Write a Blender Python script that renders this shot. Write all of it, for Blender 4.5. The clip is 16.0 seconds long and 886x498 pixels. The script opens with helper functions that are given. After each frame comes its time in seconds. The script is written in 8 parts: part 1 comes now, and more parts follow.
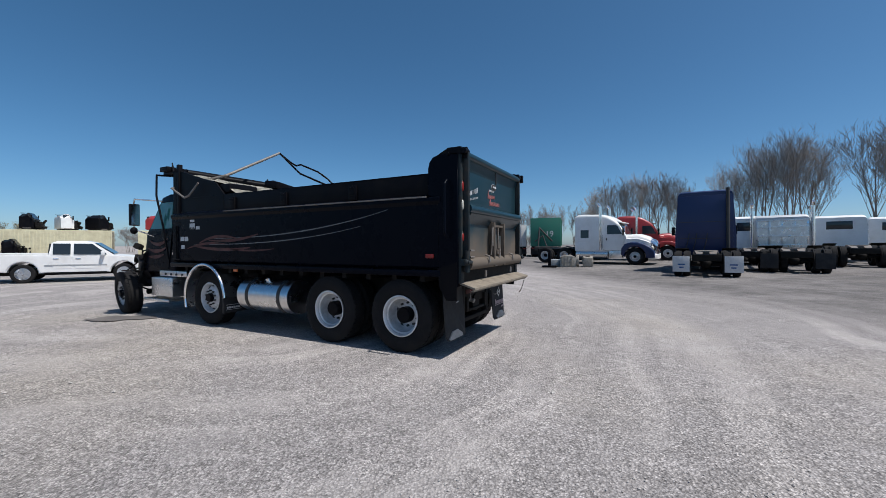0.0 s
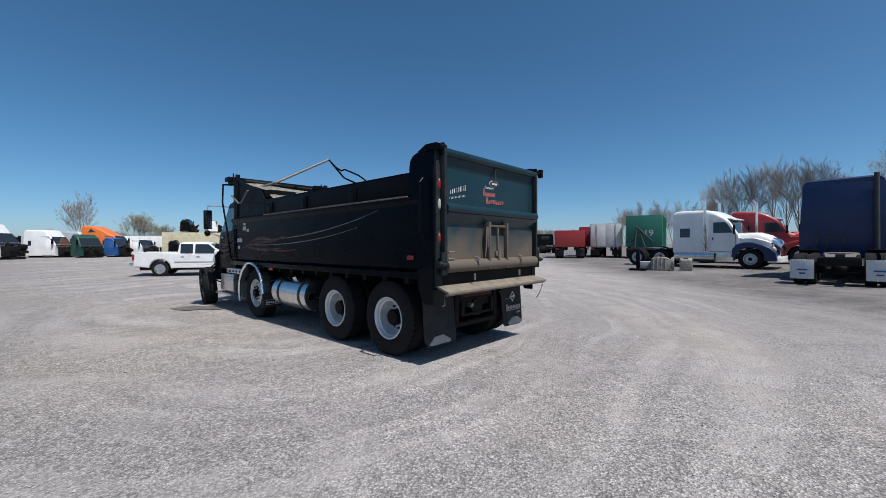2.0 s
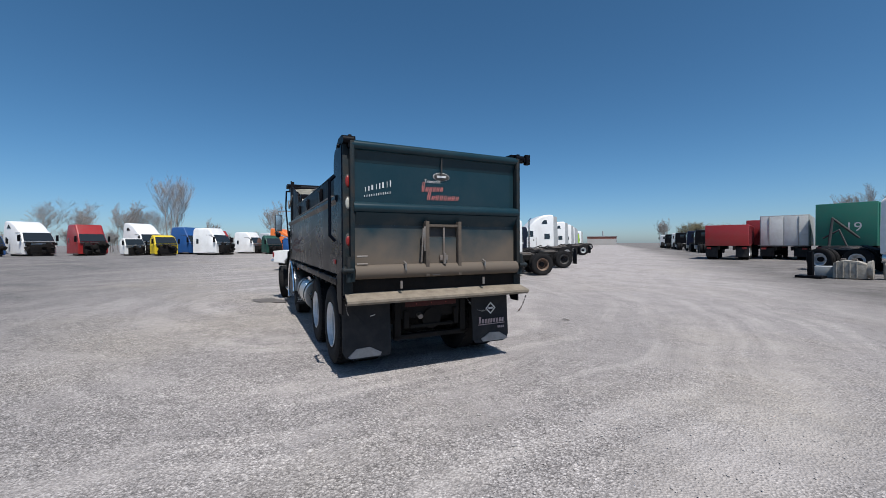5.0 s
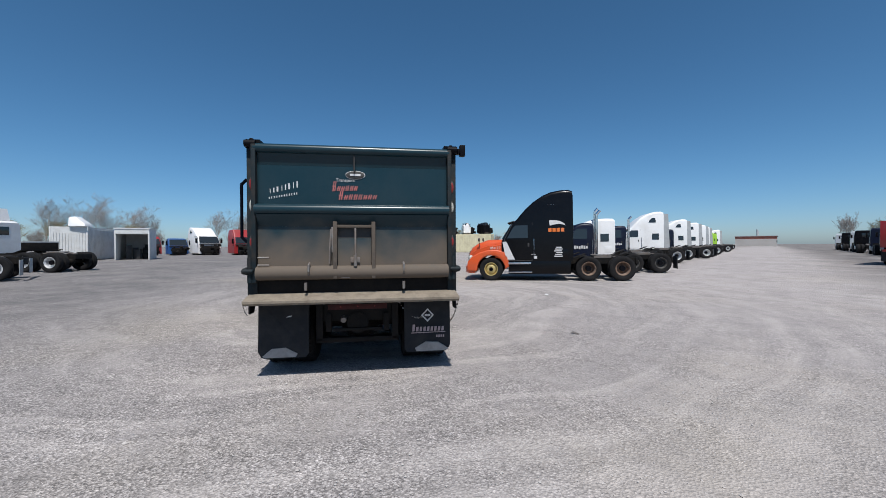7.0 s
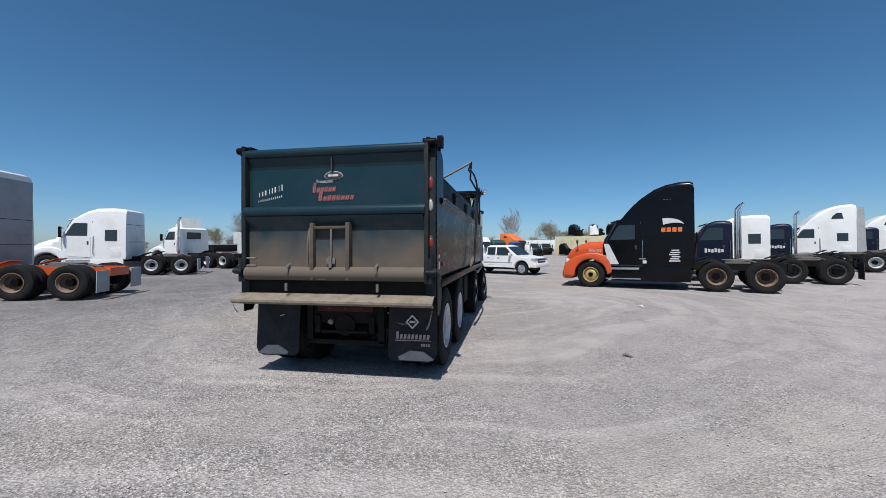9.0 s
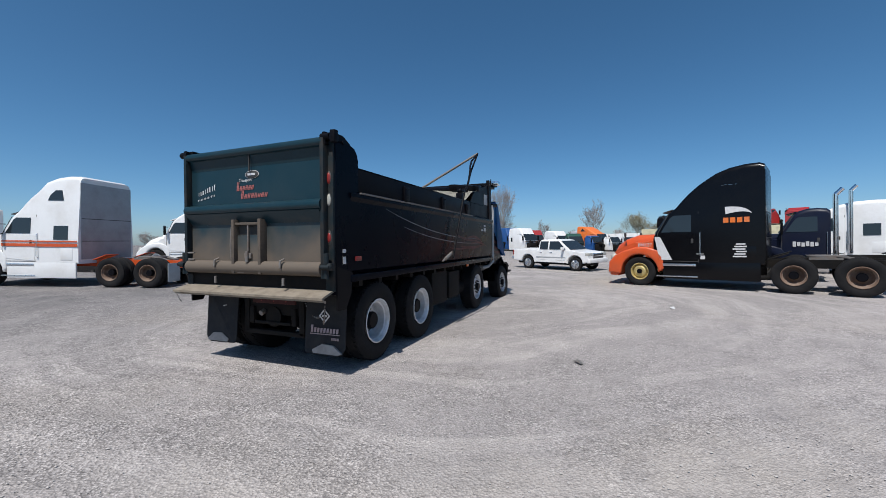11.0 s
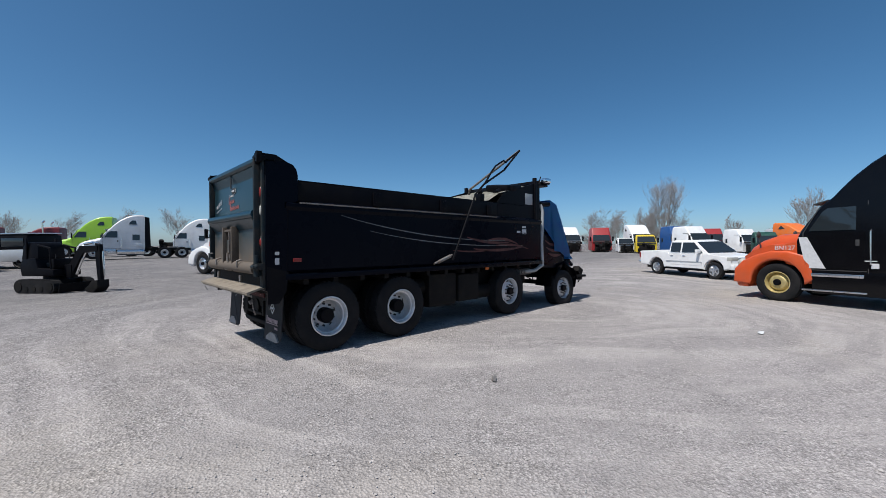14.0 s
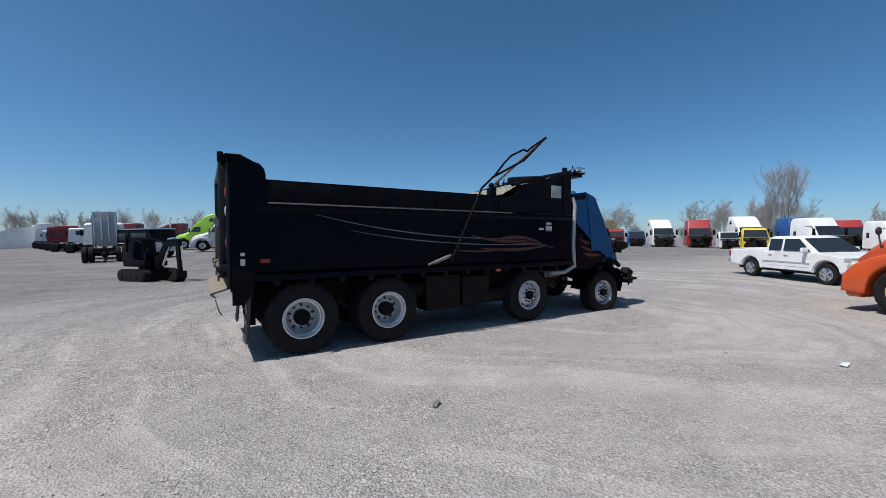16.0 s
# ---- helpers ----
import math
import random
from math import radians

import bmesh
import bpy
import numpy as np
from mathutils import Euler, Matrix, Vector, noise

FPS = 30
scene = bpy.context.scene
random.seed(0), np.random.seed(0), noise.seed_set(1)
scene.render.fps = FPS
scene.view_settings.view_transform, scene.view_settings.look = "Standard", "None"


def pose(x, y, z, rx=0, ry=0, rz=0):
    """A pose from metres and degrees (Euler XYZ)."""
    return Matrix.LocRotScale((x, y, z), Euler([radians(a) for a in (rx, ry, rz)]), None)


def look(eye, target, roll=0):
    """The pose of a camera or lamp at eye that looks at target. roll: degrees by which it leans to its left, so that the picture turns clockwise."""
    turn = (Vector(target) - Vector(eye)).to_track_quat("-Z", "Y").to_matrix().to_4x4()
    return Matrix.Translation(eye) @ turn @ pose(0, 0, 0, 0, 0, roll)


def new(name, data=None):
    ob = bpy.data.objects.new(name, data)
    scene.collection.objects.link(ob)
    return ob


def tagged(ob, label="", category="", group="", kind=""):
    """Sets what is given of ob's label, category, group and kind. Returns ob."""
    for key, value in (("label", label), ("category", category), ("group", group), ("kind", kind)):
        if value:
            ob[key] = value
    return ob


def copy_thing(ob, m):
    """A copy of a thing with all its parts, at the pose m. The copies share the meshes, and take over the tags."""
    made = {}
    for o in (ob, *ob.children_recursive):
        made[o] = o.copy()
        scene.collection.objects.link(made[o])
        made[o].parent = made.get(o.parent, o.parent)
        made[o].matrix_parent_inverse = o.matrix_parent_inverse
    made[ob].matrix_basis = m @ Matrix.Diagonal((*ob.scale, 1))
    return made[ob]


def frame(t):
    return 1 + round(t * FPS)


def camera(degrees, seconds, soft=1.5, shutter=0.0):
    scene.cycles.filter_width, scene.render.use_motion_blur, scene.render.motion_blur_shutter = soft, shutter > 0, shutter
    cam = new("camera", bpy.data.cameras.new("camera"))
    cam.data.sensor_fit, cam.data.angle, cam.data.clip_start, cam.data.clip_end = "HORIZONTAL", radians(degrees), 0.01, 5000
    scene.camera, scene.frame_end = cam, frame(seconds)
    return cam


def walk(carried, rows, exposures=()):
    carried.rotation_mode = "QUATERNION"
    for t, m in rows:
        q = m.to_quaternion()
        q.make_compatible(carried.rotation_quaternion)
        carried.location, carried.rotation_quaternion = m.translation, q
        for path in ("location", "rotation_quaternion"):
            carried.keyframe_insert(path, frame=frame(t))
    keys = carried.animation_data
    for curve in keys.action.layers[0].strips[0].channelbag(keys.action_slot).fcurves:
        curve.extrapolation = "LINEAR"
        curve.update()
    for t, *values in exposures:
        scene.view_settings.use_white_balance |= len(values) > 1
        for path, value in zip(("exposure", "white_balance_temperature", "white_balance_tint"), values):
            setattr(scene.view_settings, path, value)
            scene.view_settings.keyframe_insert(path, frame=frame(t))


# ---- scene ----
# the camera and its walk: seconds, place in metres, turn in degrees
cam = camera(97.0, 16.0, 0.5)
ROWS = [
    (0.0, 0.991, 0.654, 1.500, 89.41, 0.22, 27.74),
    (0.5, 1.262, 0.884, 1.496, 89.75, 0.19, 31.83),
    (1.0, 1.455, 1.175, 1.479, 89.66, 0.27, 37.31),
    (1.5, 1.797, 1.465, 1.499, 89.68, 0.23, 40.63),
    (2.0, 2.112, 1.731, 1.508, 89.48, 0.18, 42.35),
    (2.5, 2.323, 2.109, 1.512, 89.76, 0.18, 45.32),
    (3.0, 2.542, 2.430, 1.512, 89.70, 0.19, 48.24),
    (3.5, 2.697, 2.801, 1.495, 89.70, 0.16, 52.22),
    (6.0, 3.447, 5.393, 1.597, 89.17, 0.31, 71.66),
    (6.5, 3.511, 5.996, 1.558, 89.35, 0.26, 76.11),
    (7.0, 3.552, 6.639, 1.550, 89.51, 0.28, 80.94),
    (7.5, 3.487, 7.154, 1.522, 89.89, 0.30, 84.31),
    (8.0, 3.418, 7.689, 1.581, 89.62, 0.49, 89.42),
    (8.5, 3.268, 8.034, 1.539, 89.85, 0.30, 95.17),
    (11.0, 2.378, 10.303, 1.526, 89.20, 0.34, 112.59),
    (11.5, 2.193, 10.909, 1.509, 89.34, 0.39, 115.31),
    (12.0, 2.023, 11.460, 1.516, 89.41, 0.54, 118.03),
    (12.5, 1.713, 11.820, 1.538, 89.59, 0.46, 122.28),
    (13.0, 1.415, 12.154, 1.542, 89.69, 0.45, 127.98),
    (13.5, 1.024, 12.456, 1.524, 89.62, 0.42, 133.58),
    (14.0, 0.671, 12.825, 1.555, 89.36, 0.23, 136.48),
    (14.5, 0.346, 13.067, 1.597, 89.40, 0.32, 138.91),
    (15.0, -0.110, 13.193, 1.640, 89.11, 0.17, 142.03),
    (15.5, -0.556, 13.414, 1.656, 88.85, 0.13, 144.20),
    (16.0, -0.886, 13.306, 1.659, 88.39, 0.08, 148.72),
]
walk(cam, [(t, pose(x, y, z, rx, ry, rz)) for t, x, y, z, rx, ry, rz in ROWS])

# ---- world and light ----
SUN_EL, SUN_AZ = 62.0, 0.0          # degrees above the ground, degrees from +x towards +y
world = bpy.data.worlds.new("world")
scene.world = world
world.use_nodes = True
wn = world.node_tree.nodes
sky = wn.new("ShaderNodeTexSky")
sky.sky_type = "NISHITA"
sky.sun_disc = False
sky.sun_elevation = radians(SUN_EL)
sky.sun_rotation = radians(90.0 - SUN_AZ)
sky.altitude = 200
sky.air_density, sky.dust_density, sky.ozone_density = 0.7, 0.9, 6.0
wn["Background"].inputs["Strength"].default_value = 0.114
vivid = wn.new("ShaderNodeHueSaturation")
vivid.inputs["Hue"].default_value, vivid.inputs["Saturation"].default_value = 0.489, 1.14
world.node_tree.links.new(sky.outputs[0], vivid.inputs["Color"])
world.node_tree.links.new(vivid.outputs[0], wn["Background"].inputs["Color"])
sun = new("sun", bpy.data.lights.new("sun", "SUN"))
sun.data.energy, sun.data.angle, sun.data.color = 4.8, radians(0.53), (1.0, 0.97, 0.93)
sdir = Vector((math.cos(radians(SUN_EL)) * math.cos(radians(SUN_AZ)), math.cos(radians(SUN_EL)) * math.sin(radians(SUN_AZ)), math.sin(radians(SUN_EL))))
sun.matrix_world = look(sdir * 50, (0, 0, 0))
scene.view_settings.exposure = 0.0


# ---- materials ----
def material(name, base=(0.5, 0.5, 0.5), rough=0.5, metal=0.0, dirt=(0.30, 0.27, 0.24), amount=0.25, scale=3.0, fine=40.0, bump=0.0, coat=0.0, alpha=None, spec=0.5, grain=0.12):
    """Paint, rubber, metal: a base colour that varies by cloudy dirt at one scale and fine grain at another."""
    m = bpy.data.materials.new(name)
    m.use_nodes = True
    nt, n = m.node_tree, m.node_tree.nodes
    b = n["Principled BSDF"]
    b.inputs["Roughness"].default_value = rough
    b.inputs["Metallic"].default_value = metal
    b.inputs["Coat Weight"].default_value = coat
    b.inputs["Coat Roughness"].default_value = 0.08
    b.inputs["Specular IOR Level"].default_value = spec
    tc = n.new("ShaderNodeTexCoord")
    big = n.new("ShaderNodeTexNoise")
    big.inputs["Scale"].default_value, big.inputs["Detail"].default_value, big.inputs["Roughness"].default_value = scale, 6, 0.65
    small = n.new("ShaderNodeTexNoise")
    small.inputs["Scale"].default_value, small.inputs["Detail"].default_value = fine, 3
    nt.links.new(tc.outputs["Object"], big.inputs["Vector"])
    nt.links.new(tc.outputs["Object"], small.inputs["Vector"])
    ramp = n.new("ShaderNodeMapRange")
    ramp.inputs[1].default_value, ramp.inputs[2].default_value, ramp.inputs[3].default_value, ramp.inputs[4].default_value = 0.42, 0.75, 0.0, amount
    nt.links.new(big.outputs["Fac"], ramp.inputs[0])
    mix = n.new("ShaderNodeMix")
    mix.data_type = "RGBA"
    mix.inputs["A"].default_value, mix.inputs["B"].default_value = (*base, 1), (*dirt, 1)
    nt.links.new(ramp.outputs[0], mix.inputs["Factor"])
    g = n.new("ShaderNodeMapRange")
    g.inputs[3].default_value, g.inputs[4].default_value = 1 - grain, 1 + grain
    nt.links.new(small.outputs["Fac"], g.inputs[0])
    mul = n.new("ShaderNodeMix")
    mul.data_type, mul.blend_type = "RGBA", "MULTIPLY"
    mul.inputs["Factor"].default_value = 1.0
    nt.links.new(mix.outputs["Result"], mul.inputs["A"])
    nt.links.new(g.outputs[0], mul.inputs["B"])
    nt.links.new(mul.outputs["Result"], b.inputs["Base Color"])
    r2 = n.new("ShaderNodeMapRange")
    r2.inputs[3].default_value, r2.inputs[4].default_value = rough, min(1.0, rough + 0.45 * (amount + 0.15))
    nt.links.new(big.outputs["Fac"], r2.inputs[0])
    nt.links.new(r2.outputs[0], b.inputs["Roughness"])
    if bump:
        bp = n.new("ShaderNodeBump")
        bp.inputs["Strength"].default_value, bp.inputs["Distance"].default_value = bump, 0.01
        nt.links.new(small.outputs["Fac"], bp.inputs["Height"])
        nt.links.new(bp.outputs["Normal"], b.inputs["Normal"])
    return m


def glass_material(name, tint):
    m = bpy.data.materials.new(name)
    m.use_nodes = True
    b = m.node_tree.nodes["Principled BSDF"]
    b.inputs["Base Color"].default_value = (*tint, 1)
    b.inputs["Roughness"].default_value = 0.04
    b.inputs["Specular IOR Level"].default_value = 0.6
    return m


BED = material("bed_paint", (0.0022, 0.0034, 0.0075), 0.17, dirt=(0.005, 0.006, 0.009), amount=0.35, scale=1.6, spec=0.06)
BLACK = material("black_paint", (0.004, 0.004, 0.006), 0.3, dirt=(0.014, 0.013, 0.012), amount=0.5, scale=3, spec=0.09)
FRAME = material("frame_black", (0.006, 0.0055, 0.0055), 0.6, dirt=(0.030, 0.024, 0.019), amount=0.5, scale=5, bump=0.3, spec=0.2)
RUBBER = material("tyre_rubber", (0.010, 0.010, 0.011), 0.7, dirt=(0.035, 0.032, 0.03), amount=0.5, scale=4, bump=0.4, spec=0.2)
FLAP = material("flap_rubber", (0.014, 0.015, 0.018), 0.6, dirt=(0.07, 0.065, 0.06), amount=0.5, scale=3, spec=0.3)
DUSTY = material("dusty_light_rubber", (0.34, 0.32, 0.30), 0.85, dirt=(0.15, 0.14, 0.13), amount=0.6, scale=9)
RIM = material("rim_white", (0.68, 0.69, 0.70), 0.36, metal=0.4, dirt=(0.18, 0.16, 0.14), amount=0.5, scale=6)
ALLOY = material("polished_aluminium", (0.72, 0.73, 0.75), 0.18, metal=1.0, dirt=(0.35, 0.33, 0.30), amount=0.35, scale=5)
CHROME = material("chrome", (0.80, 0.81, 0.83), 0.08, metal=1.0, amount=0.1)
STEEL = material("worn_steel", (0.22, 0.21, 0.20), 0.5, metal=0.6, dirt=(0.20, 0.12, 0.07), amount=0.6, scale=8)
SILL = material("worn_sill", (0.23, 0.195, 0.15), 0.75, dirt=(0.12, 0.095, 0.07), amount=0.8, scale=7, bump=0.4)
RED_LENS = material("red_lens", (0.22, 0.012, 0.010), 0.25, amount=0.1)
AMBER = material("amber_lens", (0.55, 0.12, 0.02), 0.2, amount=0.1)
WHITE_LENS = material("clear_lens", (0.40, 0.40, 0.36), 0.2, amount=0.15)
STRIPE = material("pinstripe", (0.20, 0.20, 0.20), 0.35, dirt=(0.05, 0.05, 0.05), amount=0.7, scale=9)
FLAME = material("flame_red", (0.105, 0.026, 0.020), 0.35, dirt=(0.02, 0.014, 0.014), amount=0.95, scale=6)
PAPER = material("sticker_white", (0.60, 0.60, 0.60), 0.6, dirt=(0.3, 0.3, 0.3), amount=0.4, scale=20)
INK = material("dark_ink", (0.03, 0.03, 0.03), 0.6, amount=0.1)
TARP_BLUE = material("blue_tarp", (0.012, 0.13, 0.42), 0.3, dirt=(0.03, 0.26, 0.46), amount=0.7, scale=3, bump=0.5)
CANVAS = material("cream_canvas", (0.48, 0.46, 0.39), 0.85, dirt=(0.16, 0.15, 0.13), amount=0.6, scale=5, bump=0.4)
GLASS = glass_material("dark_glass", (0.020, 0.026, 0.030))
TEAL_GLASS = glass_material("teal_glass", (0.04, 0.16, 0.15))
WHITE = material("white_paint", (0.80, 0.80, 0.79), 0.28, dirt=(0.52, 0.49, 0.45), amount=0.4, scale=1.5, coat=0.3, grain=0.04)
CREAM = material("cream_steel", (0.62, 0.58, 0.40), 0.6, dirt=(0.35, 0.29, 0.18), amount=0.5, scale=2)
SILVER = material("silver_paint", (0.56, 0.58, 0.60), 0.3, metal=0.2, dirt=(0.4, 0.38, 0.36), amount=0.4, scale=1.5)
GLOSS = material("gloss_black", (0.0035, 0.0035, 0.0045), 0.14, dirt=(0.008, 0.008, 0.008), amount=0.25, scale=4, spec=0.22)
NAVY = material("navy_paint", (0.005, 0.008, 0.024), 0.28, dirt=(0.014, 0.015, 0.022), amount=0.4, scale=2, coat=0.05, spec=0.25)
BLUE = material("blue_paint", (0.004, 0.018, 0.085), 0.34, dirt=(0.008, 0.022, 0.07), amount=0.5, scale=1.5, coat=0.12)
MIDBLUE = material("bright_blue_paint", (0.014, 0.08, 0.26), 0.35, dirt=(0.05, 0.09, 0.18), amount=0.4, scale=2)
TURQ = material("turquoise_paint", (0.03, 0.30, 0.50), 0.35, amount=0.2)
RED = material("red_paint", (0.33, 0.016, 0.018), 0.3, dirt=(0.20, 0.05, 0.04), amount=0.5, scale=2, coat=0.3)
DARKRED = material("dark_red_paint", (0.17, 0.010, 0.018), 0.35, dirt=(0.12, 0.04, 0.04), amount=0.5, scale=2)
ORANGE = material("orange_paint", (0.62, 0.085, 0.016), 0.3, dirt=(0.35, 0.09, 0.04), amount=0.5, scale=2.5, coat=0.3)
ORANGE2 = material("bright_orange_paint", (0.75, 0.16, 0.015), 0.35, amount=0.3)
YELLOW = material("yellow_paint", (0.72, 0.52, 0.02), 0.35, dirt=(0.4, 0.3, 0.08), amount=0.4, scale=2)
GREEN = material("dark_green_paint", (0.008, 0.055, 0.042), 0.4, dirt=(0.05, 0.12, 0.09), amount=0.5, scale=2)
GREEN2 = material("green_container_paint", (0.016, 0.16, 0.11), 0.5, dirt=(0.06, 0.14, 0.11), amount=0.5, scale=1.5)
LIME = material("lime_paint", (0.30, 0.55, 0.03), 0.3, dirt=(0.25, 0.4, 0.1), amount=0.3, scale=2, coat=0.3)
GREY = material("grey_panel", (0.36, 0.38, 0.39), 0.45, dirt=(0.22, 0.21, 0.20), amount=0.5, scale=2)
CONT = material("container_white", (0.62, 0.63, 0.62), 0.55, dirt=(0.35, 0.31, 0.27), amount=0.4, scale=2)
CONCRETE = material("far_wall", (0.42, 0.40, 0.38), 0.8, amount=0.5, scale=0.3)
BRICK = material("far_brick", (0.30, 0.11, 0.08), 0.8, amount=0.4, scale=0.3)
BARK = material("bark", (0.30, 0.265, 0.235), 0.9, dirt=(0.19, 0.165, 0.145), amount=0.6, scale=4, bump=0.5)
TWIG = material("twigs", (0.285, 0.262, 0.245), 0.9, dirt=(0.205, 0.185, 0.17), amount=0.5, scale=2)
BUDS = material("spring_buds", (0.26, 0.235, 0.15), 0.9, dirt=(0.16, 0.14, 0.08), amount=0.6, scale=2)
LEAF = material("far_leaf", (0.10, 0.15, 0.035), 0.9, dirt=(0.06, 0.09, 0.03), amount=0.7, scale=1)


def tailgate_material():
    """Dark teal paint with tan road dust that thickens on the lower panel in ragged clouds."""
    m = material("tailgate_paint", (0.008, 0.030, 0.041), 0.3, dirt=(0.035, 0.05, 0.056), amount=0.4, scale=2, spec=0.3)
    nt, n = m.node_tree, m.node_tree.nodes
    b = n["Principled BSDF"]
    old = b.inputs["Base Color"].links[0].from_socket
    tc = n.new("ShaderNodeTexCoord")
    sep = n.new("ShaderNodeSeparateXYZ")
    nt.links.new(tc.outputs["Object"], sep.inputs[0])
    nz = n.new("ShaderNodeTexNoise")
    nz.inputs["Scale"].default_value, nz.inputs["Detail"].default_value = 2.4, 7
    nt.links.new(tc.outputs["Object"], nz.inputs["Vector"])
    add = n.new("ShaderNodeMath")
    add.operation = "MULTIPLY_ADD"
    nt.links.new(nz.outputs["Fac"], add.inputs[0])
    add.inputs[1].default_value = 0.75
    nt.links.new(sep.outputs["Z"], add.inputs[2])
    rng = n.new("ShaderNodeMapRange")
    rng.inputs[1].default_value, rng.inputs[2].default_value, rng.inputs[3].default_value, rng.inputs[4].default_value = 2.15, 1.74, 0.0, 0.95
    nt.links.new(add.outputs[0], rng.inputs[0])
    mix = n.new("ShaderNodeMix")
    mix.data_type = "RGBA"
    mix.inputs["B"].default_value = (0.125, 0.100, 0.078, 1)
    nt.links.new(rng.outputs[0], mix.inputs["Factor"])
    nt.links.new(old, mix.inputs["A"])
    nt.links.new(mix.outputs["Result"], b.inputs["Base Color"])
    rr = n.new("ShaderNodeMapRange")
    rr.inputs[3].default_value, rr.inputs[4].default_value = 0.28, 0.85
    nt.links.new(rng.outputs[0], rr.inputs[0])
    nt.links.new(rr.outputs[0], b.inputs["Roughness"])
    return m


TAILGATE = tailgate_material()


def ground_material():
    m = bpy.data.materials.new("gravel")
    m.use_nodes = True
    nt, n = m.node_tree, m.node_tree.nodes
    b = n["Principled BSDF"]
    b.inputs["Roughness"].default_value = 0.95
    b.inputs["Specular IOR Level"].default_value = 0.15
    tc = n.new("ShaderNodeTexCoord")

    def noise_node(scale, detail, rough=0.6, vec=None):
        k = n.new("ShaderNodeTexNoise")
        k.inputs["Scale"].default_value, k.inputs["Detail"].default_value, k.inputs["Roughness"].default_value = scale, detail, rough
        nt.links.new(vec or tc.outputs["Object"], k.inputs["Vector"])
        return k.outputs["Fac"]

    def rng(src, a, b_, c, d):
        k = n.new("ShaderNodeMapRange")
        for i, v in zip((1, 2, 3, 4), (a, b_, c, d)):
            k.inputs[i].default_value = v
        nt.links.new(src, k.inputs[0])
        return k.outputs[0]

    def mixc(fac, a, b_, mode="MIX"):
        k = n.new("ShaderNodeMix")
        k.data_type, k.blend_type = "RGBA", mode
        for key, v in (("Factor", fac), ("A", a), ("B", b_)):
            if isinstance(v, tuple):
                k.inputs[key].default_value = (*v, 1)
            elif isinstance(v, float):
                k.inputs[key].default_value = v
            else:
                nt.links.new(v, k.inputs[key])
        return k.outputs["Result"]

    # worn, pale wheel paths that sweep round the yard
    def math_node(op, a, b_=None):
        k = n.new("ShaderNodeMath")
        k.operation = op
        for i, v in enumerate((a, b_)):
            if isinstance(v, (int, float)):
                k.inputs[i].default_value = v
            elif v is not None:
                nt.links.new(v, k.inputs[i])
        return k.outputs[0]

    sx = n.new("ShaderNodeSeparateXYZ")
    nt.links.new(tc.outputs["Object"], sx.inputs[0])
    wob = noise_node(0.12, 2)
    dx, dy = math_node("ADD", sx.outputs[0], 8.0), math_node("SUBTRACT", sx.outputs[1], 6.0)
    rad = math_node("SQRT", math_node("ADD", math_node("MULTIPLY", dx, dx), math_node("MULTIPLY", dy, dy)))
    rad = math_node("ADD", rad, math_node("MULTIPLY", wob, 5.0))
    ang = math_node("ARCTAN2", dy, dx)
    cmb = n.new("ShaderNodeCombineXYZ")
    nt.links.new(math_node("MULTIPLY", rad, 1.5), cmb.inputs[0])
    nt.links.new(math_node("MULTIPLY", ang, 0.8), cmb.inputs[1])
    paths = noise_node(1.0, 4, 0.6, cmb.outputs[0])
    patch = noise_node(0.16, 5)
    mid = noise_node(1.3, 5)
    c = mixc(rng(paths, 0.46, 0.60, 0.0, 0.9), (0.304, 0.282, 0.273), (0.398, 0.368, 0.352))
    c = mixc(rng(patch, 0.50, 0.66, 0.0, 0.8), c, (0.360, 0.324, 0.284))
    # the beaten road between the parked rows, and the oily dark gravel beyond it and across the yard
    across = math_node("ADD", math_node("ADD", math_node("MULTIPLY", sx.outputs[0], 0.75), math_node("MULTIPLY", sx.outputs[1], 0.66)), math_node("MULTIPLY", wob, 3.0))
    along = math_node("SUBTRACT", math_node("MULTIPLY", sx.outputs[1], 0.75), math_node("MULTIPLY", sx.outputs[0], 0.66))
    band = math_node("MULTIPLY", math_node("MULTIPLY", rng(across, 3.4, 5.0, 0.0, 1.0), rng(across, 9.0, 12.0, 1.0, 0.0)), rng(along, 8.0, 20.0, 0.0, 0.75))
    c = mixc(band, c, (0.400, 0.368, 0.360))
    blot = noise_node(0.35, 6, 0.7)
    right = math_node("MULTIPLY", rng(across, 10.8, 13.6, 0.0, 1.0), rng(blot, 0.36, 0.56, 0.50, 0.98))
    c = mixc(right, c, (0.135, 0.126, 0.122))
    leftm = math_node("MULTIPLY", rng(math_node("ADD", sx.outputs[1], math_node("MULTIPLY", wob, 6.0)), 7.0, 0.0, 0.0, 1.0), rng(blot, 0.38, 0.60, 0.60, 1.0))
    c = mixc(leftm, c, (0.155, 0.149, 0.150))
    c = mixc(rng(mid, 0.46, 0.70, 0.0, 0.6), c, (0.255, 0.238, 0.233))
    rut = n.new("ShaderNodeCombineXYZ")
    nt.links.new(math_node("MULTIPLY", rad, 7.0), rut.inputs[0])
    nt.links.new(math_node("MULTIPLY", ang, 2.2), rut.inputs[1])
    c = mixc(0.22, c, rng(noise_node(1.0, 5, 0.62, rut.outputs[0]), 0.34, 0.66, 0.84, 1.12), "MULTIPLY")
    clump = noise_node(16.0, 8, 0.8)
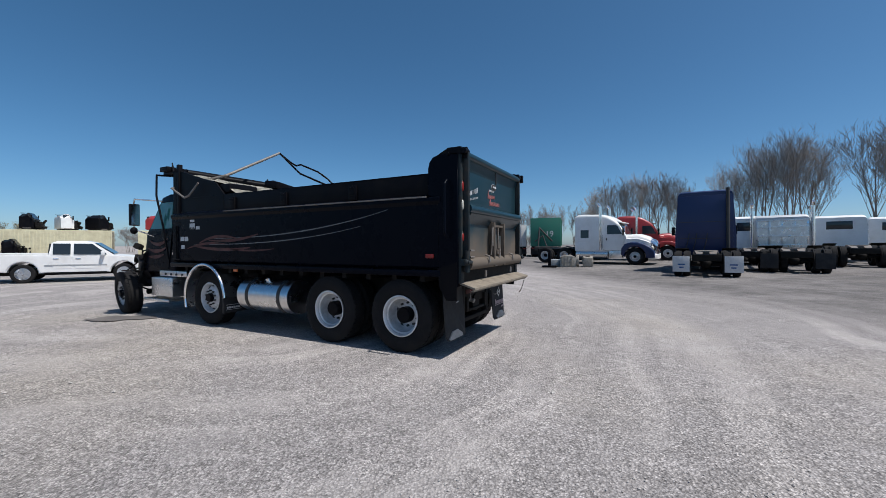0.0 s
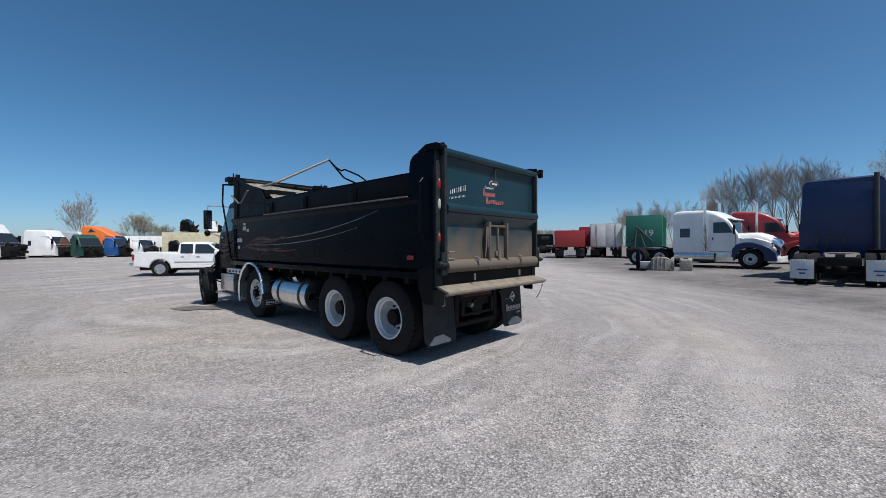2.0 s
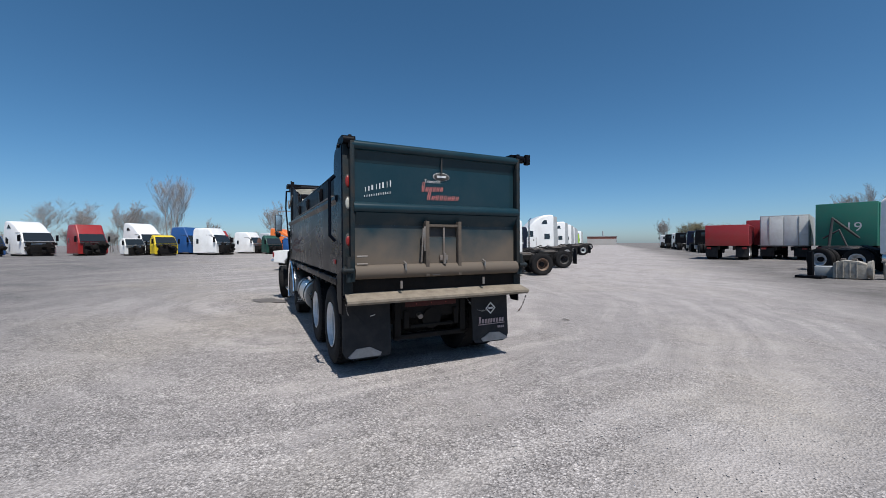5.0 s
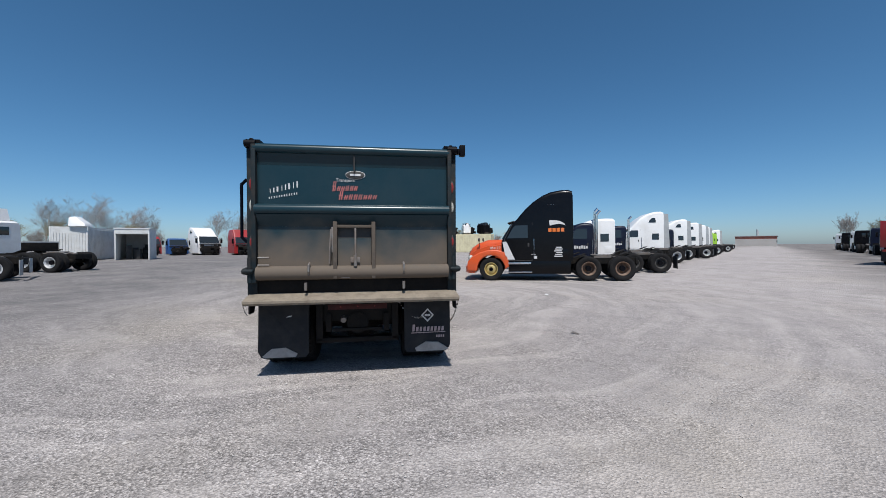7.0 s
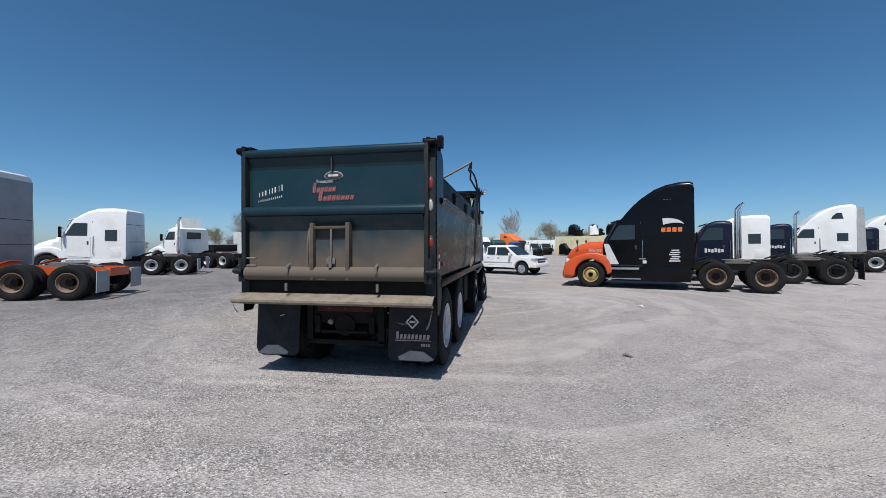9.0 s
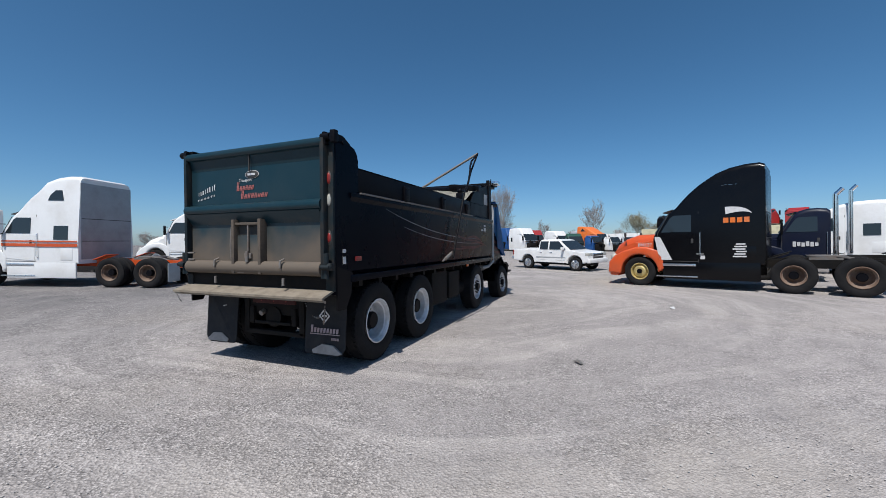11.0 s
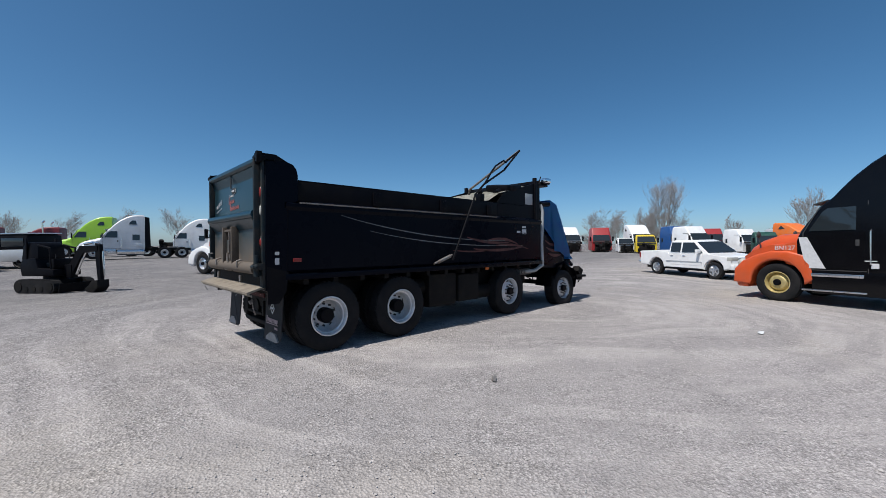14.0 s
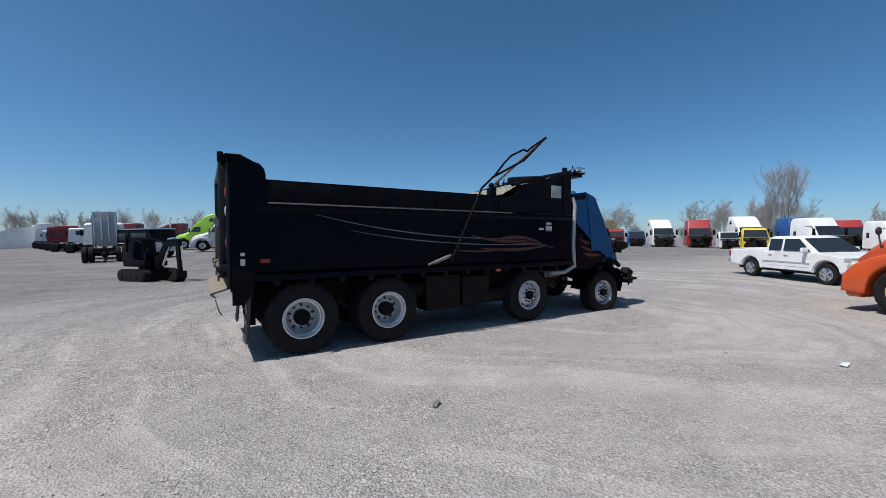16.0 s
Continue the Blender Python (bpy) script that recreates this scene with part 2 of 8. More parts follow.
    coarse = math_node("MULTIPLY", rng(noise_node(0.9, 6, 0.65), 0.40, 0.60, 0.45, 1.0), rng(paths, 0.42, 0.62, 1.0, 0.5))
    coarse = math_node("MINIMUM", math_node("MULTIPLY", coarse, rng(sx.outputs[1], 4.0, 9.5, 1.7, 0.85)), 1.0)
    c = mixc(coarse, c, rng(clump, 0.30, 0.70, 0.84, 1.16), "MULTIPLY")
    c = mixc(coarse, c, rng(noise_node(5.0, 6, 0.7), 0.35, 0.65, 0.86, 1.14), "MULTIPLY")
    vor = n.new("ShaderNodeTexVoronoi")
    vor.inputs["Scale"].default_value = 52.0
    nt.links.new(tc.outputs["Object"], vor.inputs["Vector"])
    vor2 = n.new("ShaderNodeTexVoronoi")
    vor2.inputs["Scale"].default_value = 110.0
    nt.links.new(tc.outputs["Object"], vor2.inputs["Vector"])
    sp = n.new("ShaderNodeSeparateColor")
    nt.links.new(vor.outputs["Color"], sp.inputs[0])
    sp2 = n.new("ShaderNodeSeparateColor")
    nt.links.new(vor2.outputs["Color"], sp2.inputs[0])
    c = mixc(coarse, c, rng(sp.outputs[0], 0, 1.0, 0.70, 1.38), "MULTIPLY")
    # darker cell edges put the shade between stones into the colour
    c = mixc(coarse, c, rng(vor.outputs["Distance"], 0.28, 0.66, 1.10, 0.74), "MULTIPLY")
    c = mixc(coarse, c, rng(sp2.outputs[1], 0, 1.0, 0.62, 1.40), "MULTIPLY")
    nt.links.new(c, b.inputs["Base Color"])
    h = n.new("ShaderNodeMath")
    h.operation = "ADD"
    nt.links.new(vor.outputs["Distance"], h.inputs[0])
    nt.links.new(noise_node(6.0, 4), h.inputs[1])
    bp = n.new("ShaderNodeBump")
    bp.inputs["Strength"].default_value, bp.inputs["Distance"].default_value = 0.8, 0.013
    nt.links.new(h.outputs[0], bp.inputs["Height"])
    nt.links.new(bp.outputs["Normal"], b.inputs["Normal"])
    return m


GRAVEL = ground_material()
OIL = material("oil_stain", (0.10, 0.09, 0.085), 0.8, dirt=(0.17, 0.155, 0.145), amount=0.8, scale=3, bump=0.5)
STONE = material("loose_stone", (0.44, 0.41, 0.39), 0.95, dirt=(0.30, 0.28, 0.265), amount=0.7, scale=30, grain=0.3)


# ---- mesh helpers ----
def box(bm, x0, x1, y0, y1, z0, z1, bevel=0.0, rot=None):
    m = Matrix.LocRotScale(((x0 + x1) / 2, (y0 + y1) / 2, (z0 + z1) / 2), rot, (abs(x1 - x0), abs(y1 - y0), abs(z1 - z0)))
    v = bmesh.ops.create_cube(bm, size=1, matrix=m)["verts"]
    if bevel:
        e = list({e for k in v for e in k.link_edges})
        bmesh.ops.bevel(bm, geom=e, offset=bevel, segments=2, affect="EDGES", profile=0.6)


def rod(bm, a, b, r, r2=None, seg=12, caps=True):
    a, b = Vector(a), Vector(b)
    q = (b - a).to_track_quat("Z", "Y").to_matrix().to_4x4()
    bmesh.ops.create_cone(bm, cap_ends=caps, segments=seg, radius1=r, radius2=r if r2 is None else r2, depth=(b - a).length, matrix=Matrix.Translation((a + b) / 2) @ q)


def pipe(bm, pts, r, seg=10):
    for a, b in zip(pts, pts[1:]):
        rod(bm, a, b, r, seg=seg)
    for p in pts[1:-1]:
        bmesh.ops.create_uvsphere(bm, u_segments=seg, v_segments=6, radius=r * 1.02, matrix=Matrix.Translation(p))


def ball(bm, p, r, sx=1, sy=1, sz=1, seg=12):
    bmesh.ops.create_uvsphere(bm, u_segments=seg, v_segments=max(6, seg // 2), radius=r, matrix=Matrix.Translation(p) @ Matrix.Diagonal((sx, sy, sz, 1)))


def prism(bm, prof, bevel=0.0, seg=2):
    """A body from a side outline of (x, z, half width), closed across y."""
    left = [bm.verts.new((x, w, z)) for x, z, w in prof]
    right = [bm.verts.new((x, -w, z)) for x, z, w in prof]
    n = len(prof)
    fs = [bm.faces.new(left), bm.faces.new(right[::-1])]
    for i in range(n):
        j = (i + 1) % n
        fs.append(bm.faces.new((left[j], left[i], right[i], right[j])))
    bmesh.ops.recalc_face_normals(bm, faces=fs)
    if bevel:
        e = list({e for f in fs for e in f.edges})
        bmesh.ops.bevel(bm, geom=e, offset=bevel, segments=seg, affect="EDGES", profile=0.6)


def slab(bm, pts, off):
    """A flat plate through the points of one face, as thick as the vector off."""
    a = [bm.verts.new(p) for p in pts]
    b = [bm.verts.new(Vector(p) + Vector(off)) for p in pts]
    n = len(pts)
    fs = [bm.faces.new(a), bm.faces.new(b[::-1])]
    for i in range(n):
        j = (i + 1) % n
        fs.append(bm.faces.new((a[j], a[i], b[i], b[j])))
    bmesh.ops.recalc_face_normals(bm, faces=fs)


def lathe(bm, prof, seg=32, cy=0.0):
    """Turned about the y axis: prof is (radius, y)."""
    rings = []
    for r, y in prof:
        rings.append([bm.verts.new((r * math.cos(2 * math.pi * k / seg), y + cy, r * math.sin(2 * math.pi * k / seg))) for k in range(seg)])
    for a, b in zip(rings, rings[1:]):
        for k in range(seg):
            j = (k + 1) % seg
            bm.faces.new((a[k], a[j], b[j], b[k]))
    return rings


def mesh_of(bm, name, mat, smooth=False):
    me = bpy.data.meshes.new(name)
    bmesh.ops.recalc_face_normals(bm, faces=bm.faces)
    bm.to_mesh(me)
    bm.free()
    me.materials.append(mat)
    if smooth:
        me.polygons.foreach_set("use_smooth", [True] * len(me.polygons))
        me.set_sharp_from_angle(angle=radians(38))
    return me


def part(name, bm, mat, parent, label="", smooth=True):
    """Links a bmesh, or a mesh that is shared, as one part under a thing."""
    me = bm if isinstance(bm, bpy.types.Mesh) else mesh_of(bm, name, mat, smooth)
    ob = new(name, me)
    ob.parent = parent
    return tagged(ob, label)


def simple(name, fn, mat, parent, label="", smooth=True):
    bm = bmesh.new()
    fn(bm)
    return part(name, bm, mat, parent, label, smooth)


def thing(name, m, label, category, group="", kind=""):
    ob = new(name)
    ob.empty_display_size = 0.2
    ob.matrix_world = settle(m)
    return tagged(ob, label, category, group, kind)


# ---- ground ----
def rise(x, y):
    """Height of the yard: a shallow dish round the truck, level towards the far end of the road."""
    dx, dy = x + 5.5, y - 6.4
    d = math.hypot(dx, dy)
    a = math.degrees(math.atan2(dy, dx))
    w = min(1.0, max(0.0, (-66.0 - a) / 22.0, (a + 58.0) / 50.0))
    return w * (0.02 * min(19.0, max(0.0, d - 8.0)) + 0.003 * max(0.0, d - 27.0))


def settle(m):
    """Set a thing's matrix down on the risen ground, leaning with the slope."""
    x, y = m.translation.x, m.translation.y
    nx, ny = (rise(x - 1, y) - rise(x + 1, y)) / 2, (rise(x, y - 1) - rise(x, y + 1)) / 2
    q = Vector((0, 0, 1)).rotation_difference(Vector((nx, ny, 1)).normalized()).to_matrix().to_4x4()
    o = Matrix.Translation((x, y, 0))
    return Matrix.Translation((0, 0, rise(x, y))) @ o @ q @ o.inverted() @ m


bm = bmesh.new()
bmesh.ops.create_grid(bm, x_segments=120, y_segments=120, size=120)
for v in bm.verts:
    v.co.z = 0.010 * noise.noise(v.co * 0.35) - 0.004 + rise(v.co.x, v.co.y)
for k in (1,):
    edge = [e for e in bm.edges if e.is_boundary]
    r = bmesh.ops.extrude_edge_only(bm, edges=edge)
    for v in r["geom"]:
        if isinstance(v, bmesh.types.BMVert):
            v.co = Vector((v.co.x * 25, v.co.y * 25, v.co.z))
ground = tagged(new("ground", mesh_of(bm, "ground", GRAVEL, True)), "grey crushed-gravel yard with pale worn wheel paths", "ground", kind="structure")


def stain(name, cx, cy, rx, ry, seed, label, turn=0.0):
    rnd = random.Random(seed)
    b = bmesh.new()
    ph = [rnd.uniform(0, 6.28) for _ in range(4)]
    vs = []
    for k in range(40):
        a = 2 * math.pi * k / 40
        s = 1 + 0.12 * math.sin(3 * a + ph[0]) + 0.10 * math.sin(5 * a + ph[1]) + 0.06 * math.sin(9 * a + ph[2])
        x, y = rx * s * math.cos(a), ry * s * math.sin(a)
        vs.append(b.verts.new((cx + x * math.cos(turn) - y * math.sin(turn), cy + x * math.sin(turn) + y * math.cos(turn), 0.012)))
    b.faces.new(vs)
    tagged(new(name, mesh_of(b, name, OIL)), label, "stain", kind="structure")


def scatter_stones():
    rnd = random.Random(5)
    verts, faces = [], []
    base = [(1, 0, 0), (-1, 0, 0), (0, 1, 0), (0, -1, 0), (0, 0, 1), (0, 0, -1)]
    tri = [(0, 2, 4), (2, 1, 4), (1, 3, 4), (3, 0, 4), (2, 0, 5), (1, 2, 5), (3, 1, 5), (0, 3, 5)]
    for _ in range(30000):
        x, y = rnd.uniform(-9, 6.5), rnd.uniform(-3, 14.5)
        s = 0.004 + 0.008 * rnd.random() ** 2.5
        if rnd.random() < 0.012:
            s *= 2.0
        a = rnd.uniform(0, 6.28)
        ca, sa, k = math.cos(a), math.sin(a), len(verts)
        f = (rnd.uniform(0.7, 1.3), rnd.uniform(0.7, 1.3), rnd.uniform(0.4, 0.8))
        for p in base:
            px, py, pz = (p[i] * f[i] * s * rnd.uniform(0.8, 1.2) for i in range(3))
            verts.append((x + px * ca - py * sa, y + px * sa + py * ca, pz + s * 0.3))
        faces += [tuple(k + i for i in t) for t in tri]
    me = bpy.data.meshes.new("loose_stones")
    me.from_pydata(verts, [], faces)
    me.materials.append(STONE)
    tagged(new("loose_stones", me), "small loose grey stones scattered over the gravel", "stones", kind="stuff")


scatter_stones()
stain("oil_patch", -8.7, 4.72, 0.62, 0.3, 3, "dark damp oil patch soaked into the gravel beside the truck", 0.6)

# ---- wheels ----
TYRE_R = 0.51


def tyre_profile(r, w):
    """(radius, y) outline of a tyre of half width w, from one bead over the tread to the other."""
    b = r * 0.565
    return [(b, -w * 0.78), (b + 0.03, -w * 0.95), (r * 0.80, -w), (r * 0.93, -w * 0.95), (r * 0.985, -w * 0.80), (r * 0.975, -w * 0.46), (r, -w * 0.44), (r, w * 0.44), (r * 0.975, w * 0.46), (r * 0.985, w * 0.80), (r * 0.93, w * 0.95), (r * 0.80, w), (b + 0.03, w * 0.95), (b, w * 0.78)]


def tread_blocks(b, r, w, n=44, cy=0.0):
    """Shoulder lugs round the tread."""
    for k in range(n):
        a = 2 * math.pi * k / n
        for s in (-1, 1):
            m = Matrix.Rotation(a, 4, "Y") @ Matrix.Translation((r * 0.988, s * w * 0.63 + cy, 0)) @ Matrix.Rotation(s * 0.35, 4, "X")
            bmesh.ops.create_cube(b, size=1, matrix=m @ Matrix.Diagonal((0.022, w * 0.30, 2 * math.pi * r / n * 0.62, 1)))


def tyre_mesh(name, r, w, duals=False, lugs=True, seg=40):
    b = bmesh.new()
    for cy in ((0.0, -2 * w - 0.06) if duals else (0.0,)):
        lathe(b, tyre_profile(r, w), seg, cy)
        if lugs:
            tread_blocks(b, r, w, cy=cy)
    return mesh_of(b, name, RUBBER, True)


def rim_mesh(name, mat, deep, holes=10, r=0.288, seg=40, w=0.13):
    """A steel disc wheel: deep ones (the outer wheel of a pair) are dished inwards, others outwards. y points out of the truck."""
    b = bmesh.new()
    if deep:
        prof = [(r + 0.004, w), (r - 0.012, w + 0.004), (r - 0.03, w - 0.02), (r - 0.034, w - 0.045), (r - 0.052, w - 0.055), (r - 0.056, 0.03), (r - 0.06, -0.05), (r - 0.09, -0.085), (0.17, -0.095), (0.13, -0.075), (0.0, -0.075)]
    else:
        prof = [(r + 0.004, w), (r - 0.012, w + 0.004), (r - 0.03, w - 0.03), (r - 0.045, 0.02), (r - 0.055, 0.03), (0.19, 0.085), (0.165, 0.10), (0.12, 0.102), (0.0, 0.102)]
    lathe(b, prof, seg)
    return mesh_of(b, name, mat, True)


def ring_mesh(name, mat, r0, y, n, size, depth):
    """Wheel bolts or hand holes round a circle."""
    b = bmesh.new()
    for k in range(n):
        a = 2 * math.pi * (k + 0.5) / n
        c = Vector((r0 * math.cos(a), y, r0 * math.sin(a)))
        rod(b, c - Vector((0, depth / 2, 0)), c + Vector((0, depth / 2, 0)), size, seg=8)
    return mesh_of(b, name, mat, True)


def oval_holes(name, r0, y, n=5):
    b = bmesh.new()
    for k in range(n):
        a = 2 * math.pi * k / n + 0.3
        m = Matrix.Rotation(-a, 4, "Y") @ Matrix.Translation((r0, y, 0)) @ Matrix.Diagonal((0.6, 0.25, 1.25, 1))
        bmesh.ops.create_uvsphere(b, u_segments=12, v_segments=6, radius=0.036, matrix=m)
    return mesh_of(b, name, INK, True)


def hub_mesh(name, mat, r, y0, y1):
    b = bmesh.new()
    lathe(b, [(0.0, y0), (r, y0), (r, y1 - 0.02), (r * 0.85, y1), (0.0, y1)], 16)
    return mesh_of(b, name, mat, True)


M_TYRE2 = tyre_mesh("tyre_pair", TYRE_R, 0.135, True)
M_TYRE1 = tyre_mesh("tyre_single", TYRE_R, 0.15)
M_TYRE_FLAT = tyre_mesh("tyre_front", TYRE_R * 0.93, 0.16)
M_SMALL_TYRE = tyre_mesh("tyre_small", 0.36, 0.11, False, False, 24)
M_RIM_DEEP = rim_mesh("rim_deep", RIM, True)
M_RIM_OUT = rim_mesh("rim_out", RIM, False)
M_HOLES_DEEP = oval_holes("hand_hole", 0.205, -0.088)
M_HOLES_OUT = oval_holes("hand_hole", 0.215, 0.056, 10)
M_BOLTS_DEEP = ring_mesh("wheel_nut", INK, 0.165, -0.08, 10, 0.017, 0.05)
M_BOLTS_OUT = ring_mesh("wheel_nut", INK, 0.135, 0.115, 10, 0.016, 0.05)
M_HUB_DEEP = hub_mesh("hub", BLACK, 0.115, -0.09, 0.06)
M_HUB_OUT = hub_mesh("hub", BLACK, 0.085, 0.09, 0.17)
# lighter sets for the vehicles further off
M_FTYRE2 = tyre_mesh("tyre_pair_far", TYRE_R, 0.135, True, False, 28)
M_FTYRE1 = tyre_mesh("tyre_single_far", TYRE_R, 0.14, False, False, 28)
RIM_GOLD = material("rim_gold", (0.62, 0.50, 0.22), 0.4, metal=0.6, dirt=(0.2, 0.15, 0.08), amount=0.5, scale=6)
RIM_RUST = material("rim_rust", (0.16, 0.10, 0.07), 0.7, dirt=(0.30, 0.25, 0.2), amount=0.6, scale=6)
RIM_DARK = material("rim_dark", (0.05, 0.05, 0.05), 0.5, dirt=(0.15, 0.13, 0.11), amount=0.5, scale=6)
M_FRIM = {}
for key, mt in (("white", RIM), ("gold", RIM_GOLD), ("rust", RIM_RUST), ("dark", RIM_DARK), ("alloy", ALLOY)):
    M_FRIM[key] = (rim_mesh("far_rim_deep", mt, True, seg=24), rim_mesh("far_rim_out", mt, False, seg=24))


def wheel(parent, x, y, z, side, duals, far=None, turn=0.0, tyre=None, lean=0.0):
    """A wheel of a vehicle: tyre with rim, hub, hand holes and nuts; side is 1 on the vehicle's left."""
    e = new("wheel", tyre or ((M_FTYRE2 if duals else M_FTYRE1) if far else (M_TYRE2 if duals else M_TYRE1)))
    e.parent = parent
    e.matrix_parent_inverse = Matrix.Identity(4)
    e.matrix_basis = pose(x, y, z, lean, 0, (0 if side > 0 else 180) + turn)
    if far:
        part("rim", M_FRIM[far][0 if duals else 1], None, e)
    else:
        part("rim", M_RIM_DEEP if duals else M_RIM_OUT, None, e, "white-painted steel disc")
        tagged(part("hand_hole", M_HOLES_DEEP if duals else M_HOLES_OUT, None, e), kind="stuff")
        tagged(part("wheel_nut", M_BOLTS_DEEP if duals else M_BOLTS_OUT, None, e), kind="stuff")
    part("hub", M_HUB_DEEP if duals else M_HUB_OUT, None, e)
    return e


# ---- the dump truck: local x runs forward from the tail, y to its left ----
def text_part(name, body, size, m, mat, parent, depth=0.001):
    cu = bpy.data.curves.new(name, "FONT")
    cu.body, cu.size, cu.extrude = body, size, depth
    cu.align_x, cu.align_y = "CENTER", "CENTER"
    tmp = bpy.data.objects.new(name, cu)
    scene.collection.objects.link(tmp)
    me = bpy.data.meshes.new_from_object(tmp.evaluated_get(bpy.context.evaluated_depsgraph_get()))
    bpy.data.objects.remove(tmp)
    me.materials.clear()
    me.materials.append(mat)
    me.transform(m)
    return part(name, me, None, parent, "", False)


def ribbon(bm, pts, w, off):
    """A thin painted band along pts (x, z) in the plane y = off, tapering at its ends."""
    n = len(pts)
    a, b = [], []
    for i, (x, z) in enumerate(pts):
        t = i / (n - 1)
        h = w * (0.15 + 0.85 * math.sin(math.pi * min(1, max(0, t * 0.9 + 0.05))))
        a.append(bm.verts.new((x, off, z - h / 2)))
        b.append(bm.verts.new((x, off, z + h / 2)))
    for i in range(n - 1):
        bm.faces.new((a[i], a[i + 1], b[i + 1], b[i]))


def curve_pts(p, n=24):
    """Points along a quadratic Bezier."""
    (x0, z0), (x1, z1), (x2, z2) = p
    return [((1 - t) ** 2 * x0 + 2 * t * (1 - t) * x1 + t * t * x2, (1 - t) ** 2 * z0 + 2 * t * (1 - t) * z1 + t * t * z2) for t in (k / (n - 1) for k in range(n))]


def chain(bm, a, b, sag, n=14):
    a, b = Vector(a), Vector(b)
    for k in range(n):
        t = (k + 0.5) / n
        p = a.lerp(b, t) - Vector((0, 0, sag * 4 * t * (1 - t)))
        q = (b - a).to_track_quat("Z", "Y").to_matrix().to_4x4()
        m = Matrix.Translation(p) @ q @ Matrix.Rotation(radians(90) * (k % 2), 4, "Z") @ Matrix.Diagonal((0.6, 0.25, 1, 1))
        bmesh.ops.create_uvsphere(bm, u_segments=6, v_segments=4, radius=(b - a).length / n * 0.62, matrix=m)


GRIMY = material("grimy_black", (0.009, 0.018, 0.023), 0.45, dirt=(0.050, 0.036, 0.026), amount=0.7, scale=7, fine=60, bump=0.4, spec=0.2)


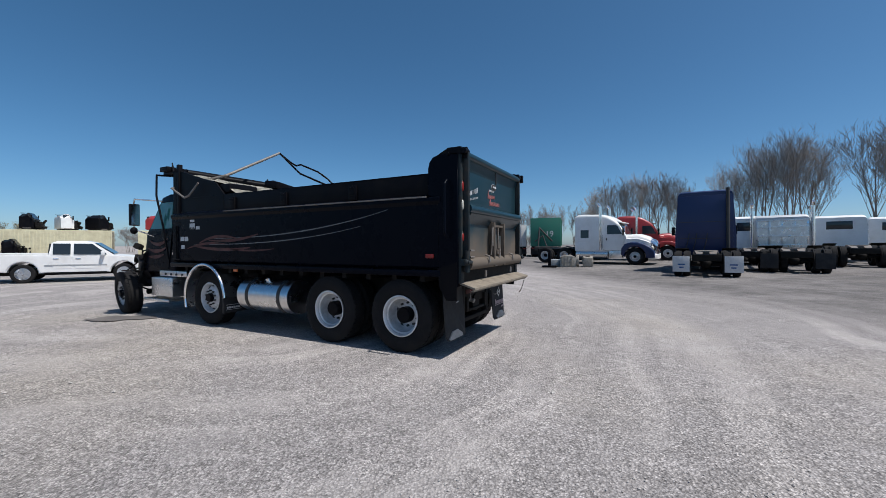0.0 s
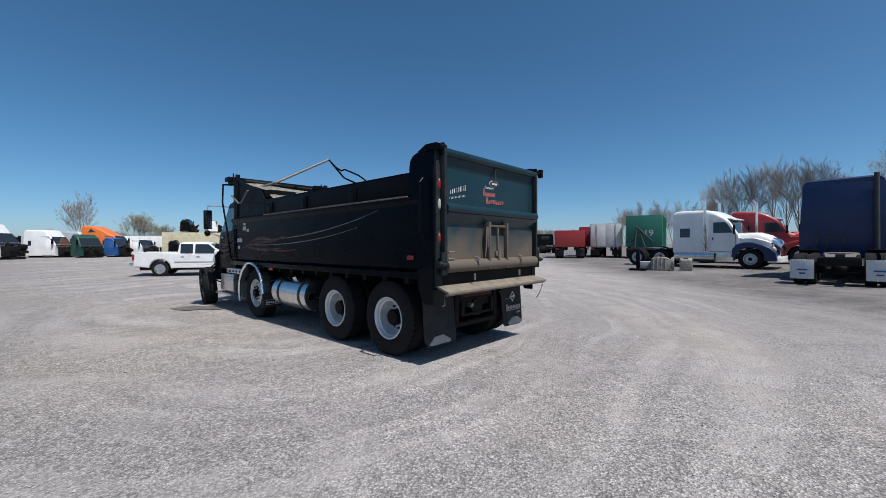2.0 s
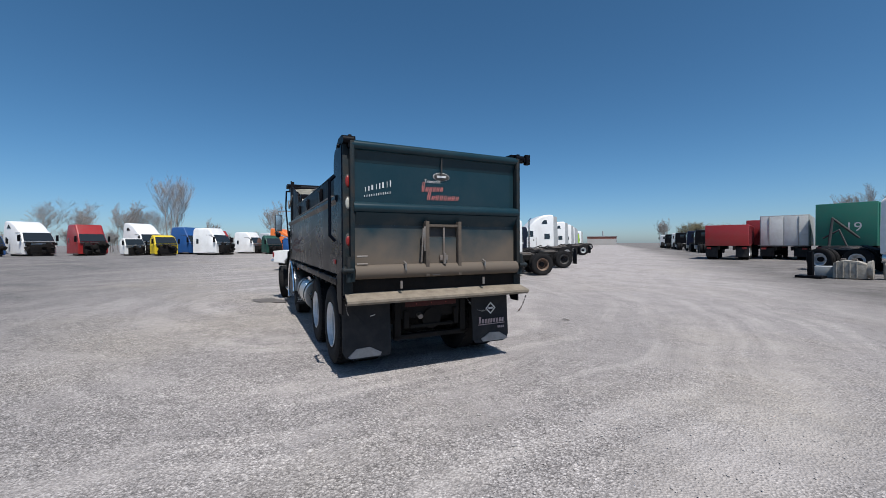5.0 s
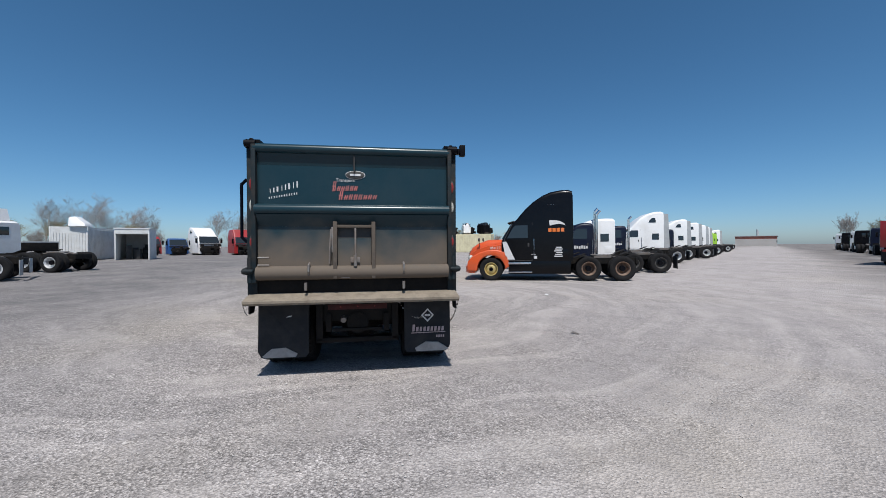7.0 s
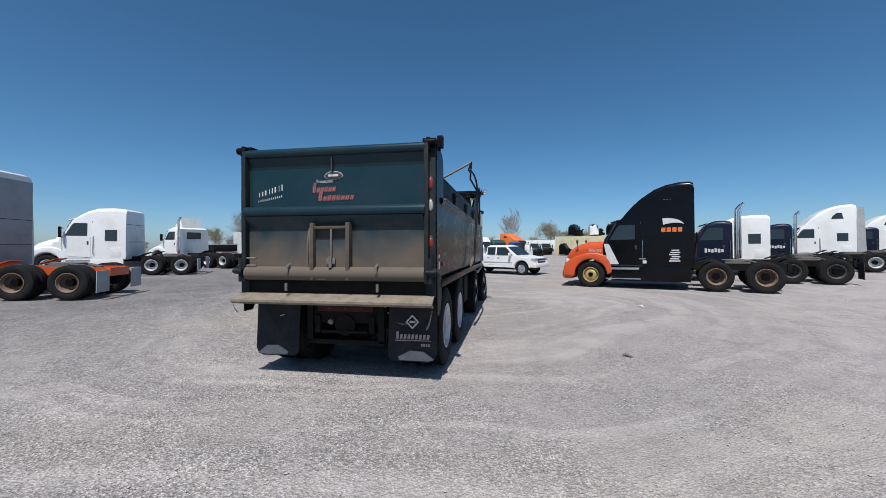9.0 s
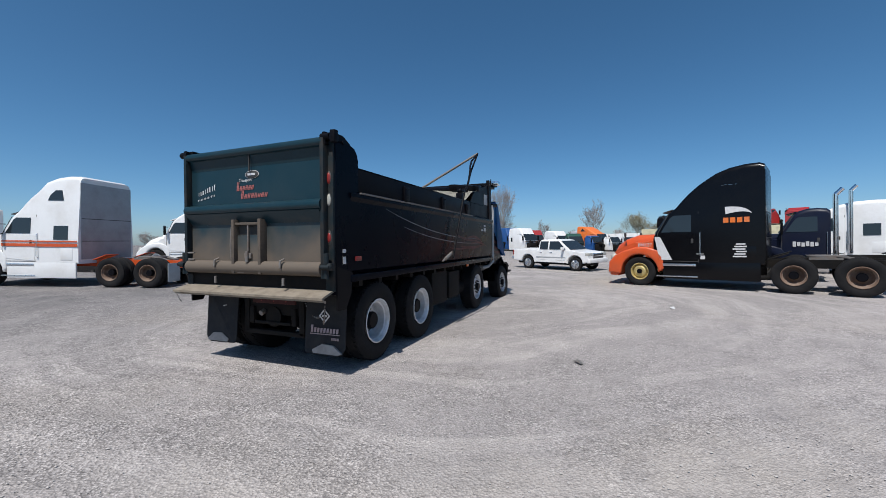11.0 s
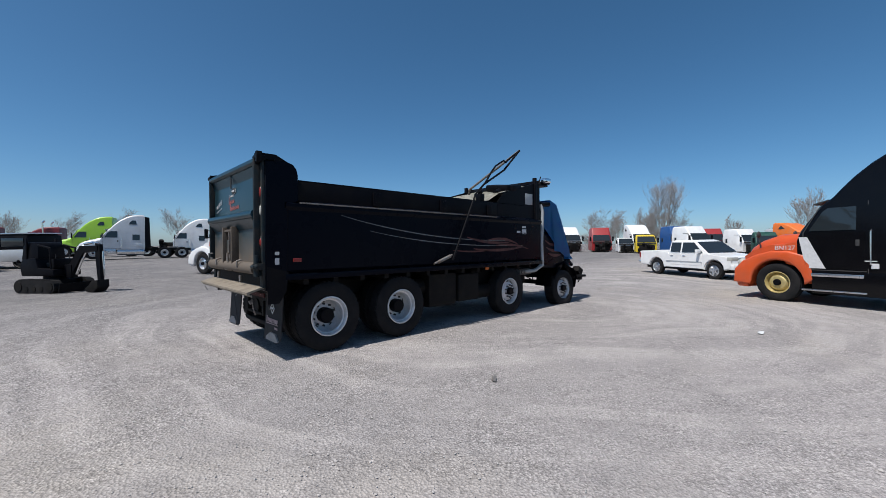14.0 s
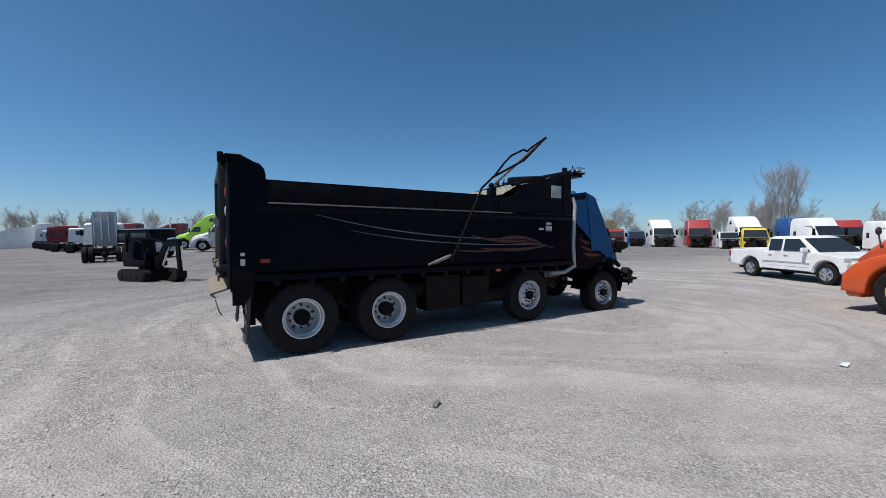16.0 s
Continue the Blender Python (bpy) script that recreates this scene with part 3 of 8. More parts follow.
def dump_truck():
    T = thing("dump_truck", pose(0, 6.355, 0, 0, 0, 180), "black dump truck with wrecked front end and blue cab tarp", "dump truck")
    W = 1.185                                   # half width of the body
    X0, X1 = 1.42, 7.62                         # side panels, tail to headboard
    # side panels with a sloped ledge and a lower rub rail
    for s, nm in ((1, "side_panel"), (-1, "side_panel")):
        def f(b, s=s):
            prof = [(W - 0.05, 1.16), (W, 1.20), (W, 1.98), (W + 0.035, 2.03), (W + 0.035, 2.07), (W - 0.05, 2.12), (W - 0.10, 2.12), (W - 0.10, 1.16)]
            v0 = [b.verts.new((X0, s * y, z)) for y, z in prof]
            v1 = [b.verts.new((X1, s * y, z)) for y, z in prof]
            n = len(prof)
            b.faces.new(v0), b.faces.new(v1[::-1])
            for i in range(n):
                b.faces.new((v0[i], v1[i], v1[(i + 1) % n], v0[(i + 1) % n]))
        simple(nm, f, BED, T, "glossy black-blue side panel with faded flame graphics", False)
        simple("rub_rail", lambda b, s=s: box(b, X0, X1 + 0.05, s * (W - 0.12), s * (W + 0.025), 1.075, 1.155, 0.012), BED, T)
        simple("ledge_edge", lambda b, s=s: box(b, X0 + 0.2, 5.9, s * (W + 0.002), s * (W + 0.04), 2.075, 2.095, 0.004), STEEL, T, "scuffed bare-metal ledge edge")
        # extension boards with their stake pockets
        simple("side_board", lambda b, s=s: box(b, X0 + 0.15, 7.0, s * (W - 0.10), s * (W - 0.055), 2.12, 2.395, 0.006), BLACK, T, "matt black side board")
        simple("board_edge", lambda b, s=s: box(b, X0 + 0.15, 7.0, s * (W - 0.105), s * (W - 0.05), 2.395, 2.41, 0.003), BED, T)
        for x in (2.92, 4.40, 5.75):
            def pk(b, s=s, x=x):
                box(b, x - 0.075, x + 0.075, s * (W - 0.055), s * (W - 0.02), 2.12, 2.34, 0.008)
                box(b, x - 0.055, x + 0.055, s * (W - 0.02), s * (W - 0.012), 2.19, 2.30, 0.003)
                rod(b, (x - 0.03, s * (W - 0.02), 2.30), (x - 0.03, s * (W - 0.0), 2.30), 0.013, seg=8)
                rod(b, (x + 0.03, s * (W - 0.02), 2.30), (x + 0.03, s * (W - 0.0), 2.30), 0.013, seg=8)
            simple("stake_pocket", pk, BLACK, T)
        # tall rear corner post: its top swells forward in a rounded ear
        def post(b, s=s):
            pts = [(1.16, 0.96), (1.16, 2.63), (1.44, 2.63), (1.53, 2.60), (1.58, 2.54), (1.60, 2.46), (1.60, 2.10), (1.46, 2.06), (1.44, 1.16), (1.40, 0.92)]
            slab(b, [(x, s * (W + 0.012), z) for x, z in pts], (0, -s * 0.17, 0))
            bmesh.ops.bevel(b, geom=list(b.edges), offset=0.008, segments=1, affect="EDGES")
        simple("corner_post", post, BED, T)
        simple("post_plate", lambda b, s=s: slab(b, [(x, s * (W + 0.016), z) for x, z in ((1.18, 0.78), (1.18, 1.26), (1.46, 1.18), (1.43, 0.95), (1.33, 0.78))], (0, -s * 0.02, 0)), BLACK, T, "chipped black corner plate")
        # rear face of the post with its lamps
        simple("post_rear_face", lambda b, s=s: box(b, 1.125, 1.16, s * 1.085, s * (W + 0.005), 1.0, 2.62, 0.006), GRIMY, T, "grimy black post, rust at the edges")
        for z, mt, nm in ((2.20, RED_LENS, "tail_lamp"), (1.96, WHITE_LENS, "reverse_lamp"), (1.56, RED_LENS, "marker_lamp")):
            def lamp(b, s=s, z=z, h=0.075 if nm != "marker_lamp" else 0.06):
                ball(b, (1.122, s * (W - 0.05), z), 0.029, 0.5, 1, h / 0.033, 12)
            simple(nm, lamp, mt, T)
            simple("lamp_surround", lambda b, s=s, z=z: ball(b, (1.128, s * (W - 0.05), z), 0.038, 0.3, 1, 2.2, 12), INK, T)
        # hinge hardware above and latch below
        def hinge(b, s=s):
            slab(b, [(1.12, s * (W + 0.012), 2.60), (1.12, s * (W + 0.012), 2.70), (1.30, s * (W + 0.012), 2.70), (1.44, s * (W + 0.012), 2.63)], (0, -s * 0.15, 0))
            rod(b, (1.085, s * 1.08, 2.645), (1.085, s * (W + 0.012), 2.645), 0.04, seg=14)
            box(b, 1.06, 1.13, s * 1.10, s * 1.14, 2.56, 2.70, 0.01)
            rod(b, (1.30, s * (W + 0.005), 2.62), (1.30, s * (W + 0.03), 2.62), 0.022, seg=10)
        simple("tailgate_hinge", hinge, BLACK, T)
        def latch(b, s=s):
            box(b, 1.05, 1.13, s * 1.12, s * (W + 0.01), 1.22, 1.30, 0.01)
            rod(b, (1.06, s * (W - 0.04), 1.14), (1.06, s * (W - 0.04), 1.40), 0.028, seg=10)
            rod(b, (1.02, s * 1.10, 1.26), (1.02, s * (W + 0.03), 1.26), 0.022, seg=10)
            ball(b, (1.04, s * (W + 0.01), 1.26), 0.035)
        simple("tailgate_latch", latch, GRIMY, T, "greasy steel latch")
    # red and bracket pieces that differ between the two rear corners
    simple("tarp_bracket", lambda b: (box(b, 1.03, 1.10, -1.29, -1.225, 2.565, 2.70, 0.012), box(b, 1.05, 1.16, -1.25, -1.20, 2.60, 2.66, 0.01)), BLACK, T)
    simple("grab_pipe", lambda b: pipe(b, [(1.30, 1.24, 2.28), (1.30, 1.30, 2.22), (1.30, 1.30, 1.62), (1.30, 1.24, 1.56)], 0.018), BED, T)
    # tailgate: frame, two dished panels, tubes and the spreader chute
    G = TAILGATE
    simple("tailgate_panel", lambda b: box(b, 1.125, 1.15, -1.08, 1.08, 1.86, 2.62, 0), G, T, "dark teal upper panel", False)
    simple("tailgate_panel", lambda b: box(b, 1.120, 1.15, -1.08, 1.08, 1.16, 1.865, 0), G, T, "teal lower panel caked in tan dust", False)
    def lip(b):
        slab(b, [(1.09, -1.07, 2.555), (1.09, 1.07, 2.555), (1.124, 1.07, 2.42), (1.124, -1.07, 2.42)], (0.01, 0, 0))
    simple("tailgate_upper_lip", lip, G, T, "", False)
    def lip2(b):
        slab(b, [(1.03, -1.07, 1.86), (1.03, 1.07, 1.86), (1.118, 1.07, 1.73), (1.118, -1.07, 1.73)], (0.006, 0, 0))
    simple("tailgate_mid_lip", lip2, G, T, "", False)
    simple("tailgate_top_tube", lambda b: rod(b, (1.095, -1.10, 2.60), (1.095, 1.10, 2.60), 0.052, seg=18), G, T, "teal tube, paint worn along the top")
    simple("tailgate_mid_beam", lambda b: (rod(b, (1.075, -1.09, 1.915), (1.075, 1.09, 1.915), 0.062, seg=18)), G, T)
    simple("tailgate_lower_tube", lambda b: (rod(b, (1.085, -1.08, 1.235), (1.085, 1.08, 1.235), 0.075, seg=18)), G, T)
    for s in (1, -1):
        simple("tailgate_stile", lambda b, s=s: box(b, 1.045, 1.15, s * 1.075, s * 1.125, 1.14, 2.64, 0.012), GRIMY, T)
        def hook(b, s=s):
            pipe(b, [(1.06, s * 0.53 - 0.02, 1.335), (1.0, s * 0.53 - 0.02, 1.315), (0.995, s * 0.53 - 0.02, 1.25), (1.03, s * 0.53 - 0.02, 1.22)], 0.013, 8)
        simple("chain_hook", hook, STEEL, T)
        simple("sill_peg", lambda b, s=s: rod(b, (1.04, s * 0.55, 1.05), (1.04, s * 0.55, 1.13), 0.017, seg=10), STEEL, T)
    def chute_frame(b):
        for y in (0.225, -0.205):
            box(b, 1.02, 1.125, y - 0.022, y + 0.022, 1.17, 1.78, 0.006)
        box(b, 1.04, 1.12, -0.205, 0.225, 1.715, 1.745, 0.004)
    DUSTED = material("dusted_steel", (0.075, 0.060, 0.048), 0.8, dirt=(0.13, 0.105, 0.08), amount=0.7, scale=9, bump=0.3)
    simple("chute_frame", chute_frame, DUSTED, T)
    simple("chute_door", lambda b: box(b, 1.07, 1.118, -0.18, 0.20, 1.17, 1.60, 0.008), G, T, "dusty steel spreader door")
    # solid near-black block: the shade of the opening above the door, as colour
    simple("chute_slot", lambda b: box(b, 1.10, 1.121, -0.18, 0.20, 1.605, 1.712), INK, T, "", False)
    def chute_screw(b):
        box(b, 1.045, 1.07, -0.01, 0.01, 1.38, 1.72, 0.003)
        box(b, 1.04, 1.07, -0.05, 0.055, 1.34, 1.40, 0.004)
        rod(b, (1.03, -0.0, 1.30), (1.03, 0.0, 1.42), 0.02, seg=8)
    simple("chute_screw", chute_screw, STEEL, T)
    simple("chute_lever", lambda b: (box(b, 1.035, 1.06, 0.235, 0.265, 1.45, 1.72, 0.004), pipe(b, [(1.06, 0.29, 1.33), (1.045, 0.285, 1.5), (1.05, 0.27, 1.70)], 0.011, 8)), STEEL, T)
    simple("chute_catch", lambda b: box(b, 1.03, 1.06, 0.06, 0.16, 1.175, 1.20, 0.003), STEEL, T)
    simple("pull_rod", lambda b: rod(b, (1.085, 0.01, 2.36), (1.085, 0.01, 2.56), 0.010, seg=8), INK, T)
    for z in (1.30, 1.22):
        simple("tailgate_peg", lambda b, z=z: rod(b, (1.05, 1.06, z + 0.1), (1.05, 0.94, z + 0.1), 0.010, seg=8), STEEL, T)
    # badge and lettering on the upper panel
    def badge(b):
        ball(b, (1.117, 0.0, 2.325), 0.055, 0.12, 1.95, 0.85, 20)
    simple("badge", badge, INK, T, "black oval maker's badge")
    simple("badge_rim", lambda b: ball(b, (1.119, 0.0, 2.325), 0.0575, 0.10, 1.95, 0.87, 20), PAPER, T)
    simple("badge_bar", lambda b: box(b, 1.107, 1.111, -0.06, 0.06, 2.313, 2.338), PAPER, T, "", False)
    Rm = Matrix.Translation((1.121, 0.115, 2.262)) @ Matrix.Rotation(radians(-90), 4, "Z") @ Matrix.Rotation(radians(90), 4, "X")
    text_part("lettering", "Transport", 0.052, Rm, PAPER, T)
    LOGO = material("logo_red", (0.40, 0.12, 0.11), 0.5, dirt=(0.10, 0.08, 0.08), amount=0.9, scale=14)
    rnd = random.Random(4)
    def script(b, y0, y1, z, h, n):
        step = (y1 - y0) / n
        for i in range(n):
            y = y0 + step * i
            hh = h * (1.35 if i == 0 else rnd.uniform(0.62, 0.85))
            lo = z - h * 0.12 + 0.012 * i / n
            for q in (0.0, 0.42):
                a, e = y + step * q, y + step * (q + 0.26)
                slab(b, [(1.1205, a, lo), (1.1205, e, lo), (1.1205, e + step * 0.30, lo + hh), (1.1205, a + step * 0.30, lo + hh)], (-0.001, 0, 0))
            slab(b, [(1.1205, y, lo + hh * 0.42), (1.1205, y + step * 0.8, lo + hh * 0.46), (1.1205, y + step * 0.8, lo + hh * 0.60), (1.1205, y, lo + hh * 0.56)], (-0.0012, 0, 0))
    tagged(simple("faded_script", lambda b: script(b, 0.26, -0.03, 2.145, 0.085, 6), LOGO, T, "faded red script, worn away", False), kind="stuff")
    tagged(simple("faded_script", lambda b: script(b, 0.19, -0.25, 2.045, 0.075, 8), LOGO, T, "faded red script, worn away", False), kind="stuff")
    # chalked stock marks, unreadable
    def chalk(b):
        for i in range(8):
            y = 0.94 - i * 0.042
            box(b, 1.119, 1.1205, y - 0.004, y + 0.003 + 0.006 * (i % 3), 2.10 + 0.010 * i, 2.15 + 0.013 * i)
        for i in range(12):
            y = 0.95 - i * 0.027
            box(b, 1.119, 1.1205, y - 0.004, y + 0.004, 2.035 + 0.005 * i, 2.060 + 0.005 * i)
    tagged(simple("chalk_scrawl", chalk, PAPER, T, "white chalked marks", False), kind="stuff")
    # sill, apron and rear underside
    simple("rear_sill", lambda b: box(b, 1.14, 1.35, -1.16, 1.16, 1.0, 1.17, 0.005), FRAME, T)
    def apron(b):
        slab(b, [(0.93, -1.19, 0.955), (0.93, 1.19, 0.955), (1.17, 1.17, 1.025), (1.17, -1.17, 1.025)], (0, 0, -0.025))
        slab(b, [(0.93, -1.19, 0.955), (0.93, 1.19, 0.955), (0.955, 1.19, 0.905), (0.955, -1.19, 0.905)], (0.02, 0, 0))
    simple("tail_apron", apron, SILL, T, "worn tan spill apron, paint gone", False)
    # mud flaps, their bottoms scuffed pale
    for s in (1, -1):
        def flap(b, s=s):
            y0, y1 = s * 0.575, s * 1.155
            pts = [(1.40, y0, 0.93), (1.40, y1, 0.93), (1.36, y1, 0.30), (1.345, y1 - s * 0.04, 0.235), (1.33, y1 - s * 0.12, 0.215), (1.33, y0 + s * 0.03, 0.225), (1.345, y0, 0.27)]
            slab(b, pts, (0.014, 0, 0))
        simple("mud_flap", flap, FLAP, T, "black rubber flap with pale scuffed hem", False)
        def hem(b, s=s):
            pts = [(1.349, s * (1.10 if s > 0 else 1.13), 0.25), (1.345, s * 1.07, 0.232), (1.340, s * 0.72, 0.235), (1.350, s * 0.70, 0.27), (1.358, s * 0.84, 0.345), (1.360, s * 1.0, 0.335)]
            slab(b, pts, (-0.022, 0, 0.0))
        simple("flap_hem", hem, DUSTY, T, "", False)
        simple("flap_hanger", lambda b, s=s: rod(b, (1.42, s * 0.45, 0.925), (1.42, s * 1.17, 0.925), 0.02, seg=10), FRAME, T)
    # marks on one flap: diamond and lettering in plain shapes
    PINK = material("flap_print", (0.42, 0.33, 0.33), 0.7, dirt=(0.2, 0.15, 0.15), amount=0.5, scale=15)
    def diamond(b):
        c, r = Vector((1.362, -0.865, 0.675)), 0.085
        q = [(0, r), (r * 0.95, 0), (0, -r), (-r * 0.95, 0)]
        for i in range(4):
            (a0, b0), (a1, b1) = q[i], q[(i + 1) % 4]
            slab(b, [c + Vector((0, a0, b0)), c + Vector((0, a1, b1)), c + Vector((0, a1 * 0.72, b1 * 0.72)), c + Vector((0, a0 * 0.72, b0 * 0.72))], (-0.002, 0, 0))
        box(b, 1.359, 1.362, -0.90, -0.83, 0.662, 0.688)
    simple("flap_emblem", diamond, PAPER, T, "white diamond emblem", False)
    def wordmark(b):
        for i in range(9):
            y = -0.67 - i * 0.046
            h = 0.085 if i == 0 else 0.055
            slab(b, [(1.351, y, 0.475), (1.351, y - 0.030, 0.478), (1.354, y - 0.036, 0.478 + h), (1.354, y - 0.006, 0.475 + h)], (-0.004, 0, 0))
        slab(b, [(1.350, -0.66, 0.452), (1.350, -1.09, 0.458), (1.350, -1.09, 0.466), (1.350, -0.66, 0.464)], (-0.004, 0, 0))
        for i in range(4):
            box(b, 1.346, 1.350, -0.99 - i * 0.028, -0.972 - i * 0.028, 0.395, 0.425)
    simple("flap_wordmark", wordmark, PINK, T, "pale pink printed bars", False)
    simple("flap_scratch", lambda b: slab(b, [(1.364, 0.83, 0.70), (1.364, 0.77, 0.712), (1.364, 0.77, 0.722), (1.364, 0.83, 0.708)], (-0.003, 0, 0)), PAPER, T, "", False)
    # frame, axles, hitch
    OLDRED = material("old_red", (0.06, 0.008, 0.008), 0.6, dirt=(0.02, 0.012, 0.010), amount=0.8, scale=8)
    for y in (0.42, -0.42):
        simple("frame_rail", lambda b, y=y: box(b, 1.5, 9.9, y - 0.045, y + 0.045, 0.72, 0.98, 0.008), FRAME, T)
    def body_floor(b):
        box(b, 1.3, 7.6, -1.13, 1.13, 1.12, 1.20)
    simple("body_floor", body_floor, FRAME, T, "", False)
    for k in range(13):
        simple("floor_cross_member", lambda b, k=k: box(b, 1.7 + k * 0.46, 1.78 + k * 0.46, -1.12, 1.12, 1.0, 1.12), FRAME, T, "", False)
    def cross(b):
        box(b, 1.42, 1.52, -0.50, 0.50, 0.36, 0.42, 0.01)
        for y in (0.46, -0.46):
            box(b, 1.42, 1.52, y - 0.04, y + 0.04, 0.38, 0.95, 0.01)
        box(b, 1.44, 1.56, -0.42, 0.42, 0.62, 0.92, 0.015)
        rod(b, (1.42, 0.0, 0.60), (1.60, 0.0, 0.60), 0.13, seg=18)
        box(b, 1.40, 1.46, -0.30, 0.30, 0.50, 0.54, 0.01)
    simple("hitch_frame", cross, FRAME, T, "grimy black pintle frame")
    for y in (-0.26, 0.0, 0.26):
        simple("hitch_lamp", lambda b, y=y: ball(b, (1.435, y * 0.8, 0.80), 0.028, 0.4, 1, 1), RED_LENS, T)
    simple("lamp_bar", lambda b: box(b, 1.425, 1.45, -0.36, 0.36, 0.765, 0.83, 0.006), OLDRED, T, "dull red lamp bar")
    simple("air_coupling", lambda b: rod(b, (1.38, 0.17, 0.64), (1.44, 0.17, 0.66), 0.035, seg=12), STEEL, T)
    for y in (0.35, -0.35):
        simple("shackle", lambda b, y=y: box(b, 1.40, 1.47, y - 0.035, y + 0.035, 0.50, 0.72, 0.012), FRAME, T)
    simple("safety_chain", lambda b: chain(b, (1.42, -0.48, 0.90), (1.36, -0.80, 0.66), 0.10), STEEL, T)
    simple("tail_chain", lambda b: chain(b, (0.98, -1.19, 0.93), (1.06, -1.10, 0.66), 0.05, 9), STEEL, T)
    simple("tail_chain", lambda b: chain(b, (0.98, 1.20, 0.93), (1.02, 1.16, 0.80), 0.03, 7), STEEL, T)
    for x in (2.08, 3.40):
        def axle(b, x=x):
            rod(b, (x, -0.86, 0.51), (x, 0.86, 0.51), 0.075, seg=14)
            ball(b, (x, 0, 0.52), 0.24, 1, 1.15, 0.95, 20)
            for y in (0.45, -0.45):
                box(b, x - 0.55, x + 0.55, y - 0.04, y + 0.04, 0.62, 0.70, 0.01)
        simple("drive_axle", axle, FRAME, T)
        for s in (1, -1):
            simple("brake_drum", lambda b, x=x, s=s: rod(b, (x, s * 0.55, 0.51), (x, s * 0.82, 0.51), 0.21, seg=20), FRAME, T)
            wheel(T, x, s * (W - 0.155), TYRE_R, s, True)
    for x, z in ((6.45, TYRE_R), (9.1, 0.47)):
        simple("front_axle", lambda b, x=x, z=z: rod(b, (x, -0.95, z), (x, 0.95, z), 0.06, seg=12), FRAME, T)
    for s in (1, -1):
        wheel(T, 6.45, s * (W - 0.17), TYRE_R, s, False)
    wheel(T, 8.72, -1.05, 0.40, -1, False, turn=-4, tyre=M_TYRE_FLAT, lean=3)
    wheel(T, 9.50, 1.14, 0.455, 1, False, turn=-10, tyre=M_TYRE_FLAT, lean=-5)
    # tanks, steps and boxes on the left flank
    def tank(b):
        rod(b, (4.26, 0.93, 0.62), (5.54, 0.93, 0.62), 0.29, seg=36)
    simple("fuel_tank", tank, ALLOY, T, "polished aluminium cylinder tank")
    for x in (4.48, 5.28):
        simple("tank_strap", lambda b, x=x: rod(b, (x - 0.035, 0.93, 0.62), (x + 0.035, 0.93, 0.62), 0.298, seg=36), INK, T)
    simple("tank_cap", lambda b: rod(b, (4.92, 1.02, 0.87), (4.92, 1.06, 0.94), 0.05, seg=14), CHROME, T)
    def fender(b):
        n = 22
        for i in range(n):
            a0, a1 = radians(-22 + 200 * i / n), radians(-22 + 200 * (i + 1) / n)
            p = lambda a, r, y: (6.45 + r * math.cos(a), y, 0.53 + r * math.sin(a))
            q = [b.verts.new(p(a, r, y)) for a, r, y in ((a0, 0.60, 0.84), (a1, 0.60, 0.84), (a1, 0.60, 1.24), (a0, 0.60, 1.24))]
            b.faces.new(q)
            q2 = [b.verts.new(p(a, r, 1.245)) for a, r in ((a0, 0.585), (a1, 0.585), (a1, 0.625), (a0, 0.625))]
            b.faces.new(q2)
        bmesh.ops.solidify(b, geom=list(b.faces), thickness=0.012)
    simple("wheel_fender", fender, ALLOY, T, "polished quarter fender over the lift axle")
    simple("fender_lip", lambda b: pipe(b, [(6.45 + 0.612 * math.cos(radians(a)), 1.262, 0.53 + 0.612 * math.sin(radians(a))) for a in range(-22, 179, 8)], 0.026, 8), CHROME, T, "bright rolled edge of the fender")
    simple("small_flap", lambda b: box(b, 5.90, 5.93, 0.72, 1.24, 0.26, 0.62, 0.004), FLAP, T)
    def plate(b):
        for k in range(6):
            box(b, 5.886, 5.892, 0.92 + k * 0.045, 0.95 + k * 0.045, 0.34, 0.375)
        for z in (0.315, 0.405):
            box(b, 5.886, 5.892, 0.89, 1.19, z, z + 0.006)
    simple("flap_print", plate, PAPER, T, "", False)
    simple("battery_box", lambda b: box(b, 7.70, 8.50, 0.72, 1.16, 0.44, 0.84, 0.02), ALLOY, T, "brushed aluminium step box")
    simple("cab_step", lambda b: box(b, 7.72, 8.70, 0.78, 1.22, 0.34, 0.39, 0.01), ALLOY, T)
    simple("deck_plate", lambda b: box(b, 7.30, 8.3, 0.70, 1.1, 0.86, 0.98, 0.02), ALLOY, T)
    def catwalk(b):
        for k in range(4):
            rod(b, (7.45 + k * 0.2, 1.10, 0.91), (7.45 + k * 0.2, 1.115, 0.91), 0.025, seg=10)
    tagged(simple("deck_bolts", catwalk, INK, T), kind="stuff")
    def right_gear(b):
        box(b, 4.9, 5.5, -1.05, -0.62, 0.42, 0.96, 0.02)
        rod(b, (3.9, -0.75, 0.75), (4.7, -0.75, 0.75), 0.16, seg=20)
        rod(b, (3.9, 0.2, 0.65), (5.6, 0.2, 0.65), 0.14, seg=16)
        box(b, 5.6, 7.6, -0.75, 0.75, 0.62, 0.98, 0.03)
    simple("tanks_and_gearbox", right_gear, FRAME, T)
    # unseen tanks and a block around the shaft, added to close off daylight below
    simple("hydraulic_tank", lambda b: box(b, 4.15, 4.86, -1.02, -0.55, 0.38, 1.0, 0.03), FRAME, T, "black tank added to fill the dark gap underneath")
    simple("air_tank", lambda b: rod(b, (5.55, -0.85, 0.55), (6.0, -0.85, 0.55), 0.15, seg=20), FRAME, T)
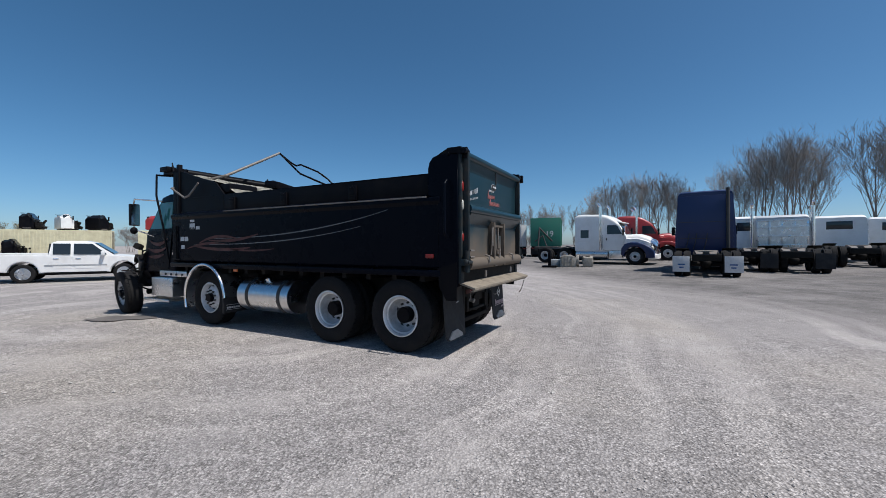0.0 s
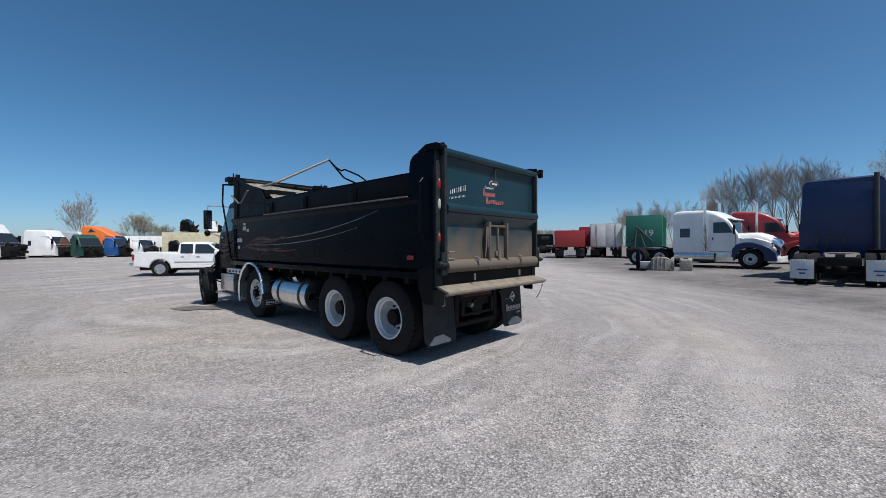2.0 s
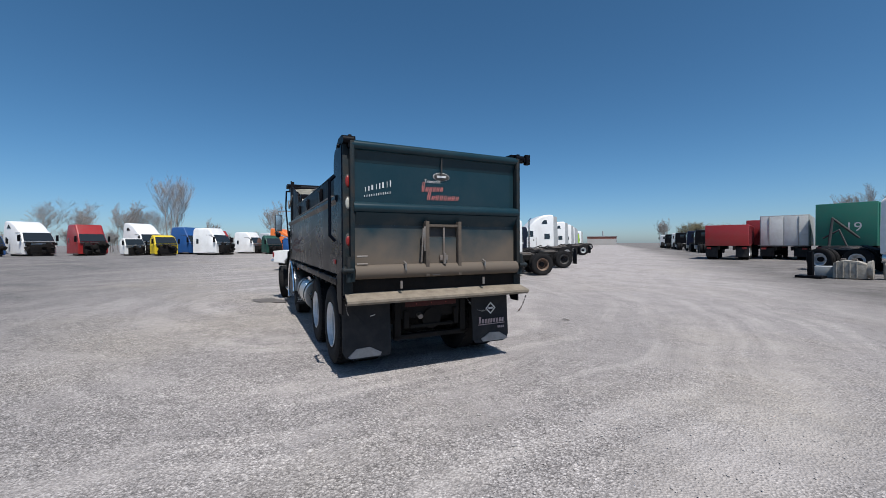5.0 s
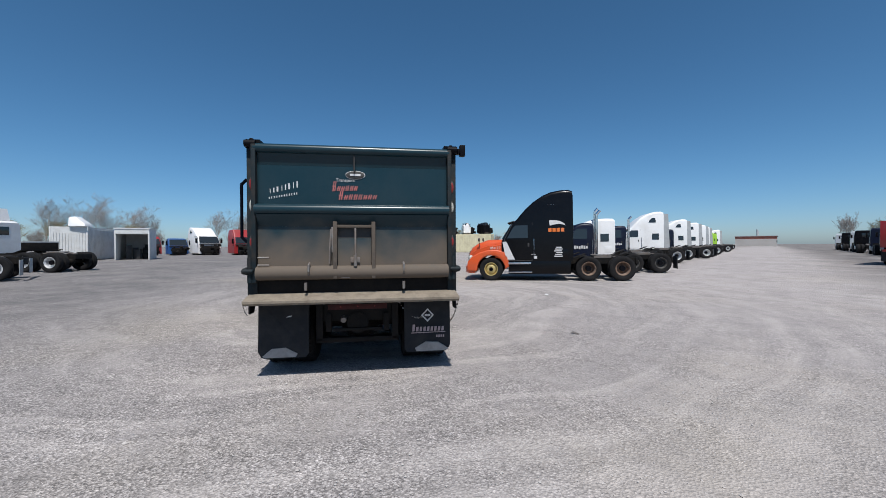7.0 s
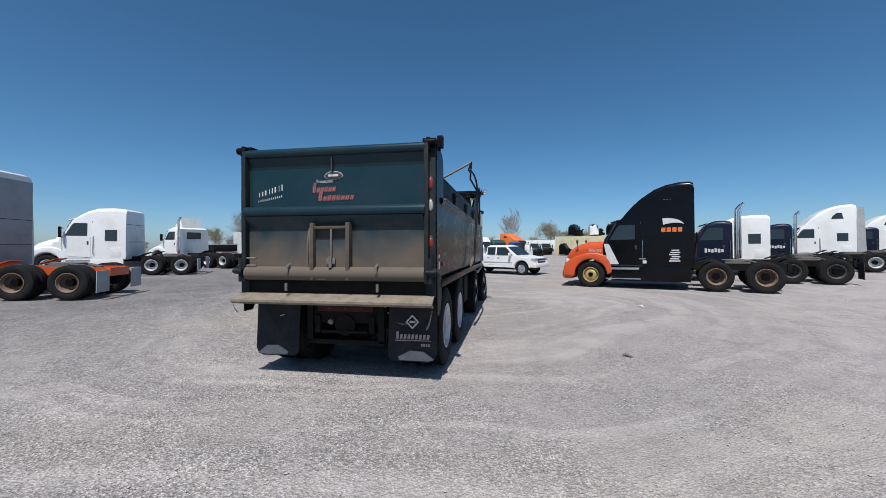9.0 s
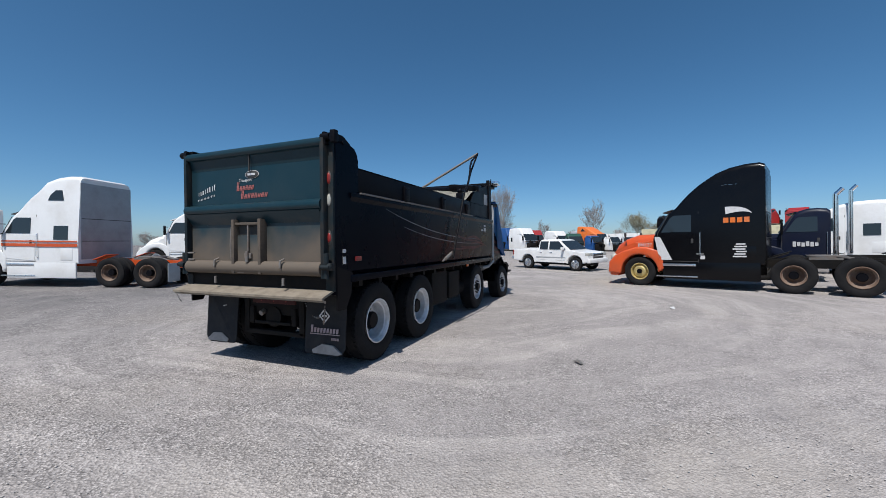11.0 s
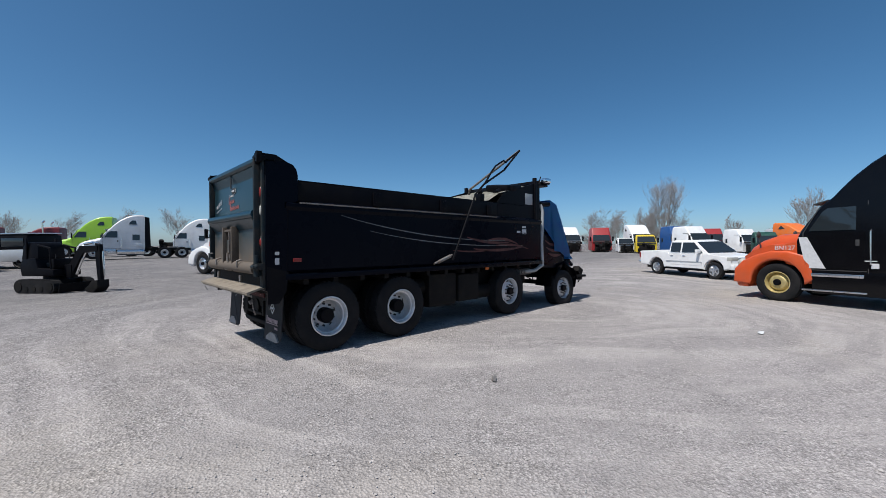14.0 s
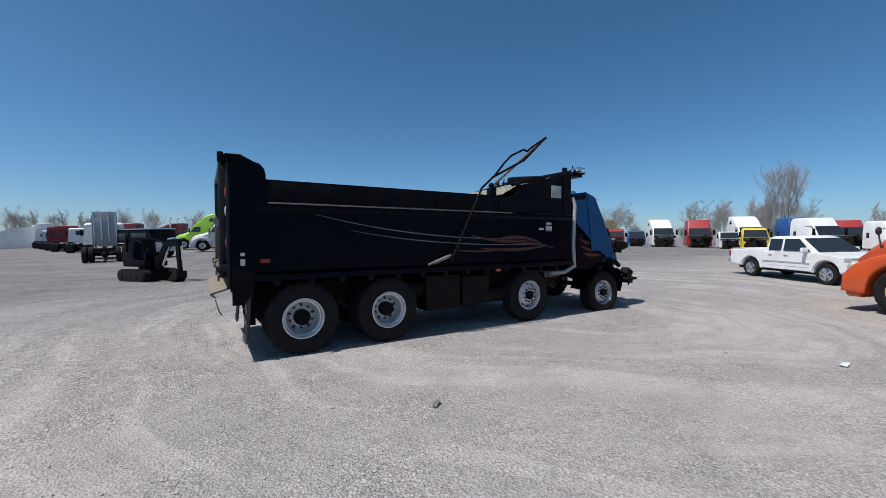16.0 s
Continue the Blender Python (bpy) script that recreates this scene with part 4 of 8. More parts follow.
    simple("drive_shaft", lambda b: (rod(b, (3.5, 0, 0.55), (7.6, 0, 0.70), 0.07, seg=14), box(b, 3.0, 7.4, -0.40, 0.40, 0.40, 0.72, 0.04)), FRAME, T)
    for x in (1.58, 5.60):
        for s in (1, -1):
            simple("side_marker", lambda b, x=x, s=s: box(b, x - 0.06, x + 0.06, s * (W + 0.002), s * (W + 0.022), 1.305 if x < 3 else 1.03, 1.355 if x < 3 else 1.075, 0.008), RED_LENS if x < 3 else AMBER, T)
    # flame graphics and pinstripes on both flanks
    for s in (1, -1):
        o = s * (W + 0.003)
        simple("pinstripe", lambda b: ribbon(b, curve_pts(((2.25, 1.95), (3.8, 1.58), (6.3, 1.60)), 30), 0.016, o), STRIPE, T, "", False)
        simple("pinstripe", lambda b: ribbon(b, curve_pts(((2.75, 1.73), (4.3, 1.46), (6.9, 1.50)), 30), 0.014, o), STRIPE, T, "", False)
        for (a, c, d, w) in (((5.0, 1.66), (5.6, 1.52), (6.4, 1.57), 0.05), ((5.2, 1.44), (6.0, 1.36), (6.9, 1.47), 0.055), ((5.6, 1.60), (6.2, 1.70), (6.7, 1.52), 0.05), ((5.9, 1.50), (6.5, 1.56), (7.1, 1.42), 0.045), ((4.6, 1.42), (5.2, 1.36), (5.8, 1.42), 0.03)):
            simple("flame_graphic", lambda b, a=a, c=c, d=d, w=w: ribbon(b, curve_pts((a, c, d), 20), w, o + s * 0.001), FLAME, T, "", False)
    for sd, x, z, w, h in [(-1, 6.93, 1.80, 0.17, 0.10), (-1, 6.93, 1.90, 0.14, 0.045), (-1, 6.72, 1.79, 0.13, 0.045), (1, 6.93, 1.84, 0.17, 0.10), (1, 6.93, 1.94, 0.14, 0.045), (1, 6.75, 1.80, 0.12, 0.06), (1, 7.13, 1.60, 0.12, 0.08), (1, 7.27, 1.60, 0.12, 0.08), (1, 7.25, 1.45, 0.11, 0.07)]:
        st = simple("warning_sticker", lambda b: box(b, x - w / 2, x + w / 2, sd * (W + 0.003), sd * (W + 0.006), z - h / 2, z + h / 2), PAPER, T, "", False)
        if w > 0.16:
            tagged(simple("sticker_ink", lambda b: [box(b, x - 0.065 + k * 0.05, x - 0.035 + k * 0.05, sd * (W + 0.006), sd * (W + 0.008), z - 0.025, z + 0.025) for k in range(3)], INK, st, "", False), kind="stuff")
    for z0, z1 in ((1.28, 1.36), (1.40, 1.44)):
        simple("corner_plate", lambda b, z0=z0, z1=z1: box(b, 1.28, 1.335, -W - 0.016, -W - 0.012, z0, z1), PAPER, T, "", False)
    def ribs(b):
        for z in (1.2, 1.35, 1.9):
            box(b, 7.35, 7.62, W, W + 0.012, z, z + 0.03)
        pipe(b, [(7.45, W + 0.02, 1.22), (7.45, W + 0.02, 1.85)], 0.016)
    simple("front_ladder", ribs, BLACK, T)
    # headboard, cab guard and rolled tarp
    def headboard(b):
        box(b, 7.50, 7.62, -W + 0.02, W - 0.02, 1.16, 2.96, 0.01)
        for s in (1, -1):
            pts = [(7.55, 2.12), (7.55, 2.96), (7.40, 2.96), (6.25, 2.64), (6.02, 2.42), (6.02, 2.12)]
            slab(b, [(x, s * (W - 0.05), z) for x, z in pts], (0, -s * 0.03, 0))
    simple("headboard", headboard, BLACK, T, "", False)
    simple("guard_floor", lambda b: box(b, 7.45, 7.98, -W + 0.02, W - 0.02, 2.93, 2.98, 0.01), BLACK, T)
    simple("guard_lip", lambda b: box(b, 7.70, 7.98, -W - 0.05, W + 0.05, 2.98, 3.08, 0.02), BLACK, T)
    for s in (1, -1):
        simple("guard_post", lambda b, s=s: box(b, 7.42, 7.50, s * (W - 0.02), s * (W - 0.10), 2.1, 3.1, 0.01), BLACK, T)
        simple("guard_spike", lambda b, s=s: rod(b, (7.66, s * (W - 0.05), 2.98), (7.70, s * (W - 0.05), 3.16), 0.025, 0.012, seg=8), BLACK, T)
    simple("strobe_lamp", lambda b: (box(b, 7.62, 7.84, -W - 0.16, -W + 0.02, 3.0, 3.1, 0.02)), CHROME, T, "clear square work lamp")
    simple("tarp_roll", lambda b: pipe(b, [(6.2, -0.95, 2.64), (6.9, -0.6, 2.84), (7.4, 0.2, 2.93), (7.6, 0.9, 2.98)], 0.07, 12), BLACK, T, "rolled black mesh tarp")
    def tarp_sheet(b):
        pr = [(5.75, 2.44), (6.1, 2.62), (6.6, 2.74), (7.1, 2.84), (7.42, 2.92)]
        n = 12
        g = []
        for i, (x, z) in enumerate(pr):
            g.append([b.verts.new((x, -1.12 + 2.2 * k / n, z + 0.035 * noise.noise(Vector((x * 2.1, k * 0.8, 1))))) for k in range(n + 1)])
        for a, c in zip(g, g[1:]):
            for k in range(n):
                b.faces.new((a[k], a[k + 1], c[k + 1], c[k]))
        bmesh.ops.solidify(b, geom=list(b.faces), thickness=0.02)
    simple("folded_canvas", tarp_sheet, CANVAS, T, "folded cream canvas over the headboard")
    simple("folded_tarp", lambda b: box(b, 6.5, 6.9, -1.14, -0.4, 2.74, 2.90, 0.04, Euler((0.1, -0.15, 0.1))), BLACK, T, "bunched black tarp")
    simple("folded_tarp", lambda b: box(b, 5.9, 6.2, 0.5, 1.1, 2.44, 2.62, 0.04), BLACK, T, "bunched black tarp")
    simple("tarp_motor", lambda b: (box(b, 5.48, 5.62, -1.12, -0.98, 2.40, 2.56, 0.02), ball(b, (5.55, -1.05, 2.60), 0.06)), BLACK, T)
    simple("grey_hatch", lambda b: box(b, 7.05, 7.35, -W + 0.045, -W + 0.065, 2.44, 2.70, 0.01), GREY, T)
    # bent tarp arms: one from the left front over to the tip, one from the right foot up to it
    tip = (7.05, -0.98, 3.72)
    simple("tarp_arm", lambda b: pipe(b, [(7.62, 1.17, 2.62), (6.9, 0.5, 2.93), tip], 0.030, 10), STEEL, T, "bent galvanised tarp arm")
    simple("tarp_arm", lambda b: pipe(b, [(4.50, -1.29, 1.25), (5.13, -1.30, 2.50), (5.45, -1.28, 2.76), (5.72, -1.22, 3.02), (5.95, -1.15, 3.19), (6.38, -1.03, 3.38), (6.50, -1.0, 3.36), (6.64, -0.95, 3.45), tip], 0.020, 10), BLACK, T, "bent black tarp arm")
    simple("arm_stay", lambda b: pipe(b, [tip, (6.4, -1.02, 3.17), (5.40, -1.28, 2.72)], 0.022, 10), BLACK, T)
    simple("arm_spring", lambda b: (rod(b, (4.05, -1.27, 1.20), (4.50, -1.27, 1.34), 0.018, seg=10), rod(b, (4.15, -1.27, 1.225), (4.45, -1.27, 1.32), 0.030, seg=12)), STEEL, T, "grey spring tensioner")
    simple("arm_brace", lambda b: pipe(b, [(7.58, 1.22, 2.62), (7.1, 1.24, 2.40), (6.95, 1.24, 2.42), (6.7, 1.20, 2.66)], 0.018, 8), STEEL, T)
    # cab
    def cab(b):
        prism(b, [(7.72, 0.98, 1.09), (7.72, 2.48, 1.03), (8.05, 2.56, 1.0), (8.35, 2.50, 1.0), (8.78, 1.82, 1.06), (8.86, 1.74, 1.07), (8.95, 1.05, 1.09), (8.80, 0.92, 1.09)], 0.04, 3)
    simple("cab", cab, BED, T, "black conventional cab with faded red graphics")
    simple("windshield", lambda b: slab(b, [(8.40, 0.90, 2.44), (8.40, -0.90, 2.44), (8.80, -0.97, 1.84), (8.80, 0.97, 1.84)], (0.03, 0, 0.02)), TEAL_GLASS, T, "", False)
    for s in (1, -1):
        simple("side_window", lambda b, s=s: slab(b, [(7.86, s * 1.03, 2.38), (8.34, s * 1.01, 2.38), (8.70, s * 1.058, 1.82), (7.86, s * 1.065, 1.82)], (0, s * 0.014, 0)), TEAL_GLASS if s > 0 else GLASS, T, "", False)
        simple("door", lambda b, s=s: slab(b, [(7.84, s * 1.066, 1.78), (8.74, s * 1.066, 1.78), (8.78, s * 1.09, 1.10), (7.95, s * 1.09, 1.02)], (0, s * 0.014, 0)), BED, T, "", False)
        for k, (p, q, r) in enumerate((((7.95, 1.62), (8.3, 1.40), (8.7, 1.60)), ((8.0, 1.45), (8.35, 1.30), (8.72, 1.42)), ((8.1, 1.30), (8.4, 1.22), (8.7, 1.26)))):
            simple("door_graphic", lambda b, s=s, p=p, q=q, r=r: ribbon(b, curve_pts((p, q, r), 16), 0.07, s * 1.108), FLAME, T, "faded orange-red airbrushed graphic", False)
    simple("roof_lamp", lambda b: ball(b, (8.18, 0.35, 2.60), 0.07, 1.3, 1, 0.8), AMBER, T)
    simple("roof_horn", lambda b: (rod(b, (7.9, -0.70, 2.62), (8.22, -0.72, 2.62), 0.05, 0.075, seg=14)), CHROME, T)
    simple("roof_cap", lambda b: ball(b, (8.08, 0.62, 2.56), 0.10, 1.6, 1.2, 0.5), WHITE, T)
    # blue tarp wrapped over windshield, right corner and cowl
    def blue(b):
        n, mrow = 10, 9
        g = []
        for i in range(mrow):
            t = i / (mrow - 1)
            row = []
            for k in range(n + 1):
                u = k / n
                x = 7.80 + 1.30 * t ** 0.8
                top = [(7.80, 2.52), (8.10, 2.60), (8.40, 2.50), (8.62, 2.18), (8.80, 1.86), (8.90, 1.66), (8.96, 1.40), (9.0, 1.25), (9.04, 1.12)][i]
                y = -1.0 + 1.75 * u
                if u < 0.3:
                    w = u / 0.3
                    yy, zz = -1.13 - 0.01 * math.sin(7 * t), top[1] - (1 - w) * [1.35, 1.35, 1.25, 1.0, 0.72, 0.50, 0.25, 0.1, 0.02][i] * 0.95
                    xx = top[0] + (1 - w) * 0.18
                else:
                    yy, zz, xx = -1.13 + 1.88 * (u - 0.3) / 0.7, top[1], top[0]
                d = 0.022 * noise.noise(Vector((xx * 4, yy * 4, zz * 4)))
                row.append(b.verts.new((xx + 0.05 + d, yy - d, zz + 0.03 + d)))
            g.append(row)
        for a, c in zip(g[1:], g[2:]):
            for k in range(n):
                b.faces.new((a[k], a[k + 1], c[k + 1], c[k]))
        bmesh.ops.solidify(b, geom=list(b.faces), thickness=0.006)
    simple("blue_tarp", blue, TARP_BLUE, T, "creased bright blue plastic tarp tied over the cab")
    def blue_side(b):
        edge_a = [(7.80, 2.50), (7.78, 2.25), (7.80, 1.98), (8.20, 1.66), (8.60, 1.36), (8.88, 1.20)]
        edge_b = [(8.36, 2.52), (8.52, 2.28), (8.66, 2.02), (8.80, 1.76), (8.94, 1.48), (9.04, 1.20)]
        g = []
        for i, (p, q) in enumerate(zip(edge_a, edge_b)):
            g.append([b.verts.new((p[0] + (q[0] - p[0]) * k / 8, -1.125 + 0.035 * noise.noise(Vector((p[0] * 3 + k * 0.5, i * 0.9, 2.0))), p[1] + (q[1] - p[1]) * k / 8)) for k in range(9)])
        for p, q in zip(g, g[1:]):
            for k in range(8):
                b.faces.new((p[k], p[k + 1], q[k + 1], q[k]))
        bmesh.ops.solidify(b, geom=list(b.faces), thickness=0.006)
    simple("blue_tarp_side", blue_side, TARP_BLUE, T, "loose blue tarp corner hanging down the cab side")
    # wrecked engine bay without a hood
    rnd = random.Random(11)
    def engine(b):
        box(b, 8.85, 9.95, -0.38, 0.38, 0.75, 1.32, 0.05)
        for _ in range(64):
            c = (rnd.uniform(8.9, 10.1), rnd.uniform(-0.95, 0.75), rnd.uniform(0.62, 1.48))
            s = rnd.uniform(0.03, 0.11)
            box(b, c[0] - s, c[0] + s, c[1] - s, c[1] + s, c[2] - s * 0.8, c[2] + s * 0.8, 0.01, Euler((rnd.uniform(-.6, .6), rnd.uniform(-.6, .6), rnd.uniform(-.6, .6))))
        for _ in range(44):
            a = Vector((rnd.uniform(8.9, 9.95), rnd.uniform(-1.0, 0.85), rnd.uniform(0.8, 1.4)))
            pipe(b, [a, a + Vector((rnd.uniform(-.1, .3), rnd.uniform(-.3, .3), rnd.uniform(-.3, .1))), a + Vector((rnd.uniform(0, .4), rnd.uniform(-.4, .4), rnd.uniform(-.5, -.1)))], 0.018, 7)
    simple("engine", engine, FRAME, T, "exposed tangled black engine wreckage")
    def crumple(b, s):
        g = []
        for i in range(8):
            row = []
            for k in range(7):
                a = radians(-10 + 190 * i / 7)
                r = 0.60 + 0.13 * noise.noise(Vector((i * 1.3, k * 1.1, s * 4)))
                row.append(b.verts.new((8.86 + r * math.cos(a), s * (0.62 + 0.09 * k) + 0.03 * noise.noise(Vector((i, k, s))), 0.47 + r * math.sin(a))))
            g.append(row)
        for a, c in zip(g, g[1:]):
            for k in range(6):
                b.faces.new((a[k], a[k + 1], c[k + 1], c[k]))
        bmesh.ops.solidify(b, geom=list(b.faces), thickness=0.02)
    rw = random.Random(77)
    def tangle(b, n, lo, hi):
        for _ in range(n):
            x, y = rw.uniform(8.75, 9.85), rw.uniform(-0.98, 0.30)
            z = rw.uniform(0.85, 1.85 - 0.55 * max(0.0, x - 9.1))
            q = [rw.uniform(lo, hi) for _ in range(3)]
            box(b, x - q[0], x + q[0], y - q[1], y + q[1], z - q[2], z + q[2], 0.012, Euler((rw.uniform(-.8, .8), rw.uniform(-.8, .8), rw.uniform(-.8, .8))))
        for _ in range(n // 2):
            p = Vector((rw.uniform(8.8, 9.7), rw.uniform(-0.95, 0.2), rw.uniform(0.9, 1.6)))
            pipe(b, [p, p + Vector((rw.uniform(-.1, .25), rw.uniform(-.2, .2), rw.uniform(-.1, .25))), p + Vector((rw.uniform(0, .35), rw.uniform(-.25, .1), rw.uniform(-.35, .1)))], rw.uniform(0.012, 0.03), 7)
    tagged(simple("broken_bracket", lambda b: tangle(b, 44, 0.03, 0.13), FRAME, T, "jumble of bent black brackets and hoses", False), kind="stuff")
    tagged(simple("torn_bodywork", lambda b: tangle(b, 9, 0.015, 0.06), DARKRED, T, "scraps of dark red painted metal", False), kind="stuff")
    tagged(simple("bent_casting", lambda b: tangle(b, 12, 0.015, 0.05), STEEL, T, "bare scuffed metal scraps", False), kind="stuff")
    simple("crumpled_fender", lambda b: crumple(b, -1), BLACK, T, "crumpled black front fender")
    def left_wreck(b):
        for k in range(9):
            c = (rnd.uniform(8.75, 9.25), rnd.uniform(0.65, 1.08), rnd.uniform(0.85, 1.35))
            s = rnd.uniform(0.08, 0.2)
            box(b, c[0] - s, c[0] + s, c[1] - s * 0.6, c[1] + s * 0.6, c[2] - s, c[2] + s, 0.02, Euler((rnd.uniform(-.5, .5), rnd.uniform(-.5, .5), rnd.uniform(-.5, .5))))
    def hang(b):
        g = []
        for i in range(7):
            g.append([b.verts.new((8.78 + 0.05 * i + 0.05 * noise.noise(Vector((i * 0.9, k, 3))), 0.78 + 0.075 * k + 0.04 * noise.noise(Vector((i, k * 1.2, 7))), 1.36 - 0.12 * i + 0.04 * noise.noise(Vector((k * 1.1, i, 5))))) for k in range(6)])
        for p, q in zip(g, g[1:]):
            for k in range(5):
                b.faces.new((p[k], p[k + 1], q[k + 1], q[k]))
        bmesh.ops.solidify(b, geom=list(b.faces), thickness=0.02)
    simple("torn_fender_liner", hang, FLAP, T, "torn black fender liner hanging down")
    simple("crumpled_fender", left_wreck, BLACK, T, "crushed black plastic and steel")
    simple("red_bracket", lambda b: (box(b, 9.28, 9.40, -0.82, -0.62, 1.0, 1.16, 0.02, Euler((0.3, 0.2, 0.4))), box(b, 9.0, 9.12, -0.88, -0.7, 1.18, 1.28, 0.02)), RED, T, "red broken bracket")
    simple("loose_panel", lambda b: slab(b, [(8.86, -0.90, 1.22), (9.15, -0.98, 1.32), (9.20, -0.98, 1.45), (8.95, -0.92, 1.52)], (0.02, 0.02, 0)), WHITE, T, "", False)
    simple("front_bumper", lambda b: (box(b, 9.85, 10.05, -1.0, 0.7, 0.52, 0.70, 0.03, Euler((0, 0.05, 0.12))), box(b, 9.4, 10.1, -1.12, -0.95, 0.62, 0.68, 0.015)), FRAME, T, "bent black front cross-member")
    simple("exhaust_pipe", lambda b: pipe(b, [(7.70, -1.14, 2.48), (7.73, -1.17, 2.30), (7.69, -1.17, 1.50), (7.73, -1.17, 1.05), (7.50, -1.10, 0.92), (7.05, -1.0, 0.90)], 0.042, 12), GREY, T, "dented grey exhaust pipe")
    simple("exhaust_flex", lambda b: [rod(b, (6.95 + k * 0.06, -1.0, 0.90), (6.98 + k * 0.06, -1.0, 0.90), 0.075, seg=14) for k in range(8)], STEEL, T)
    simple("exhaust_tip", lambda b: rod(b, (7.70, -1.14, 2.48), (8.0, -1.18, 2.50), 0.055, seg=14), BLACK, T)
    simple("cab_pipe", lambda b: pipe(b, [(7.75, 1.05, 2.90), (8.12, 1.22, 2.93), (8.10, 1.24, 2.5), (7.92, 1.20, 1.8), (7.82, 1.16, 1.2)], 0.020, 8), BLACK, T, "thin black guard pipe")
    simple("grab_handle", lambda b: pipe(b, [(7.76, 1.02, 2.2), (7.76, 1.06, 2.1), (7.78, 1.08, 1.4), (7.92, 1.04, 1.2)], 0.017, 8), CHROME, T)
    simple("mirror", lambda b: box(b, 8.62, 8.70, 1.30, 1.48, 1.88, 2.34, 0.02), BLACK, T, "tall black door mirror")
    simple("mirror_glass", lambda b: box(b, 8.612, 8.618, 1.315, 1.465, 1.90, 2.32), CHROME, T, "", False)
    simple("mirror_arm", lambda b: (pipe(b, [(8.3, 0.90, 2.42), (8.62, 1.40, 2.44), (8.66, 1.40, 2.34)], 0.014, 8), pipe(b, [(8.66, 1.40, 1.88), (8.66, 1.38, 1.80), (8.5, 0.97, 1.62)], 0.014, 8)), CHROME, T)
    simple("spot_mirror", lambda b: ball(b, (8.66, 1.40, 1.78), 0.075, 0.6, 1, 1), BLACK, T)
    # the dump body and cab sit a little high on the frame
    for c in T.children:
        if not c.name.startswith("wheel"):
            for v in c.data.vertices:
                if v.co.z > 1.0:
                    v.co.z += min(0.05, (v.co.z - 1.0) * 0.065)
    return T


dump_truck()

# ---- parked tractors: local x runs forward from the middle of the rear axles, y to the left ----
TOPS = {"day": 2.62, "mid": 2.98, "high": 3.72}


def loft(bm, rings_at):
    """A closed body from cross-sections (x, z bottom, z top, half width below, half width at the top, corner radius)."""
    rings = []
    for x, z0, z1, w0, w1, r in rings_at:
        zk = min(1.70, z1 - r - 0.02)
        side = [(w0 - 0.05, z0), (w0, z0 + 0.05), (w0, zk)]
        r = min(r, z1 - z0 - 0.1)
        arc = [(w1 - r + r * math.cos(radians(a)), z1 - r + r * math.sin(radians(a))) for a in (0, 22, 45, 68, 90)]
        right = side + arc
        rings.append([bm.verts.new((x, -y, z)) for y, z in right] + [bm.verts.new((x, y, z)) for y, z in right[::-1]])
    n = len(rings[0])
    for p, q in zip(rings, rings[1:]):
        for k in range(n):
            j = (k + 1) % n
            bm.faces.new((p[k], p[j], q[j], q[k]))
    bm.faces.new(rings[0][::-1])
    bm.faces.new(rings[-1])
    bmesh.ops.recalc_face_normals(bm, faces=bm.faces)


